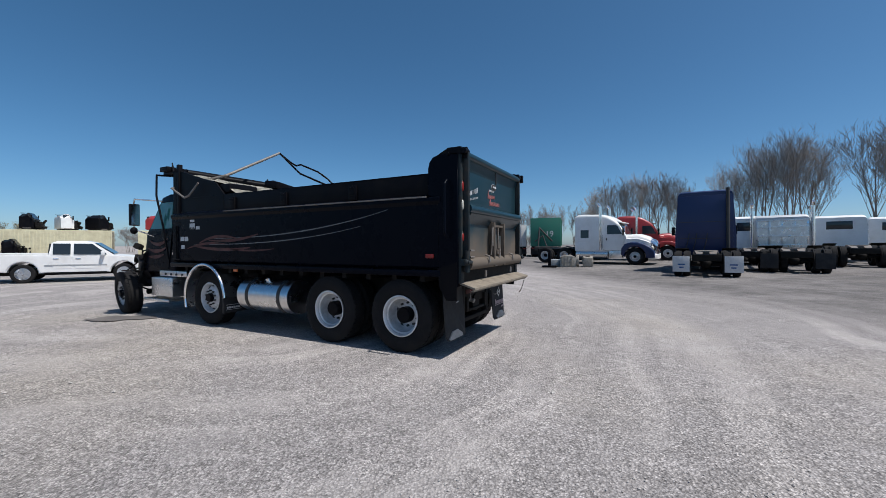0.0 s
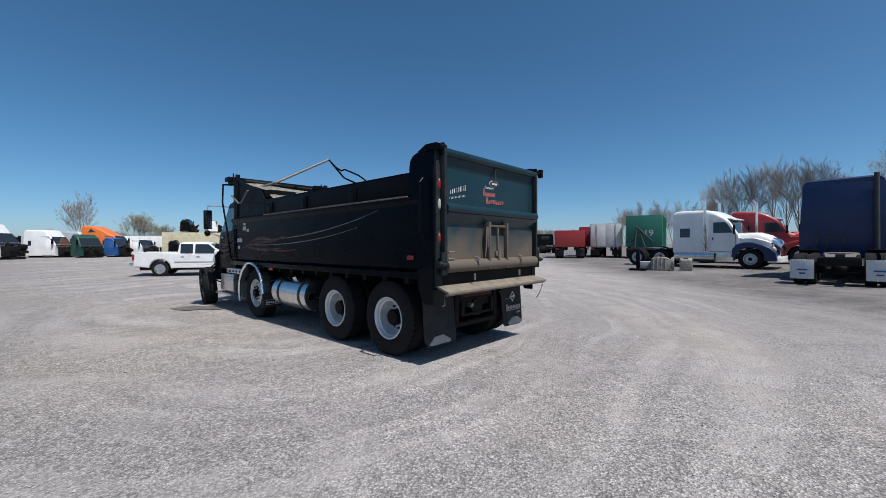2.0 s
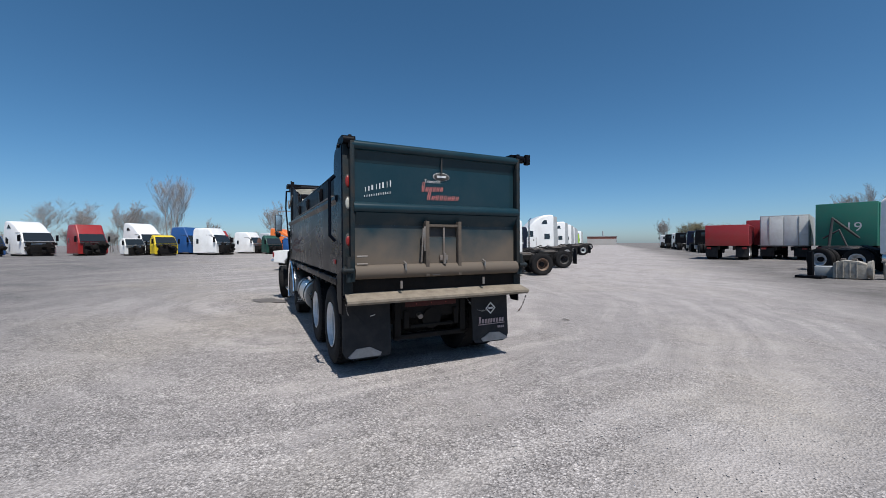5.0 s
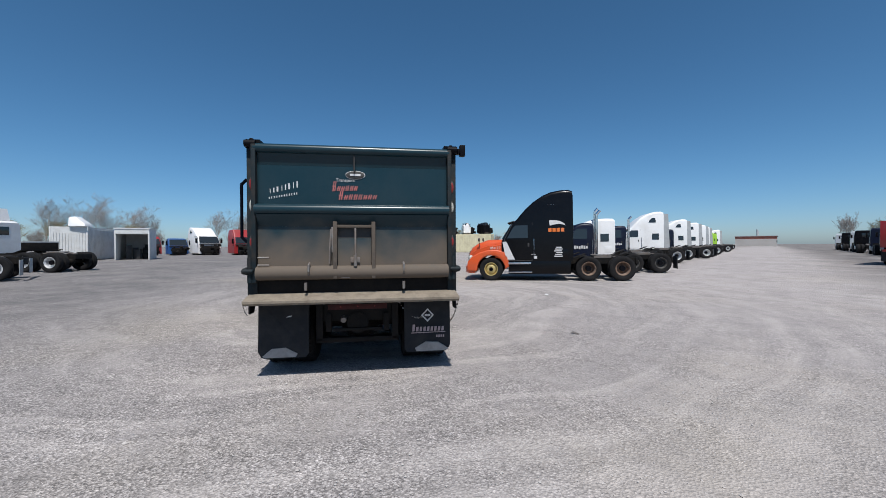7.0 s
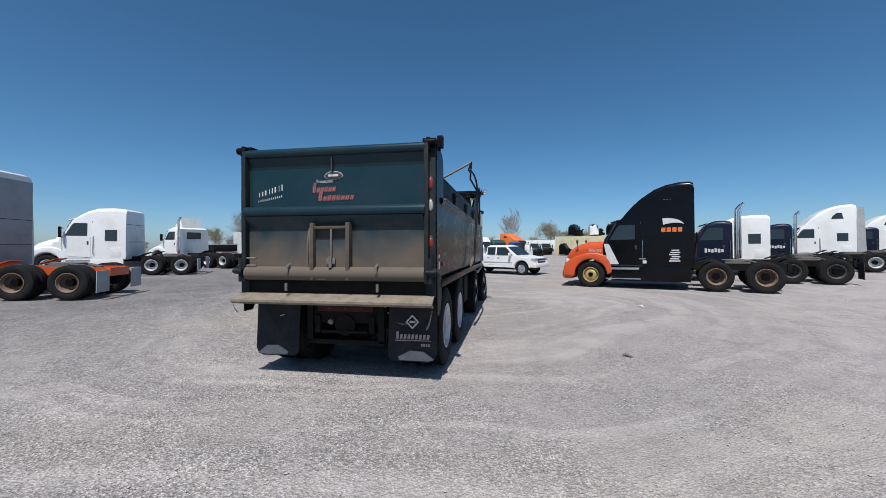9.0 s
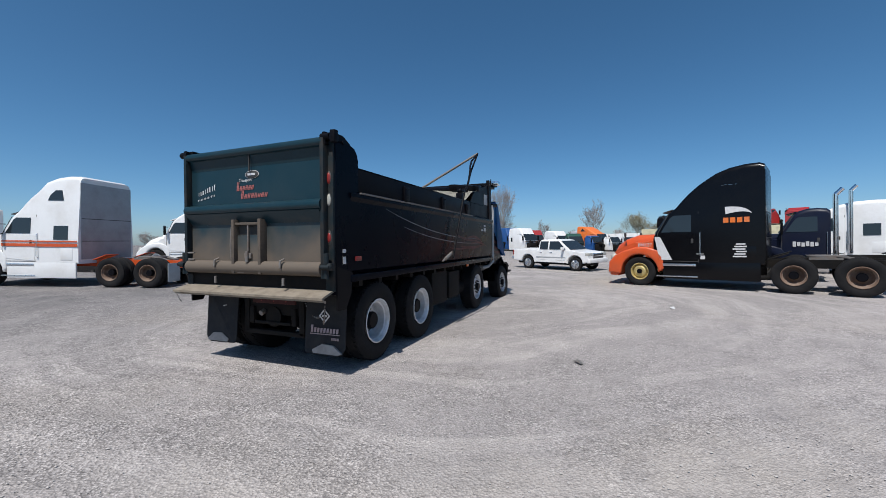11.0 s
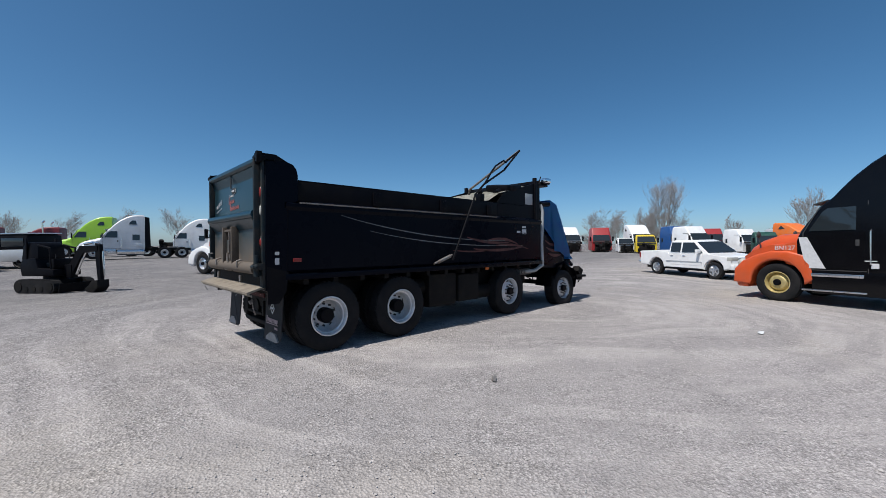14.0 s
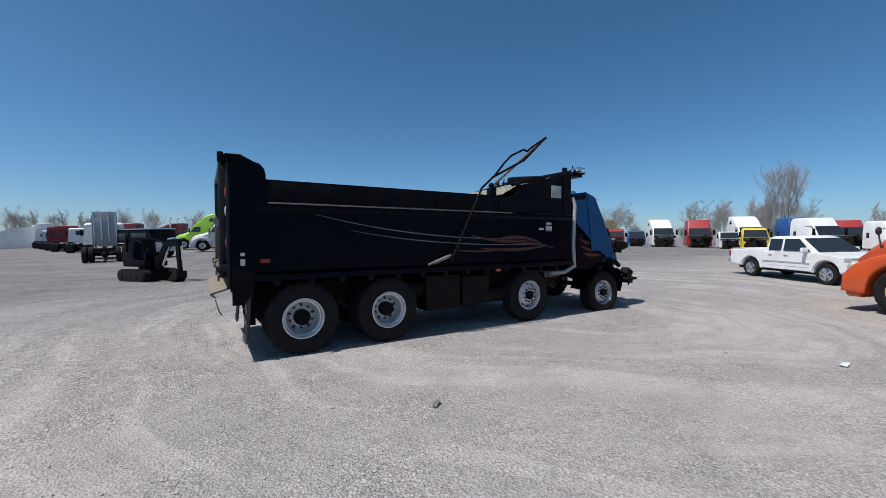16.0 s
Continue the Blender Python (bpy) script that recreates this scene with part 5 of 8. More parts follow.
def tractor(name, front, rear, s, label, cab, hood=None, sleeper="high", fair=None, frame=None, rim=("white", "white"), stack=0, skirts=True, window=True, flaps=None, wedge=0.0, group="parked tractors", sleeper_len=None, stripe=None, visor=False, back=None, rack=False, wing=None, mirrors=True, category="truck tractor"):
    """A conventional tractor at the plan points of its front and rear axles, built at scale s. hood None: stripped to the engine."""
    fx, rx = Vector(front), Vector(rear)
    d = (fx - rx)
    wb = d.length / s
    h = math.degrees(math.atan2(d.y, d.x))
    T = thing(name, Matrix.Translation((rx.x, rx.y, 0)) @ Matrix.Rotation(radians(h), 4, "Z") @ Matrix.Diagonal((s, s, s, 1)), label, category, group)
    frame = frame or FRAME
    top = TOPS[sleeper]
    HW = 1.16
    xb = wb - 0.55                                   # firewall
    xd = xb - 1.25                                   # back of the doors
    sl = sleeper_len or {"day": 0.12, "mid": 1.35, "high": 1.65}[sleeper]
    xs = xd - sl                                     # back of the cab
    for y in (0.42, -0.42):
        simple("frame_rail", lambda b, y=y: box(b, -1.35, wb + 0.75, y - 0.045, y + 0.045, 0.68, 0.93), frame, T, "", False)
    # cab shell: rounded cross-sections whose top follows the roof line
    roof = 2.50
    lean = lambda z: HW - 0.065 * max(0.0, z - 1.70)
    cowl = [(xb - 0.52, roof + 0.03), (xb - 0.40, roof - 0.07), (xb - 0.18, 2.14), (xb + 0.05, 1.74), (xb + 0.08, 1.66)]
    if sleeper == "day":
        line = [(xs, top - 0.12), (xs + 0.10, top - 0.03), (xs + 0.35, top), (xb - 0.75, top - 0.01)] + cowl
    elif sleeper == "mid":
        line = [(xs, top - 0.10), (xs + 0.12, top - 0.02), (xs + 0.5, top), (xd - 0.15, top - 0.03), (xd + 0.25, top - 0.16), (xb - 0.62, roof + 0.10)] + cowl
    else:
        line = [(xs, top - 0.06), (xs + 0.12, top), (xs + 0.45, top), (xs + 0.85, top - 0.06), (xs + 1.2, top - 0.19), (xd + 0.0, top - 0.46), (xd + 0.30, top - 0.72), (xd + 0.52, roof + 0.26), (xb - 0.60, roof + 0.10)] + cowl
    line = [p for i, p in enumerate(line) if i == 0 or p[0] > line[i - 1][0] + 0.02]
    simple("cab", lambda b: loft(b, [(x, 0.80, z, HW, lean(z - 0.16 if z > 1.9 else z - 0.10), 0.16 if z > 1.9 else 0.10) for x, z in line]), cab, T)
    if sleeper != "day":
        simple("back_panel", lambda b: box(b, xs - 0.02, xs + 0.02, -HW + 0.10, HW - 0.10, 0.95, top - 0.22, 0.01), back or cab, T)
        simple("panel_seam", lambda b: [box(b, xs - 0.025, xs - 0.018, -HW + 0.12, HW - 0.12, z, z + 0.02) for z in (1.55, 2.30)], INK, T, "", False)
        if window:
            for sd in (1, -1):
                simple("sleeper_window", lambda b, sd=sd: slab(b, [(xs + 0.36, sd * lean(1.60), 1.60), (xs + 0.86, sd * lean(1.60), 1.60), (xs + 0.86, sd * lean(2.06), 2.06), (xs + 0.36, sd * lean(2.06), 2.06)], (0, sd * 0.012, 0)), GLASS, T, "", False)
                if sleeper == "high":
                    simple("roof_window", lambda b, sd=sd: slab(b, [(xs + 0.55, sd * lean(2.90), 2.90), (xs + 1.10, sd * lean(2.90), 2.90), (xs + 1.02, sd * lean(3.08), 3.08), (xs + 0.84, sd * lean(3.24), 3.24), (xs + 0.62, sd * lean(3.24), 3.24)], (0, sd * 0.014, 0)), GLASS, T, "", False)
        for sd in (1, -1):
            simple("locker_door", lambda b, sd=sd: box(b, xs + 0.2, xs + 0.62, sd * (HW - 0.02), sd * (HW + 0.008), 0.92, 1.34, 0.012), cab, T)
            simple("body_seam", lambda b, sd=sd: slab(b, [(xd + 0.02, sd * (HW - 0.005), 0.84), (xd + 0.035, sd * (HW - 0.005), 0.84), (xd + 0.035, sd * (lean(2.42) - 0.005), 2.42), (xd + 0.02, sd * (lean(2.42) - 0.005), 2.42)], (0, sd * 0.008, 0)), INK, T, "", False)
            if fair:
                simple("side_extender", lambda b, sd=sd: slab(b, [(xs + 0.01, sd * (HW - 0.01), 0.95), (xs + 0.01, sd * (lean(top) - 0.01), top - 0.14), (xs - 0.34, sd * (lean(top) + 0.01), top - 0.20), (xs - 0.42, sd * HW, 1.0)], (0, -sd * 0.04, 0)), fair, T, "", False)
    else:
        simple("rear_window", lambda b: box(b, xs - 0.012, xs + 0.02, -0.55, 0.55, 1.85, 2.30, 0.02), GLASS, T)
    # windshield, door glass, doors
    simple("windshield", lambda b: slab(b, [(xb - 0.375, HW - 0.20, roof - 0.10), (xb - 0.375, -HW + 0.20, roof - 0.10), (xb + 0.035, -HW + 0.12, 1.77), (xb + 0.035, HW - 0.12, 1.77)], (0.03, 0, 0.02)), GLASS, T, "", False)
    for sd in (1, -1):
        simple("door", lambda b, sd=sd: slab(b, [(xd + 0.08, sd * (lean(1.74) - 0.004), 1.74), (xb - 0.06, sd * (lean(1.74) - 0.004), 1.74), (xb - 0.08, sd * (HW - 0.004), 0.98), (xd + 0.08, sd * (HW - 0.004), 0.90)], (0, sd * 0.014, 0)), cab, T, "", False)
        simple("door_window", lambda b, sd=sd: slab(b, [(xd + 0.22, sd * lean(2.32), 2.32), (xb - 0.52, sd * lean(2.32), 2.32), (xb - 0.42, sd * lean(2.24), 2.24), (xb - 0.16, sd * lean(1.80), 1.80), (xd + 0.22, sd * lean(1.80), 1.80)], (0, sd * 0.012, 0)), GLASS, T, "", False)
        def seam(b, sd=sd):
            y0, y1 = sd * (HW - 0.003), sd * (lean(2.36) - 0.003)
            ym = sd * (lean(1.76) - 0.003)
            slab(b, [(xb - 0.065, y0, 0.88), (xb - 0.045, y0, 0.88), (xb - 0.035, ym, 1.76), (xb - 0.055, ym, 1.76)], (0, sd * 0.008, 0))
            slab(b, [(xb - 0.055, ym, 1.76), (xb - 0.035, ym, 1.76), (xb - 0.36, y1, 2.36), (xb - 0.38, y1, 2.36)], (0, sd * 0.008, 0))
            slab(b, [(xd + 0.05, y0, 0.87), (xb - 0.05, y0, 0.87), (xb - 0.05, y0, 0.89), (xd + 0.05, y0, 0.89)], (0, sd * 0.008, 0))
        simple("door_seam", seam, INK, T, "", False)
        simple("grab_rail", lambda b, sd=sd: pipe(b, [(xd - 0.03, sd * (HW - 0.01), 1.0), (xd - 0.03, sd * (HW + 0.05), 1.05), (xd - 0.03, sd * (HW + 0.03), 1.75), (xd - 0.03, sd * (HW - 0.03), 1.8)], 0.015, 6), CHROME, T)
        simple("door_handle", lambda b, sd=sd: box(b, xd + 0.16, xd + 0.23, sd * (HW - 0.01), sd * (HW + 0.022), 1.44, 1.58, 0.01), INK, T)
        if mirrors:
            simple("mirror", lambda b, sd=sd: (box(b, xb - 0.10, xb - 0.02, sd * (HW + 0.10), sd * (HW + 0.26), 1.72, 2.16, 0.03), rod(b, (xb - 0.06, sd * (HW - 0.10), 2.1), (xb - 0.06, sd * (HW + 0.15), 2.1), 0.015, seg=8), rod(b, (xb - 0.06, sd * (HW - 0.06), 1.78), (xb - 0.06, sd * (HW + 0.15), 1.78), 0.015, seg=8)), BLACK, T)
    simple("sun_visor", lambda b: slab(b, [(xb - 0.46, HW - 0.20, roof + 0.00), (xb - 0.46, -HW + 0.20, roof + 0.00), (xb - 0.18, -HW + 0.18, roof - 0.08), (xb - 0.18, HW - 0.18, roof - 0.08)], (0, 0, 0.03)), INK if visor else cab, T, "", False)
    if hood:
        nose = [(xb + 0.0, 0.92, 1.76, HW - 0.02, 0.94, 0.18), (xb + 0.35, 1.00, 1.74, HW - 0.03, 0.88, 0.22), (wb - 0.25, 1.10, 1.68 - wedge * 0.6, HW - 0.05, 0.82, 0.24), (wb + 0.15, 1.12, 1.62 - wedge, HW - 0.07, 0.78, 0.24), (wb + 0.60, 0.92, 1.48 - wedge, HW - 0.14, 0.70, 0.24), (wb + 0.88, 0.70, 1.30 - wedge, 0.90, 0.62, 0.22), (wb + 1.00, 0.62, 1.06 - wedge * 1.3, 0.76, 0.58, 0.18)]
        simple("hood", lambda b: loft(b, nose), hood, T)
        for sd in (1, -1):
            def fender(b, sd=sd):
                y0, y1 = sd * 0.66, sd * (HW + 0.02)
                prof_f = [(wb - 0.78, 0.62), (wb - 0.76, 1.02), (wb - 0.58, 1.24), (wb - 0.25, 1.33), (wb + 0.12, 1.33), (wb + 0.50, 1.22), (wb + 0.82, 1.06), (wb + 1.02, 0.84), (wb + 1.06, 0.46), (wb + 0.64, 0.42)]
                arch = [(wb + 0.60 * math.cos(radians(a)), 0.50 + 0.60 * math.sin(radians(a))) for a in range(0, 181, 15)]
                slab(b, [(x, y1, z) for x, z in prof_f + arch], (0, y0 - y1, 0))
                rim_e = [e for e in b.edges if all(abs(v.co.y - y1) < 1e-4 for v in e.verts)]
                bmesh.ops.bevel(b, geom=rim_e, offset=0.05, segments=3, affect="EDGES", profile=0.5)
            simple("front_fender", fender, wing or hood, T)
            simple("headlamp", lambda b, sd=sd: ball(b, (wb + 0.90, sd * 0.98, 0.98), 0.15, 0.75, 0.9, 1.0, 14), WHITE_LENS, T)
        simple("bumper", lambda b: (loft(b, [(wb + 0.70, 0.34, 0.66, HW - 0.02, HW - 0.02, 0.05), (wb + 0.98, 0.34, 0.66, HW - 0.06, HW - 0.06, 0.05), (wb + 1.14, 0.36, 0.64, 0.85, 0.85, 0.05)])), hood if hood is not BLUE else CHROME, T)
        simple("grille", lambda b: slab(b, [(wb + 1.0, 0.50, 0.66), (wb + 1.0, -0.50, 0.66), (wb + 0.95, -0.46, 1.16 - wedge), (wb + 0.95, 0.46, 1.16 - wedge)], (0.06, 0, 0.0)), CHROME if stack or hood is BLUE else INK, T, "", False)
        simple("grille_bar", lambda b: [box(b, wb + 1.035, wb + 1.068, -0.48, 0.48, 0.72 + k * 0.07, 0.745 + k * 0.07) for k in range(int(6 - wedge * 10))], INK, T, "", False)
    else:
        rnd = random.Random(int(abs(front[0]) * 100 + abs(front[1]) * 10))
        def eng(b):
            box(b, xb + 0.05, wb + 0.55, -0.42, 0.42, 0.85, 1.45, 0.04)
            box(b, wb + 0.50, wb + 0.62, -0.55, 0.55, 0.75, 1.62, 0.02)
            for _ in range(16):
                c = (rnd.uniform(xb + 0.1, wb + 0.6), rnd.uniform(-0.8, 0.8), rnd.uniform(0.7, 1.55))
                q = rnd.uniform(0.06, 0.17)
                box(b, c[0] - q, c[0] + q, c[1] - q, c[1] + q, c[2] - q, c[2] + q, 0.015, Euler((rnd.uniform(-.5, .5), rnd.uniform(-.5, .5), rnd.uniform(-.5, .5))))
            box(b, wb + 0.55, wb + 0.85, -HW + 0.1, HW - 0.1, 0.42, 0.66, 0.03)
        simple("engine", eng, FRAME, T, "exposed black engine without a hood")
    # tanks or skirts
    for sd in (1, -1):
        if skirts:
            simple("side_skirt", lambda b, sd=sd: box(b, xs + 0.1, wb - 0.75, sd * (HW - 0.06), sd * HW, 0.30, 0.86, 0.02), fair or cab, T)
            simple("step", lambda b, sd=sd: (box(b, xd + 0.1, xb - 0.05, sd * (HW - 0.1), sd * (HW + 0.012), 0.72, 0.80, 0.01), box(b, xd + 0.05, xb + 0.0, sd * (HW - 0.1), sd * (HW + 0.012), 0.36, 0.40, 0.01)), ALLOY, T)
        else:
            simple("fuel_tank", lambda b, sd=sd: rod(b, (xs + 0.05, sd * 0.86, 0.62), (xd + 0.25, sd * 0.86, 0.62), 0.31, seg=24), ALLOY, T, "polished aluminium tank")
            simple("step_box", lambda b, sd=sd: box(b, xd + 0.32, wb - 0.72, sd * 0.6, sd * (HW - 0.02), 0.40, 0.86, 0.02), ALLOY, T)
    # wheels
    for sd in (1, -1):
        wheel(T, wb, sd * (HW - 0.17), TYRE_R, sd, False, rim[0])
        for x in (0.66, -0.66):
            wheel(T, x, sd * (HW - 0.15), TYRE_R, sd, True, rim[1])
        simple("quarter_fender", lambda b, sd=sd: box(b, 0.75, 1.25, sd * 0.62, sd * (HW - 0.02), 1.02, 1.05, 0.01, Euler((0, 0.35, 0))), frame, T)
        if flaps:
            simple("mud_flap", lambda b, sd=sd: box(b, -1.42, -1.40, sd * 0.58, sd * (HW + 0.02), 0.22, 0.86, 0.004), flaps, T, "white mud flap" if flaps is PAPER else "")
    for x in (0.66, -0.66):
        simple("drive_axle", lambda b, x=x: (rod(b, (x, -0.8, 0.5), (x, 0.8, 0.5), 0.08, seg=12), ball(b, (x, 0, 0.52), 0.22, seg=14)), FRAME, T)
    def fifth(b):
        rod(b, (0.0, 0, 0.98), (0.0, 0, 1.04), 0.44, seg=24)
        slab(b, [(-0.75, 0.35, 0.90), (-0.75, 0.12, 0.90), (-0.2, 0.12, 1.02), (-0.2, 0.40, 1.02)], (0, 0, 0.03))
        slab(b, [(-0.75, -0.35, 0.90), (-0.75, -0.12, 0.90), (-0.2, -0.12, 1.02), (-0.2, -0.40, 1.02)], (0, 0, 0.03))
        box(b, -0.35, 0.35, -0.45, 0.45, 0.90, 0.98)
    simple("fifth_wheel", fifth, STEEL, T, "greasy fifth-wheel plate", False)
    simple("end_beam", lambda b: box(b, -1.40, -1.30, -0.5, 0.5, 0.66, 0.92, 0.01), frame, T)
    for k, sd in zip(range(stack), (1, -1)):
        simple("exhaust_pipe", lambda b, sd=sd: (rod(b, (xs - 0.12 if sleeper == "day" else xd - 0.15, sd * (HW + 0.06), 0.9), (xs - 0.12 if sleeper == "day" else xd - 0.15, sd * (HW + 0.06), top + 0.42), 0.075, seg=14), rod(b, (xs - 0.12 if sleeper == "day" else xd - 0.15, sd * (HW + 0.06), top + 0.40), (xs - 0.30 if sleeper == "day" else xd - 0.32, sd * (HW + 0.06), top + 0.60), 0.07, seg=14)), CHROME, T, "tall chrome exhaust stack")
    if rack:
        for y in (-1.0, -0.5, 0.0, 0.5, 1.0):
            simple("rack_post", lambda b, y=y: box(b, xs - 0.35, xs - 0.28, y - 0.04, y + 0.04, 0.95, 2.35, 0.006), ALLOY, T)
        for z in (1.05, 1.5, 1.95, 2.30):
            simple("rack_rail", lambda b, z=z: box(b, xs - 0.375, xs - 0.35, -1.05, 1.05, z, z + 0.08, 0.006), ALLOY, T)
        simple("rack_sheet", lambda b: box(b, xs - 0.30, xs - 0.27, -1.02, 1.02, 1.0, 2.3), ALLOY, T, "polished aluminium headache rack sheet", False)
    if stripe:
        for z, w in ((1.37, 0.10), (1.52, 0.045)):
            for sd in (1, -1):
                simple("body_stripe", lambda b, z=z, w=w, sd=sd: slab(b, [(xs + 0.02, sd * (HW + 0.022), z), (xb - 0.05, sd * (HW + 0.022), z), (xb - 0.05, sd * (HW + 0.022), z + w), (xs + 0.02, sd * (HW + 0.022), z + w)], (0, sd * 0.003, 0)), stripe, T, "", False)
    T["cab_back"], T["door_back"], T["firewall"] = xs, xd, xb
    return T


def marks(T, name, mat, boxes, y, label=""):
    """Small printed shapes on a flank: (x0, x1, z0, z1) in the plane y."""
    s = 1 if y > 0 else -1
    def f(b):
        for x0, x1, z0, z1 in boxes:
            slab(b, [(x0, y, z0), (x1, y, z0), (x1, y, z1), (x0, y, z1)], (0, s * 0.004, 0))
    return tagged(simple(name, f, mat, T, label, False), kind="stuff")


S = 0.88
# the black and orange high-roof tractor beside the yard road
cn = tractor("sleeper_tractor", (-14.01, 11.79), (-12.35, 16.18), 1.0, "black high-roof sleeper tractor with orange hood, dusty tyres", GLOSS, ORANGE, "high", fair=None, rim=("gold", "rust"), window=False, sleeper_len=1.62, back=GLOSS, visor=True, mirrors=False, wedge=-0.12)
xs, xd, xb = cn["cab_back"], cn["door_back"], cn["firewall"]
for sd in (1, -1):
    Y = sd * 1.185
    simple("white_slash", lambda b, sd=sd: slab(b, [(xb + 0.04, sd * 1.16, 1.66), (xb - 0.13, sd * 1.16, 1.66), (xb - 0.48, sd * 1.16, 0.92), (xb - 0.10, sd * 1.16, 0.92)], (0, sd * 0.02, 0)), PAPER, cn, "", False)
    marks(cn, "fleet_logo", ORANGE2, [(xs + 0.35 + k * 0.17, xs + 0.35 + k * 0.17 + 0.13, 2.03, 2.18) for k in range(4)], sd * 1.140, "orange-red block letters shape")
    def swoosh(b, sd=sd):
        pts = curve_pts(((xs + 0.30, 2.30), (xs + 0.45, 2.52), (xs + 0.95, 2.50)), 10)
        low = curve_pts(((xs + 0.30, 2.28), (xs + 0.50, 2.40), (xs + 0.93, 2.28)), 10)
        slab(b, [(x, sd * (1.160 - 0.065 * (z - 1.70)), z) for x, z in pts + low[::-1]], (0, sd * 0.006, 0))
    simple("fleet_swoosh", swoosh, PAPER, cn, "white swoosh shape", False)
    marks(cn, "door_print", PAPER, [(xs + 0.42 + (k % 2) * 0.03, xs + 0.76 - (k % 3) * 0.04, 1.02 + k * 0.072, 1.06 + k * 0.072) for k in range(6)] + [(xd - 0.15, xd - 0.02, 0.95, 1.06), (xd - 0.12, xd + 0.18, 1.10, 1.12)], sd * 1.165)
    marks(cn, "roof_stripe", ALLOY, [(xs + 0.65, xs + 1.05, 3.12, 3.15)], sd * 1.062)
    hm = Matrix.Translation((xb + 0.36, sd * 1.133, 1.40)) @ Matrix.Rotation(radians(180 if sd > 0 else 0), 4, "Z") @ Matrix.Rotation(radians(90), 4, "X")
    text_part("unit_number", "BN127", 0.16, hm, PAPER, cn, 0.004)
    simple("hood_mirror", lambda b, sd=sd: (rod(b, (xb + 1.05, sd * 0.86, 1.35), (xb + 1.08, sd * 0.9, 1.70), 0.015, seg=8), ball(b, (xb + 1.08, sd * 0.9, 1.76), 0.08, 0.5, 1, 1.1)), INK, cn)

# the long row behind it, noses the same way, tails along the road
HEAD = Vector((-0.36, -0.933))
ROW = Vector((-0.79, 0.885))
P0 = Vector((-12.4, 16.3))
row = [
    (3.5, -0.65, "day", NAVY, "dark", "navy day-cab tractor with silver door lettering", 1),
    (7.0, 0.65, "mid", WHITE, "white", "white mid-roof sleeper tractor, grimy chassis", 1),
    (10.5, -0.1, "day", NAVY, "white", "navy day-cab tractor with silver door lettering", 1),
    (14.0, -0.2, "high", WHITE, "white", "white high-roof sleeper tractor, dusty chassis", 0),
    (17.5, -1, "day", NAVY, "white", "navy day-cab tractor, dull paint", 0),
    (21.0, -1, "day", NAVY, "white", "navy day-cab tractor, dull paint", 0),
    (24.5, -0.1, "high", WHITE, "white", "white high-roof sleeper tractor parked in the row", 0),
    (28.0, -0.8, "day", BLACK, "white", "black day-cab tractor parked in the row", 0),
    (31.5, -0.2, "high", WHITE, "white", "white high-roof sleeper tractor parked in the row", 0),
    (35.0, -0.4, "mid", TURQ, "white", "turquoise sleeper tractor parked in the row", 0),
    (38.5, -0.1, "high", WHITE, "white", "white high-roof sleeper tractor parked in the row", 0),
    (42.0, -0.8, "day", BLACK, "white", "black day-cab tractor parked in the row", 0),
    (45.5, 0.2, "high", WHITE, "white", "white high-roof sleeper tractor parked in the row", 0),
    (49.0, 0.1, "mid", WHITE, "white", "white sleeper tractor parked far along the row", 0),
    (52.5, 0.1, "mid", LIME, "white", "lime-green sleeper tractor parked far along the row", 0),
    (56.0, 0, "mid", LIME, "white", "lime-green sleeper tractor parked far along the row", 0),
    (59.5, 0.1, "high", WHITE, "white", "white sleeper tractor parked far along the row", 0),
    (63.0, 0, "day", GREEN, "white", "green day-cab tractor parked far along the row", 0),
]
for s0, fwd, sl, c, rm, lb, stk in row:
    r0 = P0 + ROW * s0 + HEAD * fwd
    T = tractor("sleeper_tractor" if sl != "day" else "day_cab_tractor", tuple(r0 + HEAD * 4.3), tuple(r0), 0.95, lb, c, c, sl, rim=(rm, rm), stack=stk, group="tractor row along the road", fair=GREY if sl == "high" else None, skirts=sl != "day", flaps=FLAP if s0 < 20 else None)
    if c is NAVY and s0 < 20:
        for sd in (1, -1):
            marks(T, "door_lettering", PAPER, [(T["door_back"] + 0.2 + k * 0.12, T["door_back"] + 0.29 + k * 0.12, 1.30 - 0.02 * (k % 2), 1.42 + 0.02 * (k % 3)) for k in range(6)], sd * 1.185)

# white tractor with orange stripes and an orange chassis, and its neighbours
tractor("sleeper_tractor", (-5.1, -9.9), (-6.95, -5.3), 1.0, "white high-roof sleeper tractor with orange stripes and orange chassis", WHITE, WHITE, "high", back=GREY, visor=True, frame=ORANGE, rim=("alloy", "rust"), flaps=GREY, stripe=ORANGE, stack=0, sleeper_len=1.45, fair=None, group="tractors across the yard")
mid_sleeper = tractor("sleeper_tractor", (-13.0, -14.0), (-15.3, -9.7), 1.0, "white mid-roof sleeper tractor with black chassis", WHITE, WHITE, "mid", rim=("white", "white"), flaps=GREY, group="tractors across the yard")
wd = tractor("day_cab_tractor", (-21.2, -15.5), (-20.5, -10.5), 1.0, "white day-cab tractor with roof wing and long frame", WHITE, WHITE, "day", rim=("white", "white"), skirts=False, stack=1, group="tractors across the yard")
simple("roof_wing", lambda b: slab(b, [(wd["cab_back"] + 0.15, 0.75, 2.62), (wd["cab_back"] + 0.15, -0.75, 2.62), (wd["cab_back"] + 0.30, -0.75, 3.25), (wd["cab_back"] + 0.30, 0.75, 3.25)], (0.5, 0, -0.55)), WHITE, wd, "white roof wind deflector", False)
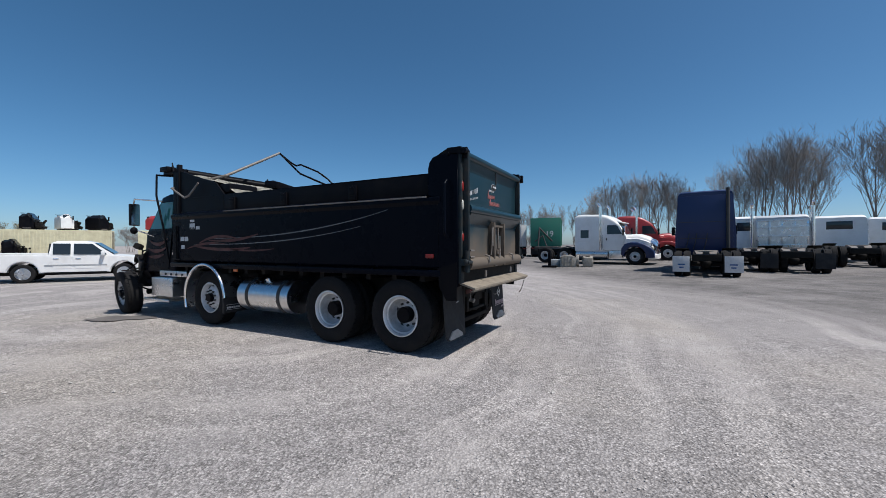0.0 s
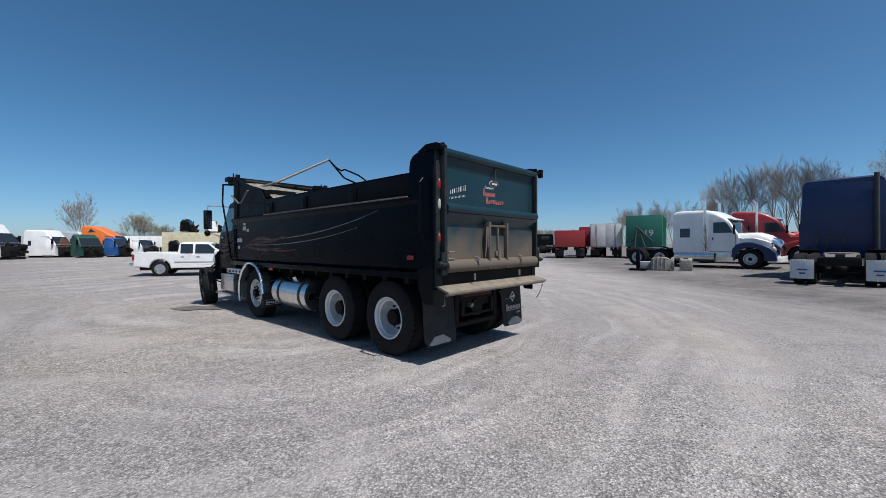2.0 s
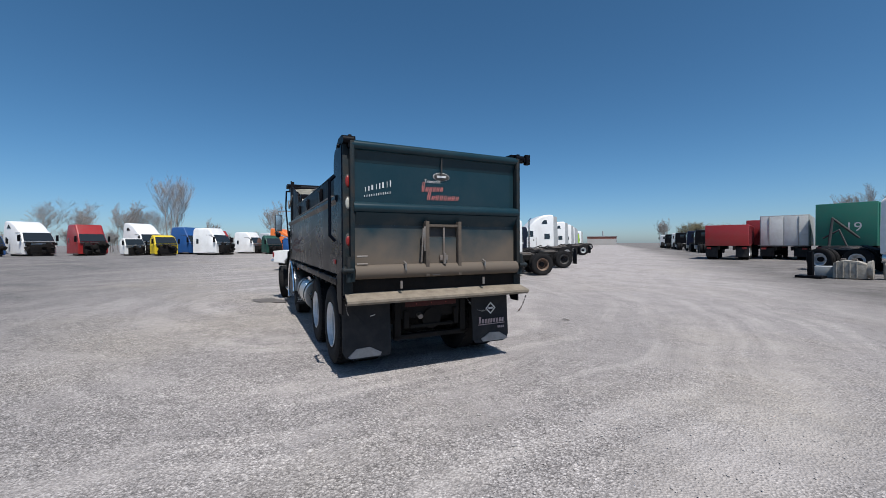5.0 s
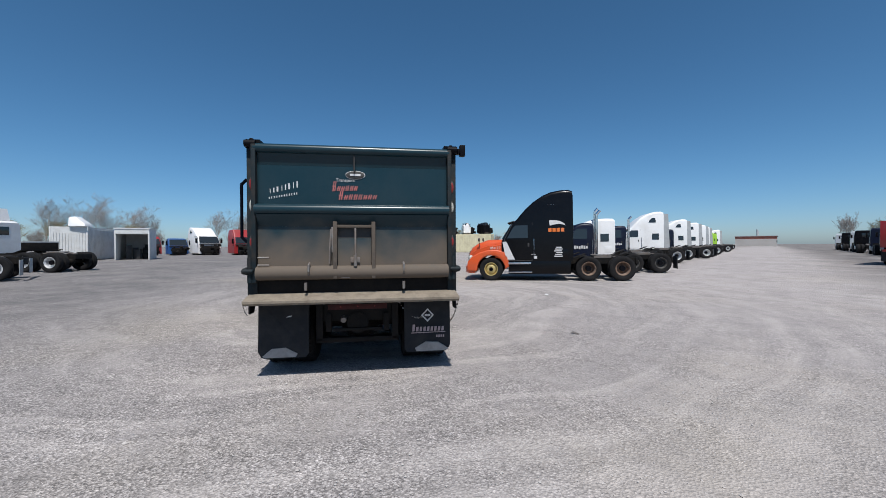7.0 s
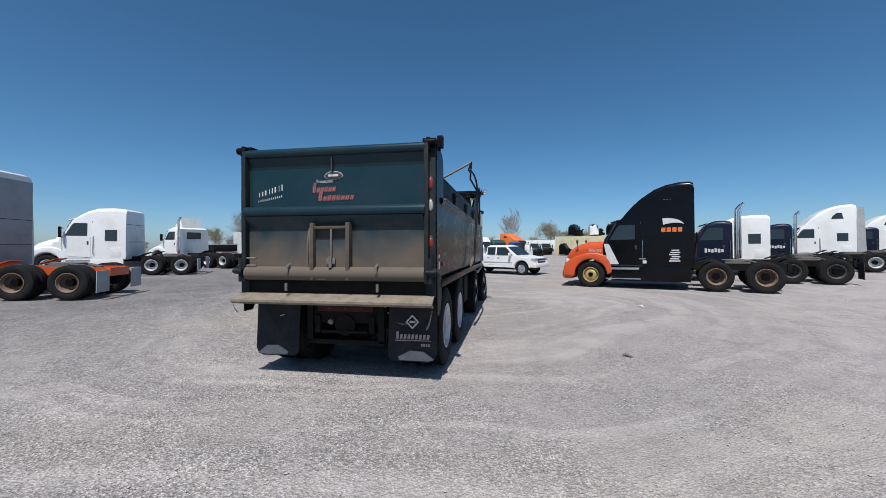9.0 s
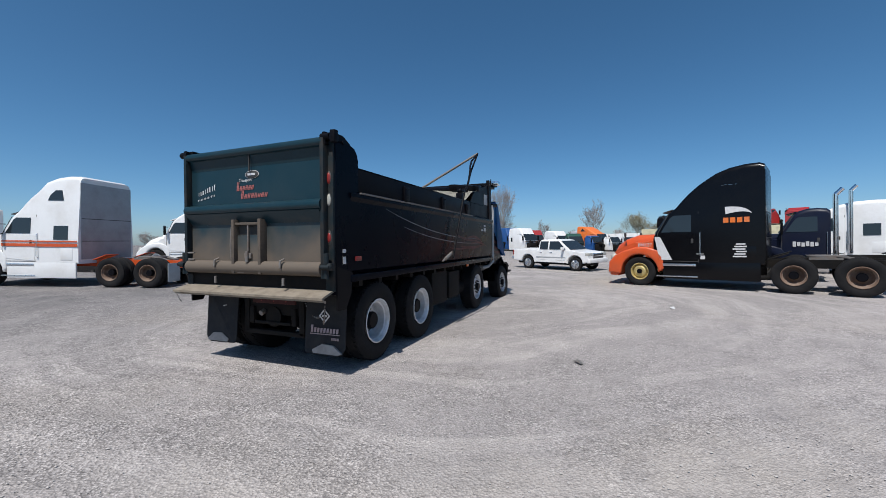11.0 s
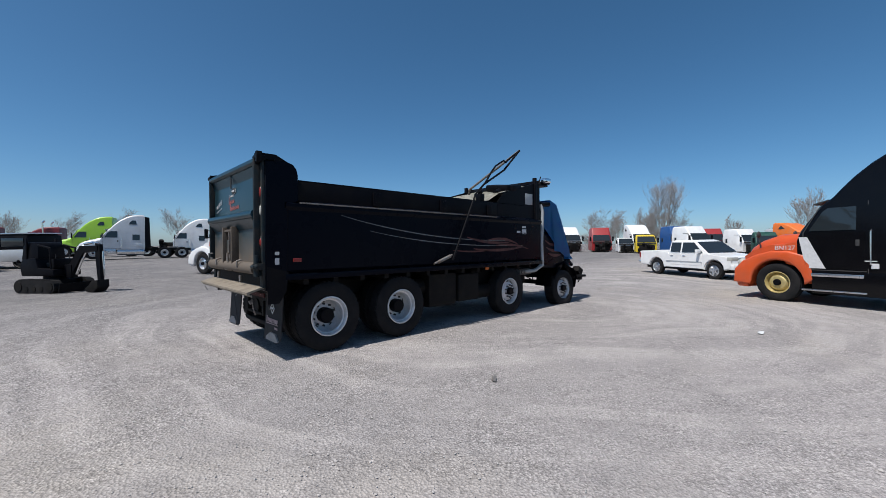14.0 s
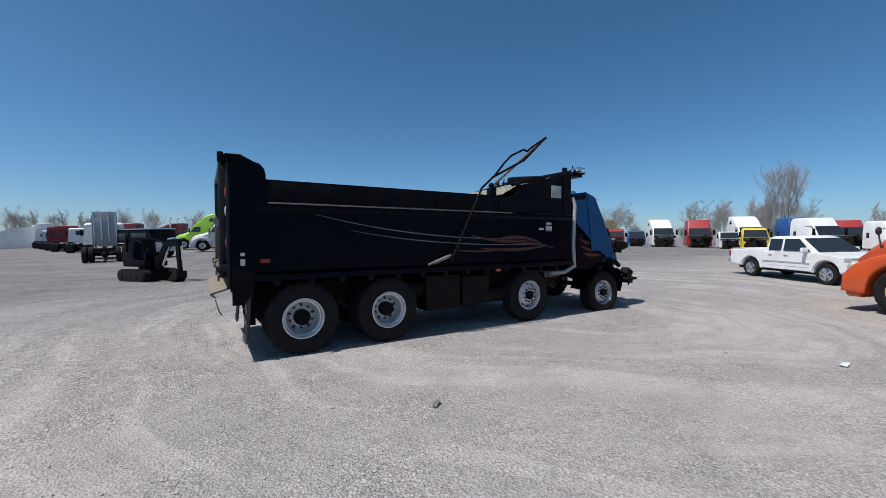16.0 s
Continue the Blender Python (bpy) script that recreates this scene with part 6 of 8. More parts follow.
tractor("sleeper_tractor", (-0.8, -32.8), (-6.4, -32.2), 1.02, "silver high-roof sleeper tractor with black battery box", SILVER, SILVER, "high", rim=("alloy", "white"), skirts=False, fair=BLACK, group="tractors across the yard")
tractor("sleeper_tractor", (-6.2, -33.6), (-11.6, -32.6), 1.0, "white sleeper tractor with open engine bay", WHITE, None, "high", rim=("white", "white"), skirts=False, group="tractors across the yard")
tractor("sleeper_tractor", (-9.6, -35.4), (-15.0, -34.0), 1.04, "grey sleeper tractor stripped of its hood", SILVER, None, "high", rim=("white", "white"), skirts=False, group="tractors across the yard")
tractor("sleeper_tractor", (0.9, -42.0), (-4.8, -40.6), 1.08, "lime-green high-roof sleeper tractor, roof window dark", LIME, LIME, "high", rim=("white", "white"), group="tractors across the yard")
tractor("sleeper_tractor", (4.5, -49.0), (-1.1, -47.6), 1.08, "dark red sleeper tractor with chrome stacks", DARKRED, DARKRED, "mid", rim=("white", "white"), stack=2, group="tractors across the yard")
tractor("sleeper_tractor", (9.2, -48.6), (3.6, -47.4), 1.08, "deep red high-roof sleeper tractor", DARKRED, DARKRED, "mid", rim=("white", "white"), stack=0, group="tractors across the yard")

# a dark glazed service body behind the excavator
sb = thing("service_body", pose(2.9, -24.6, 0, 0, 0, 140) @ Matrix.Diagonal((1.2, 1.28, 1.28, 1)), "black glazed service body with silver lower panels", "service truck")
simple("lower_panel", lambda b: box(b, -1.6, 1.2, -0.95, 0.95, 0.35, 0.95, 0.03), SILVER, sb)
simple("side_tank", lambda b: rod(b, (0.9, 1.02, 0.45), (0.9, 1.02, 0.95), 0.18, seg=18), CONT, sb, "white plastic tank")
simple("upper_body", lambda b: prism(b, [(-1.6, 0.95, 0.95), (-1.58, 1.62, 0.92), (-1.4, 1.70, 0.88), (1.0, 1.70, 0.88), (1.18, 1.60, 0.92), (1.2, 0.95, 0.95)], 0.03), BLACK, sb)
for sd in (1, -1):
    for x0, x1 in ((-1.4, -0.3), (-0.1, 1.0)):
        simple("side_window", lambda b, sd=sd, x0=x0, x1=x1: box(b, x0, x1, sd * 0.93, sd * 0.955, 1.08, 1.52, 0.02), GLASS, sb)
    for xx in (-0.9, 0.7):
        wheel(sb, xx, sd * 0.8, 0.36, sd, False, "dark", tyre=M_SMALL_TYRE)
simple("roof_edge", lambda b: box(b, -1.62, 1.22, -0.93, 0.93, 1.70, 1.76, 0.02), ALLOY, sb)

# row of frames and cabs whose tails meet the other side of the road
tractor("day_cab_tractor", (5.9, -27.8), (5.0, -22.0), 1.03, "tractor chassis with grey headache panel and white cab", WHITE, WHITE, "day", rim=("dark", "dark"), rack=False, skirts=False, group="chassis row")
panel = thing("headache_panel", pose(5.35, -24.6, 0, 0, 0, -87) @ Matrix.Diagonal((1.13, 1.13, 1.13, 1)), "tall grey aluminium headache panel standing on a chassis", "panel", "chassis row")
simple("sheet", lambda b: box(b, -0.06, 0.06, -0.62, 0.62, 0.85, 3.15, 0.02), GREY, panel)
simple("side_wing", lambda b: box(b, -0.1, 0.9, 0.60, 0.66, 0.9, 2.95, 0.02), GREY, panel)
for y in (-0.55, -0.18, 0.18, 0.55):
    simple("rib", lambda b, y=y: box(b, -0.11, -0.06, y - 0.03, y + 0.03, 0.85, 3.1, 0.008), ALLOY, panel)
simple("foot", lambda b: [box(b, -0.08, 0.08, y - 0.06, y + 0.06, 0.60, 0.9, 0.01) for y in (-0.4, 0.4)], FRAME, panel)
far_chassis = [((10.6, -43.6), WHITE, "day"), ((13.3, -49.9), DARKRED, "mid"), ((15.6, -56.8), DARKRED, "mid"), ((18.1, -64.4), SILVER, "day"), ((20.7, -71.9), WHITE, "high"), ((23.2, -79.5), WHITE, "high"), ((26.0, -88.3), GREEN, "day")]
for (x, y), c, sl in far_chassis:
    tractor("sleeper_tractor" if sl != "day" else "day_cab_tractor", (x + 0.9, y - 5.5), (x, y), 1.02, {WHITE: "white", DARKRED: "dark red", SILVER: "silver", GREEN: "green"}[c] + " tractor with bare dusty chassis, seen from its tail", c, c, sl, rim=("dark", "dark"), skirts=False, flaps=FLAP, group="chassis row")

# tractors on the far right of the yard
lone = tractor("sleeper_tractor", (0.40, 27.9), (-4.5, 28.6), 1.0, "white sleeper tractor with blue fenders and chrome grille", WHITE, WHITE, "mid", rim=("white", "white"), wing=BLUE, wedge=-0.16, stack=2, skirts=False, sleeper_len=1.75, window=True, group="tractors by the tree line")
LW = 4.95
simple("grille_shell", lambda b: loft(b, [(LW + 0.80, 0.64, 1.53, 0.93, 0.66, 0.20), (LW + 0.98, 0.62, 1.44, 0.82, 0.60, 0.20), (LW + 1.12, 0.64, 1.26, 0.66, 0.50, 0.16)]), CHROME, lone, "tall polished chrome grille shell")
for sd in (1, -1):
    simple("grille_slat", lambda b, sd=sd: [box(b, LW + 0.84 + k * 0.075, LW + 0.87 + k * 0.075, sd * (0.92 - k * 0.055), sd * (0.935 - k * 0.055), 0.74, 1.22 - k * 0.04) for k in range(4)], INK, lone, "", False)
simple("side_flare", lambda b: [slab(b, [(lone["firewall"] + 0.1, sd * 1.03, 1.05), (lone["firewall"] + 1.2, sd * 0.94, 1.20), (lone["firewall"] + 1.3, sd * 0.93, 1.34), (lone["firewall"] + 0.1, sd * 1.02, 1.20)], (0, sd * 0.012, 0)) for sd in (1, -1)], BLUE, lone, "blue hood flash", False)
red_sleeper = tractor("sleeper_tractor", (2.02, 32.79), (-3.07, 32.25), 1.0, "red sleeper tractor with chrome stacks and bumper", RED, RED, "mid", rim=("white", "white"), wedge=-0.2, stack=2, skirts=False, group="tractors by the tree line")
blu = tractor("sleeper_tractor", (3.55, 25.6), (3.15, 20.8), 1.0, "dark blue high-roof sleeper tractor, white mud flaps", BLUE, BLUE, "high", rim=("white", "dark"), flaps=PAPER, skirts=True, back=BLUE, sleeper_len=1.8, group="tractors by the tree line")
simple("rear_stack", lambda b: rod(b, (blu["cab_back"] - 0.15, -0.85, 0.95), (blu["cab_back"] - 0.15, -0.85, 3.78), 0.07, seg=14), INK, blu, "sooty black exhaust pipe behind the cab")
def hoses(b):
    for y in (0.3, 0.6, -0.1):
        pipe(b, [(blu["cab_back"] - 0.06, y, 1.8), (blu["cab_back"] - 0.14, y + 0.06, 1.4), (blu["cab_back"] - 0.10, y + 0.15, 1.05)], 0.02, 7)
simple("air_hose", hoses, INK, blu)
for sd in (1, -1):
    marks(blu, "sleeper_print", PAPER, [(blu["cab_back"] + 0.3, blu["cab_back"] + 0.6, 2.4, 2.46)], sd * 1.165)
def fl(b):
    for sd in (1, -1):
        for k in range(2):
            box(b, -1.426, -1.422, sd * 0.87 - 0.13 + k * 0.05, sd * 0.87 + 0.13 - k * 0.05, 0.50 - k * 0.12, 0.55 - k * 0.12)
simple("flap_print", fl, MIDBLUE, blu, "", False)
tractor("day_cab_tractor", (6.13, 29.45), (5.38, 24.01), 1.0, "white day-cab tractor with rear window, black chassis", WHITE, WHITE, "day", rim=("white", "white"), skirts=False, group="tractors by the tree line")
tractor("day_cab_tractor", (7.43, 29.15), (6.65, 23.43), 1.0, "day-cab tractor with polished headache rack", SILVER, SILVER, "day", rim=("white", "dark"), skirts=False, rack=True, stack=2, flaps=FLAP, group="tractors by the tree line")
tractor("day_cab_tractor", (10.95, 33.16), (10.19, 27.55), 1.0, "white day-cab tractor with teal rear window", WHITE, WHITE, "day", rim=("dark", "dark"), skirts=False, stack=1, group="tractors by the tree line")
tractor("day_cab_tractor", (14.22, 35.25), (13.00, 29.72), 1.0, "white day-cab tractor with black flat frame", WHITE, WHITE, "day", rim=("dark", "dark"), skirts=False, group="tractors by the tree line")


def boxy(name, x, y, h, L, Wd, z0, z1, mat, label, category, ribs=0, rib_mat=None, door=None, wheels=True, roof=None):
    """A box body on a chassis: tail at (x, y), heading h degrees."""
    T = thing(name, pose(x, y, 0, 0, 0, h), label, category, "boxes by the road")
    simple("body", lambda b: box(b, 0, L, -Wd / 2, Wd / 2, z0, z1, 0.03), mat, T)
    if ribs:
        def rb(b):
            for k in range(ribs):
                xx = L * (k + 0.5) / ribs
                for sd in (1, -1):
                    box(b, xx - 0.05, xx + 0.05, sd * Wd / 2, sd * (Wd / 2 + 0.04), z0 + 0.08, z1 - 0.08)
        o = simple("side_rib", rb, rib_mat or mat, T, "", False)
        tagged(o, kind="stuff")
    if door:
        for sd in (1, -1):
            simple("rear_door", lambda b, sd=sd: box(b, -0.03, 0.0, sd * 0.02, sd * (Wd / 2 - 0.06), z0 + 0.08, z1 - 0.08, 0.008), door, T)
            simple("door_rod", lambda b, sd=sd: rod(b, (-0.05, sd * Wd * 0.3, z0 + 0.1), (-0.05, sd * Wd * 0.3, z1 - 0.1), 0.015, seg=6), STEEL, T)
    for yy in (0.42, -0.42):
        simple("chassis_rail", lambda b, yy=yy: box(b, -0.1, L + 0.3, yy - 0.06, yy + 0.06, z0 - 0.28, z0 - 0.02), FRAME, T, "", False)
    if wheels:
        for sd in (1, -1):
            for xx in (0.9, 2.1):
                wheel(T, xx, sd * (Wd / 2 - 0.15), TYRE_R, sd, True, "white")
            simple("tail_lamp", lambda b, sd=sd: box(b, -0.06, -0.02, sd * Wd * 0.36, sd * Wd * 0.46, z0 - 0.22, z0 - 0.1, 0.01), RED_LENS, T)
            simple("landing_leg", lambda b, sd=sd: box(b, L - 0.6, L - 0.45, sd * 0.7, sd * 0.85, 0.0, z0, 0.01), FRAME, T)
            simple("mud_flap", lambda b, sd=sd: box(b, 0.2, 0.22, sd * 0.5, sd * (Wd / 2), 0.2, z0 - 0.1), FLAP, T)
    return T


boxy("red_dump_box", -12.3, 33.4, 112, 4.62, 2.42, 0.95, 2.37, RED, "red steel dump body with ribbed flank", "dump truck", ribs=6, rib_mat=DARKRED)
boxy("red_dump_box", -12.6, 39.2, 112, 4.62, 2.42, 0.95, 2.86, RED, "red dump body further along the road", "dump truck", ribs=6, rib_mat=DARKRED)
boxy("box_truck_body", -10.4, 36.5, 108, 6.05, 2.53, 0.90, 2.99, GREY, "pale grey box body with open dark doorway", "box truck", door=CONT)
gb = boxy("green_roll_off", -7.3, 36.3, 100, 5.50, 2.64, 0.95, 3.52, GREEN2, "dark green roll-off container with white number", "container", ribs=7)
gm = Matrix.Translation((-0.045, -0.35, 2.05)) @ Matrix.Rotation(radians(-90), 4, "Z") @ Matrix.Rotation(radians(90), 4, "X")
text_part("container_number", "19", 0.75, gm, PAPER, gb, 0.004)
def loader(b):
    pipe(b, [(-0.6, 0.6, 0.9), (-0.3, 0.5, 2.6), (0.05, -0.6, 1.4)], 0.07, 8)
    pipe(b, [(-0.5, -0.2, 0.8), (-0.35, 0.2, 1.9), (-0.4, 0.9, 1.4)], 0.05, 8)
    box(b, -0.8, -0.1, -0.9, 0.9, 0.6, 0.95, 0.03)
simple("crane_arm", loader, INK, gb, "folded black crane arm")

# clutter along the far road edge
for i, (x, y, m) in enumerate(((-22.6, 49.8, BLACK), (-26.1, 53.9, NAVY), (-32.4, 61.1, BLACK), (-36.0, 65.7, SILVER), (-42.0, 72.7, BLACK), (-47.9, 79.8, SILVER))):
    tractor("day_cab_tractor", (x - 2.9, y + 3.8), (x, y), 0.98, {BLACK: "black", NAVY: "navy", SILVER: "silver"}[m] + " stripped tractor frame far along the road", m, None, "day", rim=("dark", "dark"), skirts=False, group="stripped frames along the road")

# axle and gearbox parts on the ground
def housing(x, y, L, h, label, mat, turn, seed):
    """A bare gearbox casing on its side: stepped castings, a bell end and bolt bosses."""
    rnd = random.Random(seed)
    T = thing("gear_casing", pose(x, y, 0, 0, 0, turn), label, "truck part", "scrap parts")
    simple("casing", lambda b: prism(b, [(-L / 2, 0.02, h * 0.42), (-L / 2, h * 0.8, h * 0.36), (-L * 0.2, h * 0.95, h * 0.40), (L * 0.25, h * 0.9, h * 0.42), (L / 2, h * 0.75, h * 0.38), (L / 2, 0.02, h * 0.40)], 0.03), mat, T)
    simple("bell_end", lambda b: (rod(b, (L / 2, 0, h * 0.48), (L / 2 + 0.10, 0, h * 0.48), h * 0.40, h * 0.46, seg=20), rod(b, (L / 2 + 0.1, 0, h * 0.48), (L / 2 + 0.14, 0, h * 0.48), h * 0.47, seg=20)), mat, T)
    simple("rib", lambda b: [box(b, -L / 2 + 0.08 + k * L * 0.2, -L / 2 + 0.11 + k * L * 0.2, -h * 0.44, h * 0.44, 0.05, h * 0.88, 0.008) for k in range(4)], mat, T, "", False)
    simple("cover", lambda b: [box(b, q - 0.07, q + 0.07, -0.1, 0.1, h * 0.9, h * 1.02, 0.015) for q in (-L * 0.22, L * 0.12)], STEEL, T, "", False)


BEIGE = material("dirty_casting", (0.34, 0.32, 0.28), 0.7, dirt=(0.14, 0.12, 0.10), amount=0.8, scale=6, bump=0.4)
housing(-3.18, 24.22, 0.88, 0.73, "beige gearbox casing lying on the gravel", BEIGE, 12, 1)
housing(-2.15, 24.66, 0.47, 0.65, "dirty pale gear casing with round flange", BEIGE, 100, 2)
sp = thing("parts_stand", pose(-4.11, 23.62, 0), "black steel stand with upright post", "stand", "scrap parts")
simple("base", lambda b: box(b, -0.4, 0.4, -0.25, 0.25, 0, 0.1, 0.01), BLACK, sp)
simple("post", lambda b: box(b, -0.08, 0.08, -0.08, 0.08, 0.1, 1.0, 0.01), BLACK, sp)
crate = thing("parts_crate", pose(-3.96, 24.44, 0, 0, 0, 15), "grey steel crate half full of parts", "crate", "scrap parts")
simple("crate_body", lambda b: box(b, -0.3, 0.3, -0.25, 0.25, 0.0, 0.42, 0.015), GREY, crate)


# the white crew-cab pickup
def pickup():
    f, r = Vector((-19.08, 9.17)), Vector((-20.35, 6.75))
    d = f - r
    s = 0.96
    wb = 3.05
    T = thing("pickup_truck", Matrix.Translation((*((f + r) / 2 - d.normalized() * wb * s / 2), 0)) @ Matrix.Rotation(math.atan2(d.y, d.x), 4, "Z") @ Matrix.Diagonal((s, s, s, 1)), "white crew-cab pickup truck, clean, with chrome bumper", "pickup truck")
    HW = 0.90
    body = [(-1.05, 0.55), (-1.08, 1.10), (0.72, 1.12), (0.74, 1.06), (2.75, 1.08), (3.70, 0.98), (3.82, 0.86), (3.84, 0.50), (3.5, 0.42)]
    arch = lambda x: [(x + 0.43 * math.cos(radians(a)), 0.40 + 0.43 * math.sin(radians(a))) for a in range(5, 180, 22)]
    low = [(3.46, 0.40)] + arch(wb) + [(wb - 0.44, 0.38), (0.44, 0.38)] + arch(0.0) + [(-0.44, 0.42), (-1.05, 0.48)]
    simple("body", lambda b: (slab(b, [(x, HW, z) for x, z in body + low], (0, -2 * HW, 0)), bmesh.ops.bevel(b, geom=[e for e in b.edges if abs(e.verts[0].co.y - e.verts[1].co.y) < 0.01], offset=0.035, segments=2, affect="EDGES")), WHITE, T)
    simple("cabin", lambda b: prism(b, [(0.70, 1.05, HW - 0.03), (0.78, 1.58, HW - 0.14), (0.95, 1.66, HW - 0.17), (1.75, 1.67, HW - 0.17), (2.05, 1.60, HW - 0.16), (2.75, 1.07, HW - 0.05)], 0.03), WHITE, T)
    simple("windshield", lambda b: slab(b, [(2.10, 0.68, 1.57), (2.10, -0.68, 1.57), (2.70, -0.78, 1.12), (2.70, 0.78, 1.12)], (0.035, 0, 0.02)), GLASS, T, "", False)
    simple("rear_window", lambda b: slab(b, [(0.72, 0.66, 1.55), (0.72, -0.66, 1.55), (0.69, -0.74, 1.16), (0.69, 0.74, 1.16)], (-0.015, 0, 0)), GLASS, T, "", False)
    for sd in (1, -1):
        for x0, x1, x2 in ((0.84, 1.36, 1.36), (1.46, 2.02, 2.50)):
            simple("door_window", lambda b, sd=sd, x0=x0, x1=x1, x2=x2: slab(b, [(x0, sd * (HW - 0.125), 1.56), (x1, sd * (HW - 0.125), 1.56), (x2, sd * (HW - 0.035), 1.12), (x0, sd * (HW - 0.035), 1.12)], (0, sd * 0.014, 0)), GLASS, T, "", False)
        for x0, x1 in ((0.76, 1.40), (1.42, 2.48)):
            simple("door", lambda b, sd=sd, x0=x0, x1=x1: slab(b, [(x0, sd * (HW + 0.001), 1.05), (x1, sd * (HW + 0.001), 1.05), (x1, sd * (HW + 0.001), 0.55), (x0 + 0.1, sd * (HW + 0.001), 0.55)], (0, sd * 0.008, 0)), WHITE, T, "", False)
            simple("door_handle", lambda b, sd=sd, x0=x0: box(b, x0 + 0.10, x0 + 0.26, sd * (HW + 0.01), sd * (HW + 0.03), 0.93, 0.97, 0.008), CHROME, T)
        simple("side_trim", lambda b, sd=sd: box(b, 0.6, 2.5, sd * HW, sd * (HW + 0.018), 0.66, 0.72, 0.006), GREY, T)
        simple("side_step", lambda b, sd=sd: box(b, 0.6, 2.5, sd * (HW - 0.1), sd * (HW + 0.03), 0.34, 0.40, 0.015), BLACK, T)
        simple("mirror", lambda b, sd=sd: box(b, 2.32, 2.44, sd * (HW - 0.02), sd * (HW + 0.20), 1.08, 1.26, 0.03), WHITE, T)
        simple("headlamp", lambda b, sd=sd: box(b, 3.62, 3.83, sd * 0.52, sd * (HW + 0.005), 0.80, 0.96, 0.03), WHITE_LENS, T)
        simple("tail_lamp", lambda b, sd=sd: box(b, -1.10, -1.00, sd * (HW - 0.16), sd * (HW + 0.005), 0.78, 1.06, 0.015), RED_LENS, T)
        for x in (0.0, wb):
            e = new("wheel", M_PICK_TYRE)
            e.parent = T
            e.matrix_basis = pose(x, sd * (HW - 0.12), 0.36, 0, 0, 0 if sd > 0 else 180)
            part("rim", M_PICK_RIM, None, e, "five-spoke alloy rim")
    simple("grille", lambda b: box(b, 3.80, 3.865, -0.52, 0.52, 0.66, 0.94, 0.02), CHROME, T)
    simple("grille_mesh", lambda b: (box(b, 3.86, 3.872, -0.48, 0.48, 0.82, 0.92), box(b, 3.86, 3.872, -0.48, 0.48, 0.68, 0.78)), INK, T, "", False)
    simple("front_bumper", lambda b: box(b, 3.70, 3.93, -HW, HW, 0.44, 0.66, 0.05), WHITE, T)
    simple("rear_bumper", lambda b: box(b, -1.22, -1.05, -HW + 0.03, HW - 0.03, 0.50, 0.64, 0.03), CHROME, T)
    simple("bed_cover", lambda b: box(b, -1.03, 0.68, -HW + 0.05, HW - 0.05, 1.115, 1.135, 0.005), CONT, T)
    simple("underbody", lambda b: box(b, -0.9, 3.5, -0.6, 0.6, 0.28, 0.5, 0.02), FRAME, T)
    return T


b_ = bmesh.new()
lathe(b_, [(0.20, -0.10), (0.30, -0.115), (0.345, -0.10), (0.362, -0.06), (0.362, 0.06), (0.345, 0.10), (0.30, 0.115), (0.22, 0.10)], 28)
M_PICK_TYRE = mesh_of(b_, "pickup_tyre", RUBBER, True)
b_ = bmesh.new()
lathe(b_, [(0.235, 0.10), (0.222, 0.105), (0.205, 0.06), (0.19, 0.02), (0.0, 0.02)], 24)
for k in range(5):
    a = 2 * math.pi * k / 5
    bmesh.ops.create_cube(b_, size=1, matrix=Matrix.Rotation(a, 4, "Y") @ Matrix.Translation((0.115, 0.065, 0)) @ Matrix.Diagonal((0.20, 0.05, 0.06, 1)))
lathe(b_, [(0.0, 0.10), (0.05, 0.10), (0.06, 0.06)], 12)
M_PICK_RIM = mesh_of(b_, "pickup_rim", ALLOY, True)
pickup()


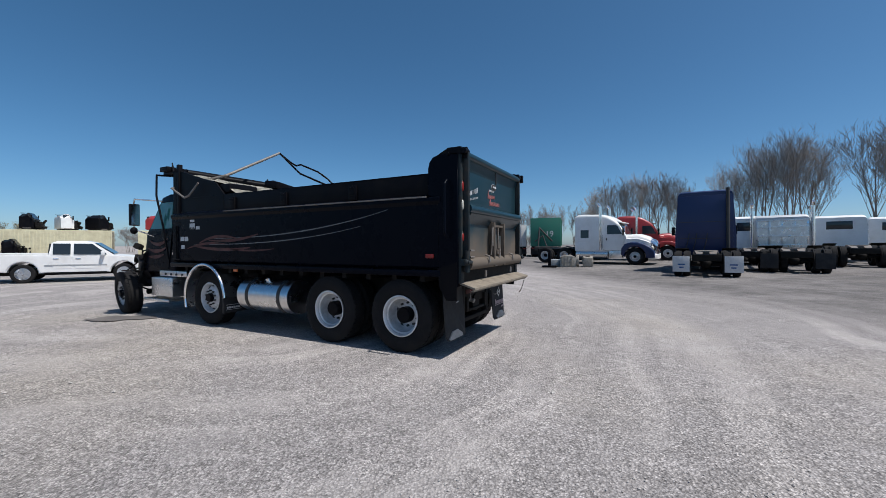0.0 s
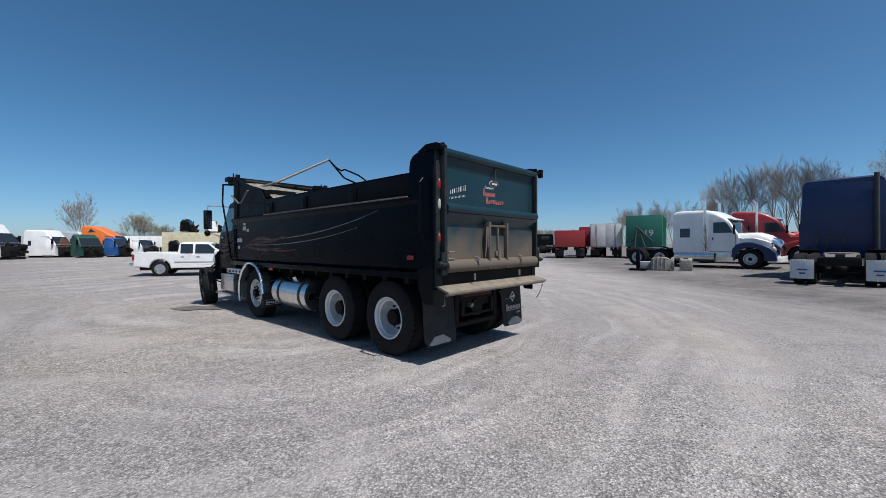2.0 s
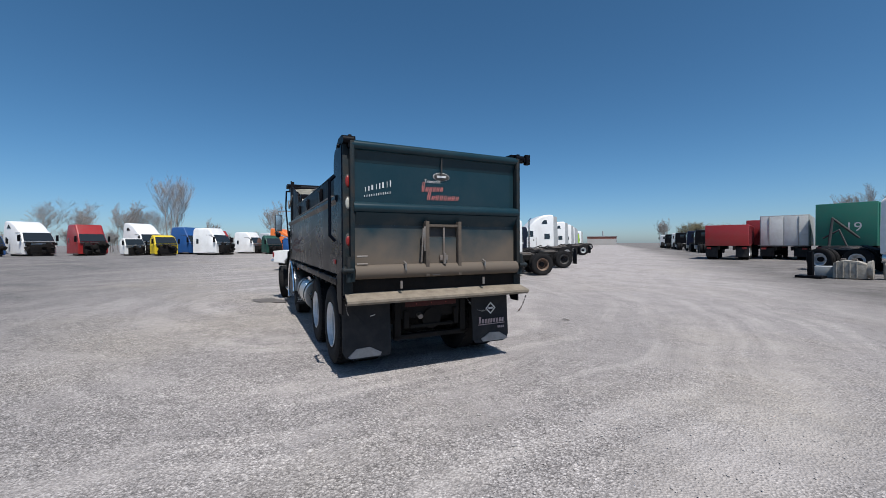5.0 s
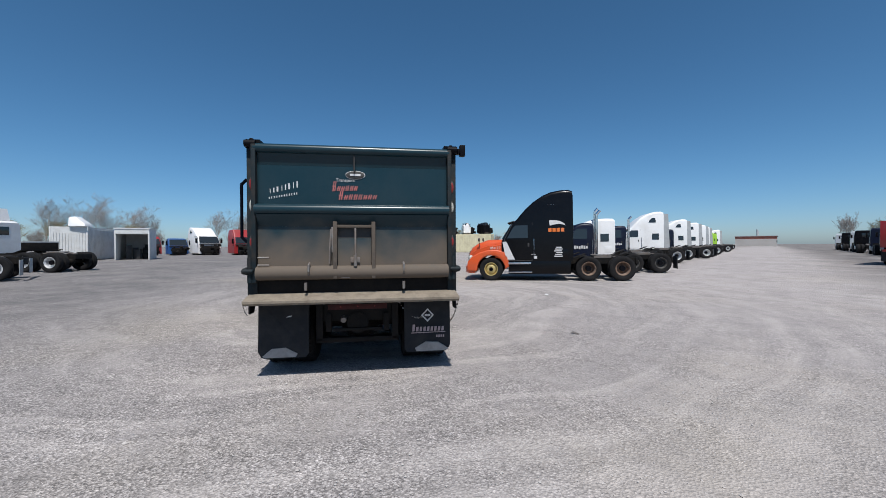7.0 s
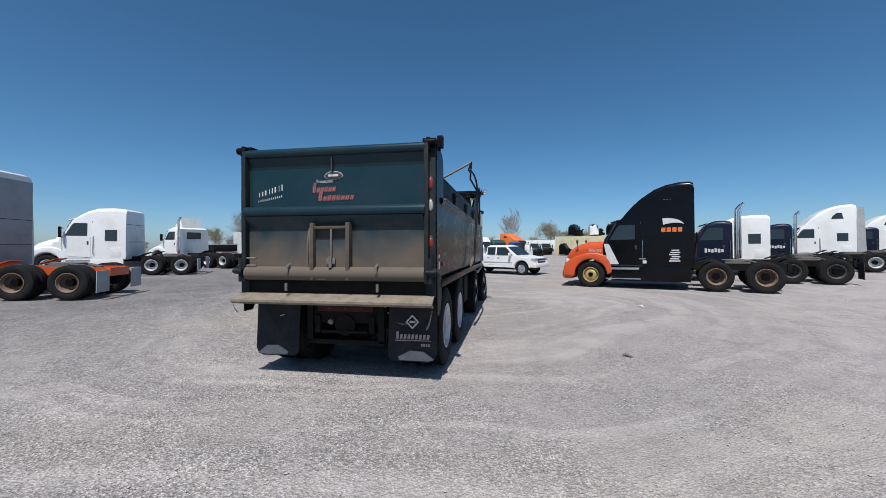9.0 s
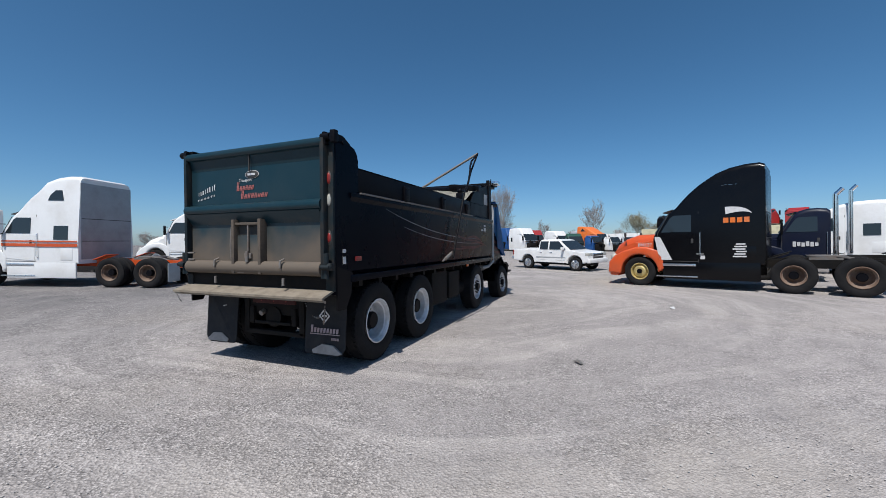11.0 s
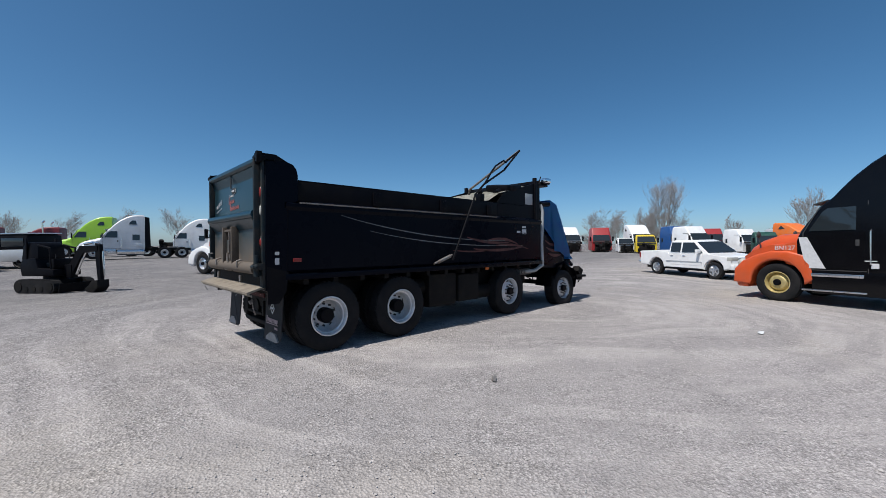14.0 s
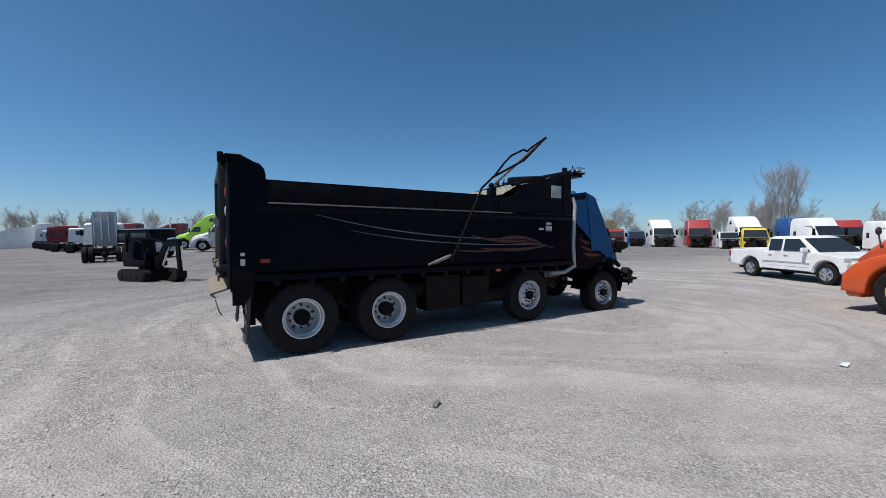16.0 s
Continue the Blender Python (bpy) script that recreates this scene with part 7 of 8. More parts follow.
# stripped cabs along the far edge of the yard
def cab_shell(x, y, h, s, kind, mat, label, top=None, opened=True, roofmat=None):
    """A cab without wheels, its hood gone and the black engine bay open."""
    h += (int(abs(x * 10)) * 7) % 33 - 16
    T = thing("stripped_cab", Matrix.Translation((x, y, 0)) @ Matrix.Rotation(radians(h), 4, "Z") @ Matrix.Diagonal((s, s, s, 1)), label, "truck cab", "stripped cabs")
    top = top or {"day": 2.2, "mid": 2.6, "high": 3.2}[kind]
    sl = {"day": 0.1, "mid": 1.4, "high": 1.9}[kind]
    HW, z0 = 1.12, 0.18
    xb = 1.2
    if kind == "high":
        prof = [(-sl, z0, HW), (-sl, top - 0.05, HW - 0.02), (-sl + 0.1, top, HW - 0.08), (-sl + 0.9, top - 0.05, HW - 0.12), (-sl + 1.5, top - 0.32, HW - 0.15), (0.35, 2.22, HW - 0.14), (xb - 0.5, 2.10, HW - 0.12), (xb, 1.28, HW - 0.02), (xb, z0, HW)]
    else:
        prof = [(-sl, z0, HW), (-sl, top - 0.1, HW - 0.05), (-sl + 0.12, top, HW - 0.14), (0.25, top, HW - 0.16), (xb - 0.5, 2.10, HW - 0.12), (xb, 1.28, HW - 0.02), (xb, z0, HW)]
    tops = sorted((x, z) for x, z, w in prof if z > z0 + 0.1)
    tops = [p for i, p in enumerate(tops) if i == 0 or p[0] > tops[i - 1][0] + 0.02]
    simple("shell", lambda b: loft(b, [(x, z0, z, HW, HW - (0.05 if z < 1.6 else 0.10), 0.16 if z > 1.6 else 0.08) for x, z in tops]), mat, T)
    for sd in (1, -1):
        simple("rain_gutter", lambda b, sd=sd: slab(b, [(0.0, sd * (HW - 0.05), 2.02), (0.7, sd * (HW - 0.06), 2.02), (0.7, sd * (HW - 0.06), 2.05), (0.0, sd * (HW - 0.05), 2.05)], (0, sd * 0.02, 0)), INK, T, "", False)
    simple("wiper_cowl", lambda b: box(b, xb - 0.02, xb + 0.10, -HW + 0.1, HW - 0.1, 1.16, 1.28, 0.02), INK, T)
    for sd in (1, -1):
        simple("cab_step", lambda b, sd=sd: box(b, 0.2, 0.95, sd * (HW - 0.12), sd * (HW + 0.02), 0.12, 0.22, 0.01), STEEL, T)
    simple("windshield", lambda b: slab(b, [(xb - 0.46, HW - 0.2, 2.03), (xb - 0.46, -HW + 0.2, 2.03), (xb - 0.02, -HW + 0.12, 1.33), (xb - 0.02, HW - 0.12, 1.33)], (0.035, 0, 0.02)), GLASS, T, "", False)
    for sd in (1, -1):
        simple("door", lambda b, sd=sd: slab(b, [(0.08, sd * (HW - 0.025), 1.28), (1.1, sd * (HW - 0.025), 1.28), (1.1, sd * (HW - 0.002), 0.28), (0.12, sd * (HW - 0.002), 0.28)], (0, sd * 0.02, 0)), mat, T, "", False)
        simple("door_window", lambda b, sd=sd: slab(b, [(0.12, sd * (HW - 0.10), 1.95), (0.68, sd * (HW - 0.10), 1.95), (1.06, sd * (HW - 0.03), 1.34), (0.12, sd * (HW - 0.03), 1.34)], (0, sd * 0.018, 0)), GLASS, T, "", False)
        simple("mirror", lambda b, sd=sd: box(b, 1.0, 1.1, sd * (HW + 0.06), sd * (HW + 0.24), 1.3, 1.85, 0.02), BLACK, T)
        if kind != "day":
            simple("sleeper_window", lambda b, sd=sd: box(b, -sl + 0.35, -sl + 0.62, sd * (HW - 0.03), sd * (HW + 0.006), 1.15, 1.65, 0.02), GLASS, T)
        if kind == "high":
            simple("roof_window", lambda b, sd=sd: slab(b, [(-sl + 0.55, sd * (HW - 0.05), 2.42), (-sl + 1.15, sd * (HW - 0.09), 2.42), (-sl + 0.75, sd * (HW - 0.07), 2.75)], (0, sd * 0.03, 0)), GLASS, T, "", False)
    rnd = random.Random(int(x * 7 + y * 13))
    def eng(b):
        box(b, xb, xb + 0.55, -0.8, 0.8, 0.22, 1.02, 0.05)
        for _ in range(14):
            c = (rnd.uniform(xb, xb + 0.9), rnd.uniform(-0.95, 0.95), rnd.uniform(0.25, 1.15))
            q = rnd.uniform(0.07, 0.2)
            box(b, c[0] - q, c[0] + q, c[1] - q, c[1] + q, c[2] - q, c[2] + q, 0.015, Euler((rnd.uniform(-.5, .5), rnd.uniform(-.5, .5), rnd.uniform(-.5, .5))))
    tagged(simple("engine_bay", eng, FRAME, T, "black tangle of engine parts"), kind="stuff")
    simple("floor_skid", lambda b: box(b, -sl + 0.1, xb + 0.6, -0.7, 0.7, 0.0, 0.2, 0.01), FRAME, T)
    return T


H = 42
cab_shell(-53.4, -23.4, H, 1.05, "day", RED, "red day cab beside an orange barrel, hood gone", 2.35)
cab_shell(-53.0, -20.0, H, 1.0, "day", MIDBLUE, "bright blue cab shell among stripped cabs", 2.2)
cab_shell(-53.5, -16.6, H, 1.2, "high", WHITE, "white high-roof sleeper cab, black engine bay open", 3.1)
cab_shell(-53.4, -12.0, H, 1.15, "mid", RED, "red sleeper cab with raised roof fairing", 2.95)
cab_shell(-50.6, -7.6, H, 0.87, "day", WHITE, "small white cab with dark windshield", 2.15)
cab_shell(-53.0, -6.6, H, 1.15, "high", WHITE, "white high-roof sleeper cab behind a yellow one", 3.2)
cab_shell(-48.6, -4.4, H, 0.97, "day", YELLOW, "bright yellow day cab with chrome front", 2.25)
cab_shell(-53.6, -2.4, H, 1.1, "mid", MIDBLUE, "blue sleeper cab behind the white one", 2.95)
cab_shell(-49.0, 0.4, H, 1.1, "mid", WHITE, "plain white boxy sleeper cab, windows dark", 2.75)
cab_shell(-53.2, 4.2, H, 1.0, "mid", WHITE, "white sleeper cab with open engine bay", 2.7)
cab_shell(-50.0, 6.4, H, 0.92, "day", GREEN, "dark green day cab with flat roof", 2.45)
cab_shell(-50.4, 8.5, H, 0.9, "day", MIDBLUE, "blue day cab without its hood", 2.2)
cab_shell(-54.2, 9.0, H, 1.08, "high", ORANGE2, "orange roof fairing cab standing behind others", 3.05)
cab_shell(-50.8, 10.7, H, 0.86, "day", WHITE, "white cab with pale blue lower panel", 2.1)
cab_shell(-57.6, 0.2, H, 1.1, "mid", RED, "red cab in the second line", 2.7)
cab_shell(-58.2, 7.2, H, 1.05, "mid", SILVER, "silver cab in the second line", 2.6)
cab_shell(-63.7, 13.4, H, 0.90, "day", SILVER, "silver cab shell with missing door", 2.1)
cab_shell(-59.8, 16.1, H, 0.90, "day", BLACK, "black wrecked cab shell on the ground", 1.9)
barrel = thing("traffic_barrel", pose(-42.0, -18.2, 0), "orange traffic barrel with white bands", "barrel")
simple("drum", lambda b: rod(b, (0, 0, 0), (0, 0, 1.0), 0.30, 0.24, seg=20), ORANGE2, barrel)
for z in (0.35, 0.7):
    simple("band", lambda b, z=z: rod(b, (0, 0, z), (0, 0, z + 0.12), 0.295 - z * 0.06, seg=20), PAPER, barrel)


# a white van trailer parked behind the cabs
van = thing("van_trailer", pose(-69.06, 13.22, 0, 0, 0, 68), "long white van trailer parked behind the stripped cabs", "trailer")
simple("body", lambda b: box(b, -5, 5, -1.2, 1.2, 0.9, 2.5, 0.03), WHITE, van)
for k in range(9):
    simple("side_post", lambda b, k=k: box(b, -4.6 + k * 1.15, -4.54 + k * 1.15, -1.23, 1.23, 0.95, 2.45), CONT, van, "", False)
for sd in (1, -1):
    simple("landing_leg", lambda b, sd=sd: box(b, 3.2, 3.35, sd * 0.8, sd * 0.9, 0, 0.92), FRAME, van)
    for xx in (-4.2, -3.0):
        wheel(van, xx, sd * 1.05, TYRE_R, sd, True, "white")

# shipping containers with wrecks on top
def container(x, y, h, L, mat, label, z=0.0, ht=2.45):
    T = thing("shipping_container", pose(x, y, z, 0, 0, h), label, "container", "containers")
    simple("shell", lambda b: box(b, 0, L, -1.2, 1.2, 0.02, ht, 0.02), mat, T, "", False)
    def rb(b):
        n = int(L / 0.28)
        for k in range(n):
            xx = 0.2 + (L - 0.4) * k / (n - 1)
            for sd in (1, -1):
                box(b, xx - 0.06, xx + 0.06, sd * 1.2, sd * 1.235, 0.18, ht - 0.14)
    tagged(simple("corrugation", rb, mat, T, "", False), kind="stuff")
    for xx in (0.0, L):
        for sd in (1, -1):
            simple("corner_post", lambda b, xx=xx, sd=sd: box(b, xx - 0.06, xx + 0.06, sd * 1.14, sd * 1.25, 0, ht + 0.02, 0.01), mat, T)
    for sd in (1, -1):
        simple("end_door", lambda b, sd=sd: box(b, L, L + 0.05, sd * 0.03, sd * 1.12, 0.12, ht - 0.1, 0.01), mat, T)
        for q in (0.3, 0.8):
            simple("lock_rod", lambda b, sd=sd, q=q: rod(b, (L + 0.07, sd * q, 0.15), (L + 0.07, sd * q, ht - 0.12), 0.02, seg=6), STEEL, T)
    return T


container(-61.1, 15.6, 62, 9.6, CREAM, "cream shipping container with rusted seams", ht=2.9)
container(-53.3, 25.4, 62, 7.2, CREAM, "cream shipping container, doors closed", ht=2.9)
for i, (x, y, m, lb) in enumerate(((-60.1, 17.4, BLACK, "burnt dark cab shell stacked on a container"), (-58.8, 19.9, WHITE, "white cab wreck stacked on a container"), (-57.4, 22.5, BLACK, "black cab wreck stacked on a container"), (-52.6, 26.7, RED, "red cab wreck stacked on a container"), (-51.3, 29.3, RED, "red hood and cab stacked on a container"))):
    c = cab_shell(x, y, 60 + 20 * i, 0.88, "day", m, lb, 1.75)
    c.matrix_world = Matrix.Translation((0, 0, 2.91)) @ c.matrix_world

# container on a chassis, open shed, low trailer
cc = container(-34.2, -19.4, 196, 7.2, CONT, "white corrugated container, end wall towards the yard", ht=2.9)
def end_ribs(b):
    for k in range(12):
        box(b, -0.035, 0.0, -1.08 + k * 0.187, -0.98 + k * 0.187, 0.18, 2.36)
tagged(simple("end_corrugation", end_ribs, CONT, cc, "", False), kind="stuff")
fair = thing("roof_fairing", pose(-34.76, -18.97, 2.93, 0, 0, 100), "white roof fairing lying on the container", "fairing")
simple("shell", lambda b: prism(b, [(-0.5, 0, 0.7), (-0.5, 0.75, 0.55), (-0.1, 0.85, 0.55), (0.6, 0.25, 0.6), (0.7, 0, 0.7)], 0.05), WHITE, fair)
simple("opening", lambda b: slab(b, [(-0.2, 0.705, 0.12), (0.3, 0.715, 0.12), (0.1, 0.66, 0.42), (-0.25, 0.64, 0.5)], (0, 0.03, 0)), INK, fair, "", False)


shed = thing("storage_shed", pose(-35.46, -15.30, 0, 0, 0, 20) @ Matrix.Diagonal((1.0, 1.0, 1.1, 1)), "white box shed with open dark front", "shed")
for nm, a in (("side_wall", (-4, 0, -1.25, -1.15, 0, 2.5)), ("side_wall", (-4, 0, 1.15, 1.25, 0, 2.5)), ("back_wall", (-4.1, -4.0, -1.25, 1.25, 0, 2.5)), ("roof", (-4.1, 0.05, -1.3, 1.3, 2.5, 2.6)), ("lintel", (-0.06, 0.0, -1.15, 1.15, 2.1, 2.5))):
    simple(nm, lambda b, a=a: box(b, *a, 0.01), CONT, shed)
# near-black boxes added to make the shed's inside look dark
rs = random.Random(31)
for k in range(7):
    sx, sy, sz = rs.uniform(0.3, 0.6), rs.uniform(0.3, 0.7), rs.uniform(0.5, 1.5)
    cx, cy = -1.2 - 0.36 * k, rs.uniform(-0.7, 0.7)
    cr = thing("crate", pose(-35.46, -15.30, 0, 0, 0, 20) @ pose(cx, cy, 0, 0, 0, rs.uniform(-20, 20)), "near-black box added to darken the open shed", "crate", "crates in the shed")
    simple("box", lambda b, sx=sx, sy=sy, sz=sz: box(b, -sx / 2, sx / 2, -sy / 2, sy / 2, 0.0, sz, 0.02), INK, cr)
    simple("lid", lambda b, sx=sx, sy=sy, sz=sz: box(b, -sx / 2 - 0.02, sx / 2 + 0.02, -sy / 2 - 0.02, sy / 2 + 0.02, sz, sz + 0.05, 0.01), FRAME, cr)
low_trailer = thing("flat_trailer", pose(-30.03, -20.75, 0, 0, 0, 70), "low grey flat trailer with a black side", "trailer")
simple("deck", lambda b: box(b, -3.5, 3.5, -1.1, 1.1, 0.9, 1.5, 0.02), FRAME, low_trailer)
simple("top_rail", lambda b: box(b, -3.5, 3.5, -1.12, 1.12, 1.5, 1.6, 0.01), GREY, low_trailer)
for sd in (1, -1):
    for xx in (-2.6, 2.4):
        wheel(low_trailer, xx, sd * 0.95, TYRE_R, sd, True, "white")


# the mini excavator
def excavator():
    T = thing("mini_excavator", pose(1.05, -6.15, 0, 0, 0, 129) @ Matrix.Diagonal((0.95, 0.95, 1.1, 1)), "black mini excavator with folded boom resting on its bucket", "excavator")
    for sd in (1, -1):
        def track(b, sd=sd):
            n = 12
            pts = [(-0.62 + 0.2 * math.cos(radians(a)), 0.2 + 0.2 * math.sin(radians(a))) for a in range(90, 271, 30)] + [(0.62 + 0.2 * math.cos(radians(a)), 0.2 + 0.2 * math.sin(radians(a))) for a in range(-90, 91, 30)]
            slab(b, [(x, sd * 0.42, z) for x, z in pts], (0, sd * 0.28, 0))
            for k in range(16):
                box(b, -0.62 + k * 0.08, -0.58 + k * 0.08, sd * 0.42, sd * 0.70, 0.398, 0.418)
        simple("rubber_track", track, RUBBER, T, "", False)
        for x in (-0.62, 0.62):
            simple("sprocket", lambda b, sd=sd, x=x: rod(b, (x, sd * 0.69, 0.2), (x, sd * 0.72, 0.2), 0.14, seg=14), FRAME, T)
        for x in (-0.3, 0.0, 0.3):
            simple("roller", lambda b, sd=sd, x=x: rod(b, (x, sd * 0.69, 0.14), (x, sd * 0.715, 0.14), 0.08, seg=12), FRAME, T)
    simple("undercarriage", lambda b: box(b, -0.5, 0.5, -0.42, 0.42, 0.18, 0.40, 0.02), BLACK, T)
    simple("slew_ring", lambda b: rod(b, (0, 0, 0.40), (0, 0, 0.50), 0.34, seg=24), BLACK, T)
    simple("body", lambda b: prism(b, [(-0.78, 0.50, 0.50), (-0.82, 0.80, 0.52), (-0.74, 1.02, 0.50), (-0.2, 1.06, 0.5), (-0.1, 0.74, 0.5), (0.48, 0.70, 0.48), (0.50, 0.50, 0.46)], 0.04), BLACK, T)
    simple("seat", lambda b: (box(b, -0.28, 0.14, -0.2, 0.2, 0.78, 0.90, 0.03), box(b, -0.34, -0.22, -0.2, 0.2, 0.88, 1.36, 0.04)), INK, T)
    for sd in (1, -1):
        simple("canopy_post", lambda b, sd=sd: box(b, -0.62, -0.55, sd * 0.44, sd * 0.50, 1.0, 1.66, 0.01), BLACK, T)
        simple("control_lever", lambda b, sd=sd: rod(b, (0.26, sd * 0.22, 0.74), (0.30, sd * 0.24, 1.16), 0.014, seg=8), INK, T)
    simple("cab_frame", lambda b: prism(b, [(-0.80, 0.98, 0.48), (-0.78, 1.40, 0.44), (-0.68, 1.52, 0.42), (-0.30, 1.54, 0.42), (-0.18, 1.44, 0.42), (-0.14, 1.02, 0.46)], 0.05), BLACK, T, "black engine cover with seat back")
    simple("cab_frame", lambda b: pipe(b, [(-0.2, 0.42, 1.45), (0.30, 0.42, 1.36), (0.34, 0.42, 0.72)], 0.03, 8), BLACK, T)
    simple("cab_frame", lambda b: pipe(b, [(-0.2, -0.42, 1.45), (0.30, -0.42, 1.36), (0.34, -0.42, 0.72)], 0.03, 8), BLACK, T)
    simple("console", lambda b: box(b, 0.22, 0.36, -0.34, 0.34, 0.72, 1.02, 0.03), BLACK, T)
    simple("boom_swing_post", lambda b: box(b, 0.48, 0.78, -0.12, 0.12, 0.42, 0.84, 0.03), BLACK, T)
    simple("boom", lambda b: slab(b, [(0.62, 0.09, 0.62), (0.80, 0.09, 0.60), (1.22, 0.09, 1.20), (1.80, 0.09, 1.28), (1.82, 0.09, 1.42), (1.10, 0.09, 1.42), (0.66, 0.09, 0.85)], (0, -0.18, 0)), BLACK, T, "", False)
    simple("boom_ram", lambda b: (rod(b, (0.86, 0, 0.55), (1.14, 0, 1.05), 0.045, seg=12), rod(b, (1.14, 0, 1.05), (1.28, 0, 1.30), 0.026, seg=10)), CHROME, T)
    simple("stick", lambda b: slab(b, [(1.72, 0.07, 1.50), (1.88, 0.07, 1.46), (1.92, 0.07, 0.36), (1.80, 0.07, 0.34), (1.70, 0.07, 1.25)], (0, -0.14, 0)), BLACK, T, "", False)
    simple("stick_ram", lambda b: (rod(b, (1.20, 0, 1.48), (1.55, 0, 1.52), 0.04, seg=12), rod(b, (1.55, 0, 1.52), (1.78, 0, 1.50), 0.022, seg=10)), CHROME, T)
    simple("bucket_ram", lambda b: (rod(b, (1.95, 0, 1.25), (1.98, 0, 0.8), 0.036, seg=12), rod(b, (1.98, 0, 0.8), (2.0, 0, 0.5), 0.02, seg=10)), CHROME, T)
    simple("bucket", lambda b: prism(b, [(1.72, 0.36, 0.22), (1.94, 0.38, 0.22), (1.96, 0.16, 0.22), (1.80, 0.01, 0.22), (1.50, 0.02, 0.22), (1.42, 0.10, 0.22), (1.60, 0.22, 0.22)], 0.015), FRAME, T)
    simple("blade", lambda b: slab(b, [(0.92, 0.66, 0.02), (0.92, -0.66, 0.02), (0.96, -0.66, 0.30), (0.96, 0.66, 0.30)], (0.03, 0, 0)), BLACK, T, "", False)
    for sd in (1, -1):
        simple("blade_arm", lambda b, sd=sd: box(b, 0.45, 0.94, sd * 0.25, sd * 0.32, 0.14, 0.22, 0.01), BLACK, T)
    return T


excavator()


# cabs stand taller over their chassis than the drawn sections
def raise_cab(T, k):
    for ob in T.children:
        if ob.type != "MESH" or ob.data.users > 1 or ob.name.startswith("wheel"):
            continue
        if ob.matrix_basis.translation.length > 0.01:
            m = ob.matrix_basis.copy()
            m.translation.z = 0.9 + (m.translation.z - 0.9) * k
            ob.matrix_basis = m
            continue
        for v in ob.data.vertices:
            if v.co.z > 0.9:
                v.co.z = 0.9 + (v.co.z - 0.9) * k


for ob in list(scene.objects):
    if ob.parent is None and "_tractor" in ob.name and ob != blu:
        raise_cab(ob, 1.08 if ob in (lone, red_sleeper) else (1.18 if ob == mid_sleeper else 1.04))


# ---- bare spring trees ----
def bare_tree(name, height, spread, stems, seed, twig_mat, label, upright=0.75, levels=4):
    """A leafless tree of the given height: tapered stems that fork into limbs, branches and twigs; built at its own origin."""
    rnd = random.Random(seed)
    T = thing(name, Matrix.Identity(4), label, "tree", "bare trees")
    tv, tf, cv, cf = [], [], [], []

    def tube(v, f, a, b, ra, rb, n):
        d = (b - a).normalized()
        u = d.orthogonal().normalized()
        w = d.cross(u)
        k = len(v)
        for p, r in ((a, ra), (b, rb)):
            for i in range(n):
                an = 2 * math.pi * i / n
                v.append(p + u * (r * math.cos(an)) + w * (r * math.sin(an)))
        for i in range(n):
            j = (i + 1) % n
            f.append((k + i, k + j, k + n + j, k + n + i))

    def grow(p, d, length, r, lev):
        segs = 4 if lev < 2 else (3 if lev < 3 else 2)
        q = p.copy()
        pts = [q.copy()]
        for i in range(segs):
            d = (d + Vector((rnd.gauss(0, 0.055), rnd.gauss(0, 0.055), 0.05 * upright))).normalized()
            q = q + d * (length / segs)
            pts.append(q.copy())
        for i in range(segs):
            ra, rb = r * (1 - 0.7 * i / segs), r * (1 - 0.7 * (i + 1) / segs)
            tube(tv if lev < 2 else cv, tf if lev < 2 else cf, pts[i], pts[i + 1], ra, rb, 6 if lev < 2 else 3)
        if lev >= levels:
            return
        kids = (8, 7, 5, 4)[min(lev, 3)]
        for k in range(kids):
            t = rnd.uniform(0.28, 1.0) if lev else rnd.uniform(0.30, 0.98)
            i = min(segs - 1, int(t * segs))
            base = pts[i].lerp(pts[i + 1], t * segs - i)
            az = rnd.uniform(0, 2 * math.pi)
            side = Vector((math.cos(az), math.sin(az), 0)) * spread
            nd = (d * upright + side * rnd.uniform(0.5, 1.0) + Vector((0, 0, 0.25))).normalized()
            grow(base, nd, length * rnd.uniform(0.42, 0.62) * (1.0 if lev else 1.25 - 0.6 * t), max(0.008, r * (0.40 - 0.22 * t)), lev + 1)

    for s in range(stems):
        az = rnd.uniform(0, 6.28)
        off = Vector((math.cos(az), math.sin(az), 0)) * (0.0 if stems == 1 else rnd.uniform(0.1, 0.5))
        grow(off, (Vector((math.cos(az), math.sin(az), 0)) * (0.0 if stems == 1 else 0.16) + Vector((0, 0, 1))).normalized(), height * rnd.uniform(0.66, 0.78), height * 0.010, 0)
    for nm, v, f, m in (("trunk", tv, tf, BARK), ("crown", cv, cf, twig_mat)):
        me = bpy.data.meshes.new(nm)
        me.from_pydata([tuple(x) for x in v], [], f)
        me.materials.append(m)
        part(nm, me, None, T)
    return T


def plant(src, x, y, s, turn):
    copy_thing(src, Matrix.Translation((x, y, rise(x, y) - 0.05)) @ Matrix.Rotation(radians(turn), 4, "Z") @ Matrix.Diagonal((s, s, s, 1)))


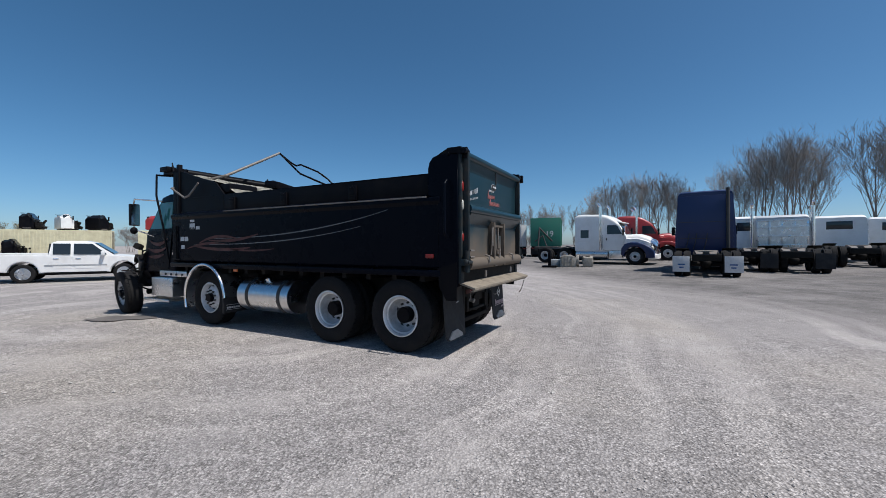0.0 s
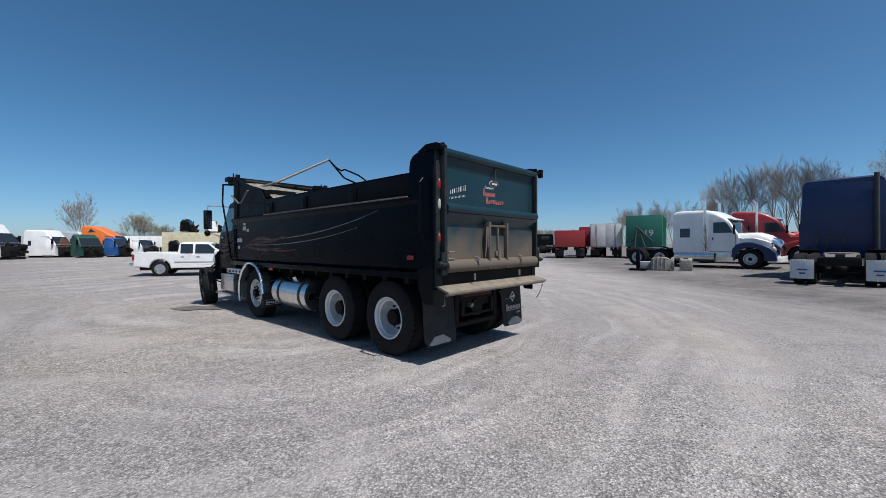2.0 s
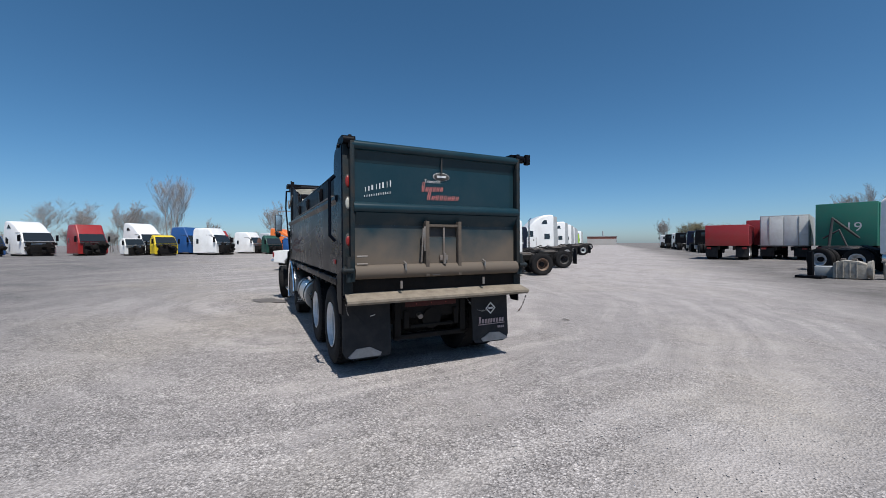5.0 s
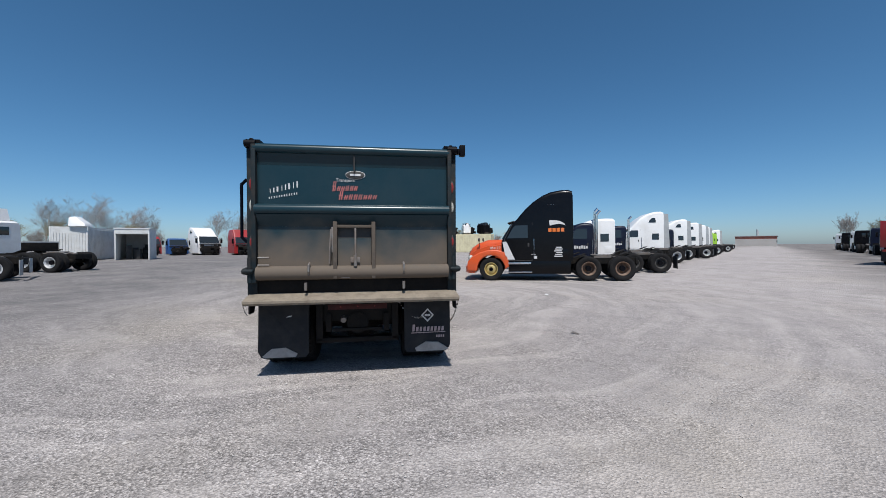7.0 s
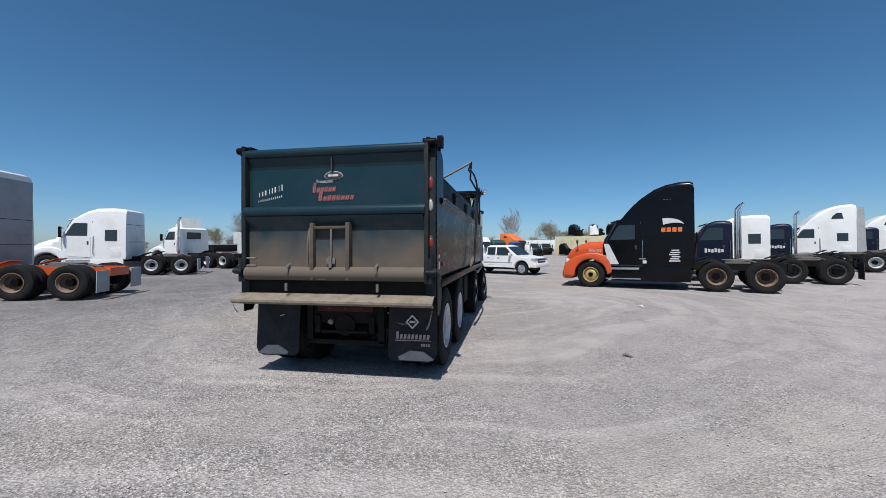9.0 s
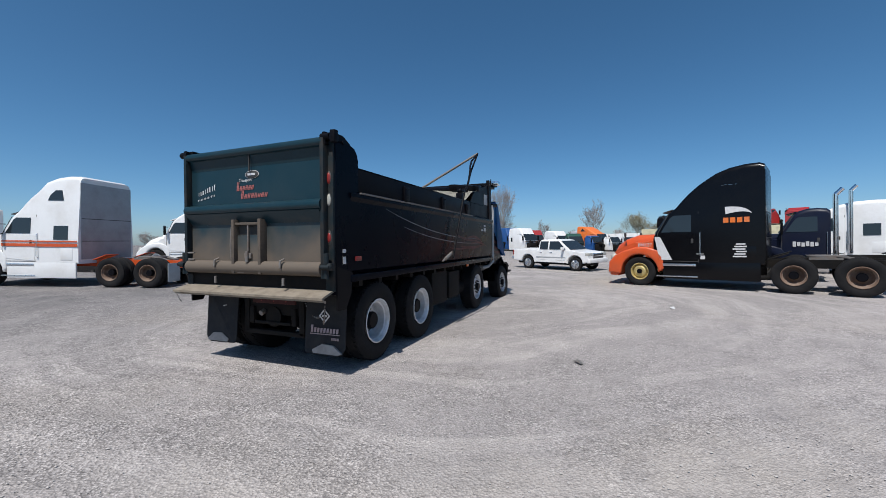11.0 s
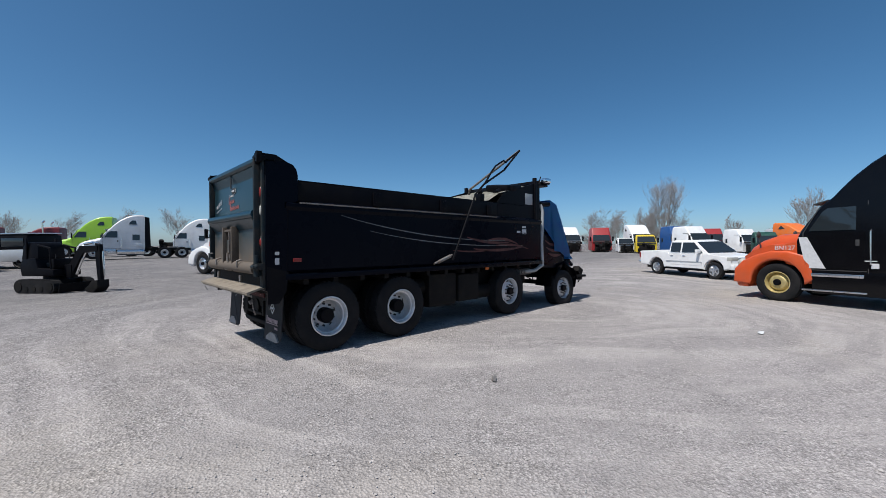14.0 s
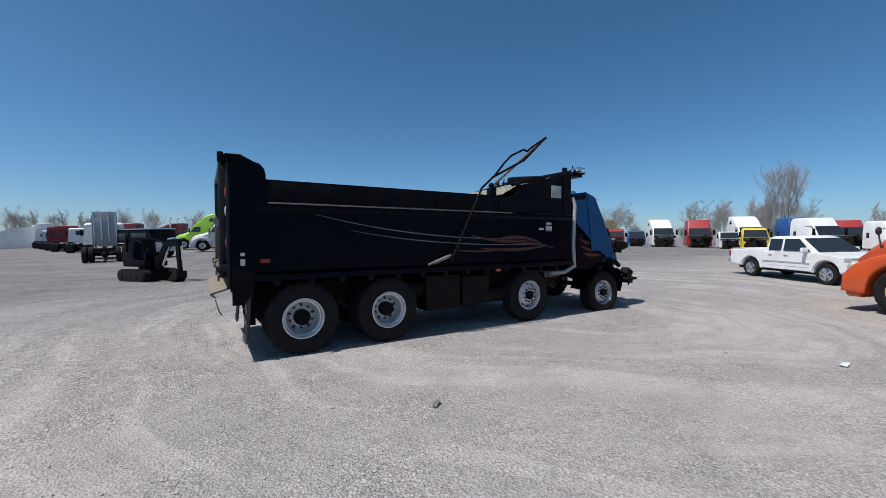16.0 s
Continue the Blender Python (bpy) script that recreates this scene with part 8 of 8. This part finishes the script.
poplar = bare_tree("bare_poplar", 10.0, 0.68, 4, 21, TWIG, "bare multi-stemmed poplar with fine upright twigs", 0.85)
poplar.matrix_world = settle(pose(-56.5, -4.6, -0.05) @ Matrix.Diagonal((0.86, 0.86, 0.86, 1)))
maple = bare_tree("bare_maple", 7.0, 0.80, 2, 7, TWIG, "bare spreading maple tree behind the yard", 0.55)
maple.matrix_world = settle(pose(-73.08, -19.65, -0.05))
ash = bare_tree("bare_ash", 7.5, 0.6, 3, 33, TWIG, "bare slim ash tree behind the yard", 0.8)
ash.matrix_world = settle(pose(-75.08, 8.95, -0.05))
willow = bare_tree("budding_shrub_tree", 6.0, 0.8, 5, 12, BUDS, "shrubby tree with greenish spring buds", 0.6)
willow.matrix_world = settle(pose(-74.81, 15.33, -0.05))
rt = random.Random(8)
# behind the stripped cabs
for x, y, h in ((-76.6, -9.3, 6.2), (-75.0, -14.2, 6.7), (-71.6, -22.9, 6.7), (-66.1, -29.1, 5.4), (-62.6, -31.3, 6.5), (-58.8, -31.9, 5.7), (-57.3, -33.9, 7.1), (-55.7, -37.3, 6.9)):
    plant(maple, x, y, h / 6.4, rt.uniform(0, 360))
for x, y, h in ((-76.9, -19.7, 5.3), (-85.3, -2.9, 4.5), (-77.9, -15.2, 5.7), (-75.6, -12.4, 5.9)):
    plant(ash, x, y, h / 6.6, rt.uniform(0, 360))
for x, y, h in ((-76.9, 18.8, 4.5), (-79.2, 22.9, 4.5), (-60.5, -29.3, 4.4), (-54.7, -34.4, 4.5), (-52.1, -38.3, 4.4)):
    plant(willow, x, y, h / 6.0, rt.uniform(0, 360))
# tree line on the right
for x, y, h in ((-4.6, 57.0, 9.0), (-2.0, 55.6, 9.8), (0.4, 56.6, 10.4), (2.6, 54.8, 9.8), (4.4, 56.0, 8.7), (9.0, 51.0, 9.8), (10.8, 49.4, 11.5), (12.6, 48.4, 12.0), (14.4, 49.6, 11.2), (19.2, 48.6, 12.0), (21.2, 49.8, 12.9), (24.0, 50.6, 12.3)):
    plant(poplar, x, y, h / 10.0, rt.uniform(0, 360))
# far ends of the road
for x, y, h in ((-36.1, 135.6, 12.2), (-31.1, 137.4, 12.5), (-25.8, 137.2, 11.6), (-41.4, 140.1, 10.9), (-106.2, 163.5, 9.4), (-109.8, 167.1, 8.7), (-19.5, 129.2, 10.7), (-14.9, 126.4, 11.6)):
    plant(ash, x, y, h / 7.5, rt.uniform(0, 360))
for x, y, h in ((-93.3, 157.1, 7.8), (-89.3, 157.6, 8.4), (-87.5, 157.0, 8.1), (-83.5, 158.1, 7.5), (-78.5, 158.9, 7.2), (-74.1, 159.0, 7.0), (-68.3, 160.4, 7.0), (-61.8, 161.4, 7.0)):
    plant(willow, x, y, h / 6.0, rt.uniform(0, 360))
for x, y, h in ((32.1, -97.6, 6.7), (30.5, -103.4, 6.4), (35.6, -101.9, 7.2), (26.9, -107.5, 6.7), (22.8, -105.2, 6.1), (37.3, -99.4, 7.2), (18.6, -99.1, 6.4), (14.5, -95.4, 6.7), (8.8, -90.6, 6.4), (1.9, -83.3, 7.2), (-5.0, -78.5, 7.8), (-13.5, -71.2, 8.1), (-20.3, -66.3, 8.1), (-27.1, -61.5, 7.8)):
    plant(ash if int(h * 10) % 3 else maple, x, y, h / 7.5, rt.uniform(0, 360))

# scrub along the edge of the yard
scrub = bare_tree("scrub_bush", 2.8, 0.9, 6, 44, TWIG, "low bare scrub bush along the yard's edge", 0.5, 3)
scrub.matrix_world = settle(pose(-77.79, -42.66, -0.05))
for k in range(17):
    plant(scrub, -70.0 + rt.uniform(-1.5, 1.5), -30.0 + 3.9 * k, rt.uniform(0.9, 1.5), rt.uniform(0, 360))
for k in range(9):
    plant(scrub, -60.0 + 5.6 * k, -34.0 - 2.8 * k, rt.uniform(0.7, 1.2), rt.uniform(0, 360))
for k in range(9):
    plant(scrub, -24.0 + 5.8 * k, 90.0 - 1.8 * k, rt.uniform(0.8, 1.4), rt.uniform(0, 360))

# low building and sheds where the road ends
b0 = thing("warehouse", pose(-128.83, 152.34, 0, 0, 0, 130), "long low red-brown warehouse with pale base", "building")
simple("wall", lambda b: box(b, -11, 11, -6, 6, 0, 2.6), CONCRETE, b0, "", False)
simple("upper_wall", lambda b: box(b, -11, 11, -6.05, 6.05, 2.6, 3.6), BRICK, b0, "", False)
simple("roof", lambda b: box(b, -11.3, 11.3, -6.3, 6.3, 3.6, 3.8), GREY, b0, "", False)
for k in range(7):
    simple("window", lambda b, k=k: box(b, -10.2 + k * 3, -8.8 + k * 3, -6.12, -6.0, 1.2, 2.2), GLASS, b0, "", False)
for k, hh in ((0, 6.5), (1, 6.0)):
    simple("chimney", lambda b, k=k, hh=hh: rod(b, (3 + 5 * k, 0, 3.7), (3 + 5 * k, 0, hh), 0.3, seg=10), GREY, b0)
dome = thing("fabric_shed", pose(24.08, -81.98, 0, 0, 0, 100), "white arched fabric storage shed far down the road", "shed")
def arch(b):
    n = 14
    a = [(5.5 * math.cos(math.pi * i / n), 3.4 * math.sin(math.pi * i / n)) for i in range(n + 1)]
    v0 = [b.verts.new((-7, y, z)) for y, z in a]
    v1 = [b.verts.new((7, y, z)) for y, z in a]
    for i in range(n):
        b.faces.new((v0[i], v0[i + 1], v1[i + 1], v1[i]))
    b.faces.new(v0), b.faces.new(v1[::-1])
simple("cover", arch, WHITE, dome)

# scraps on the gravel
for i, (x, y, sx, sy, m, nm, lb) in enumerate(((-7.94, 11.71, 0.16, 0.08, PAPER, "litter", "scrap of white paper on the gravel"), (-2.83, 9.98, 0.14, 0.05, STEEL, "litter", "flattened brown scrap on the gravel"))):
    T = thing(nm, pose(x, y, 0.012, 4, 6, 40 * i), lb, "litter")
    simple("scrap", lambda b, sx=sx, sy=sy: slab(b, [(-sx / 2, -sy / 2, 0), (sx / 2, -sy / 2, 0.015), (sx / 2, sy / 2, 0.0), (-sx / 3, sy / 2, 0.02)], (0, 0, 0.004)), m, T, "", False)
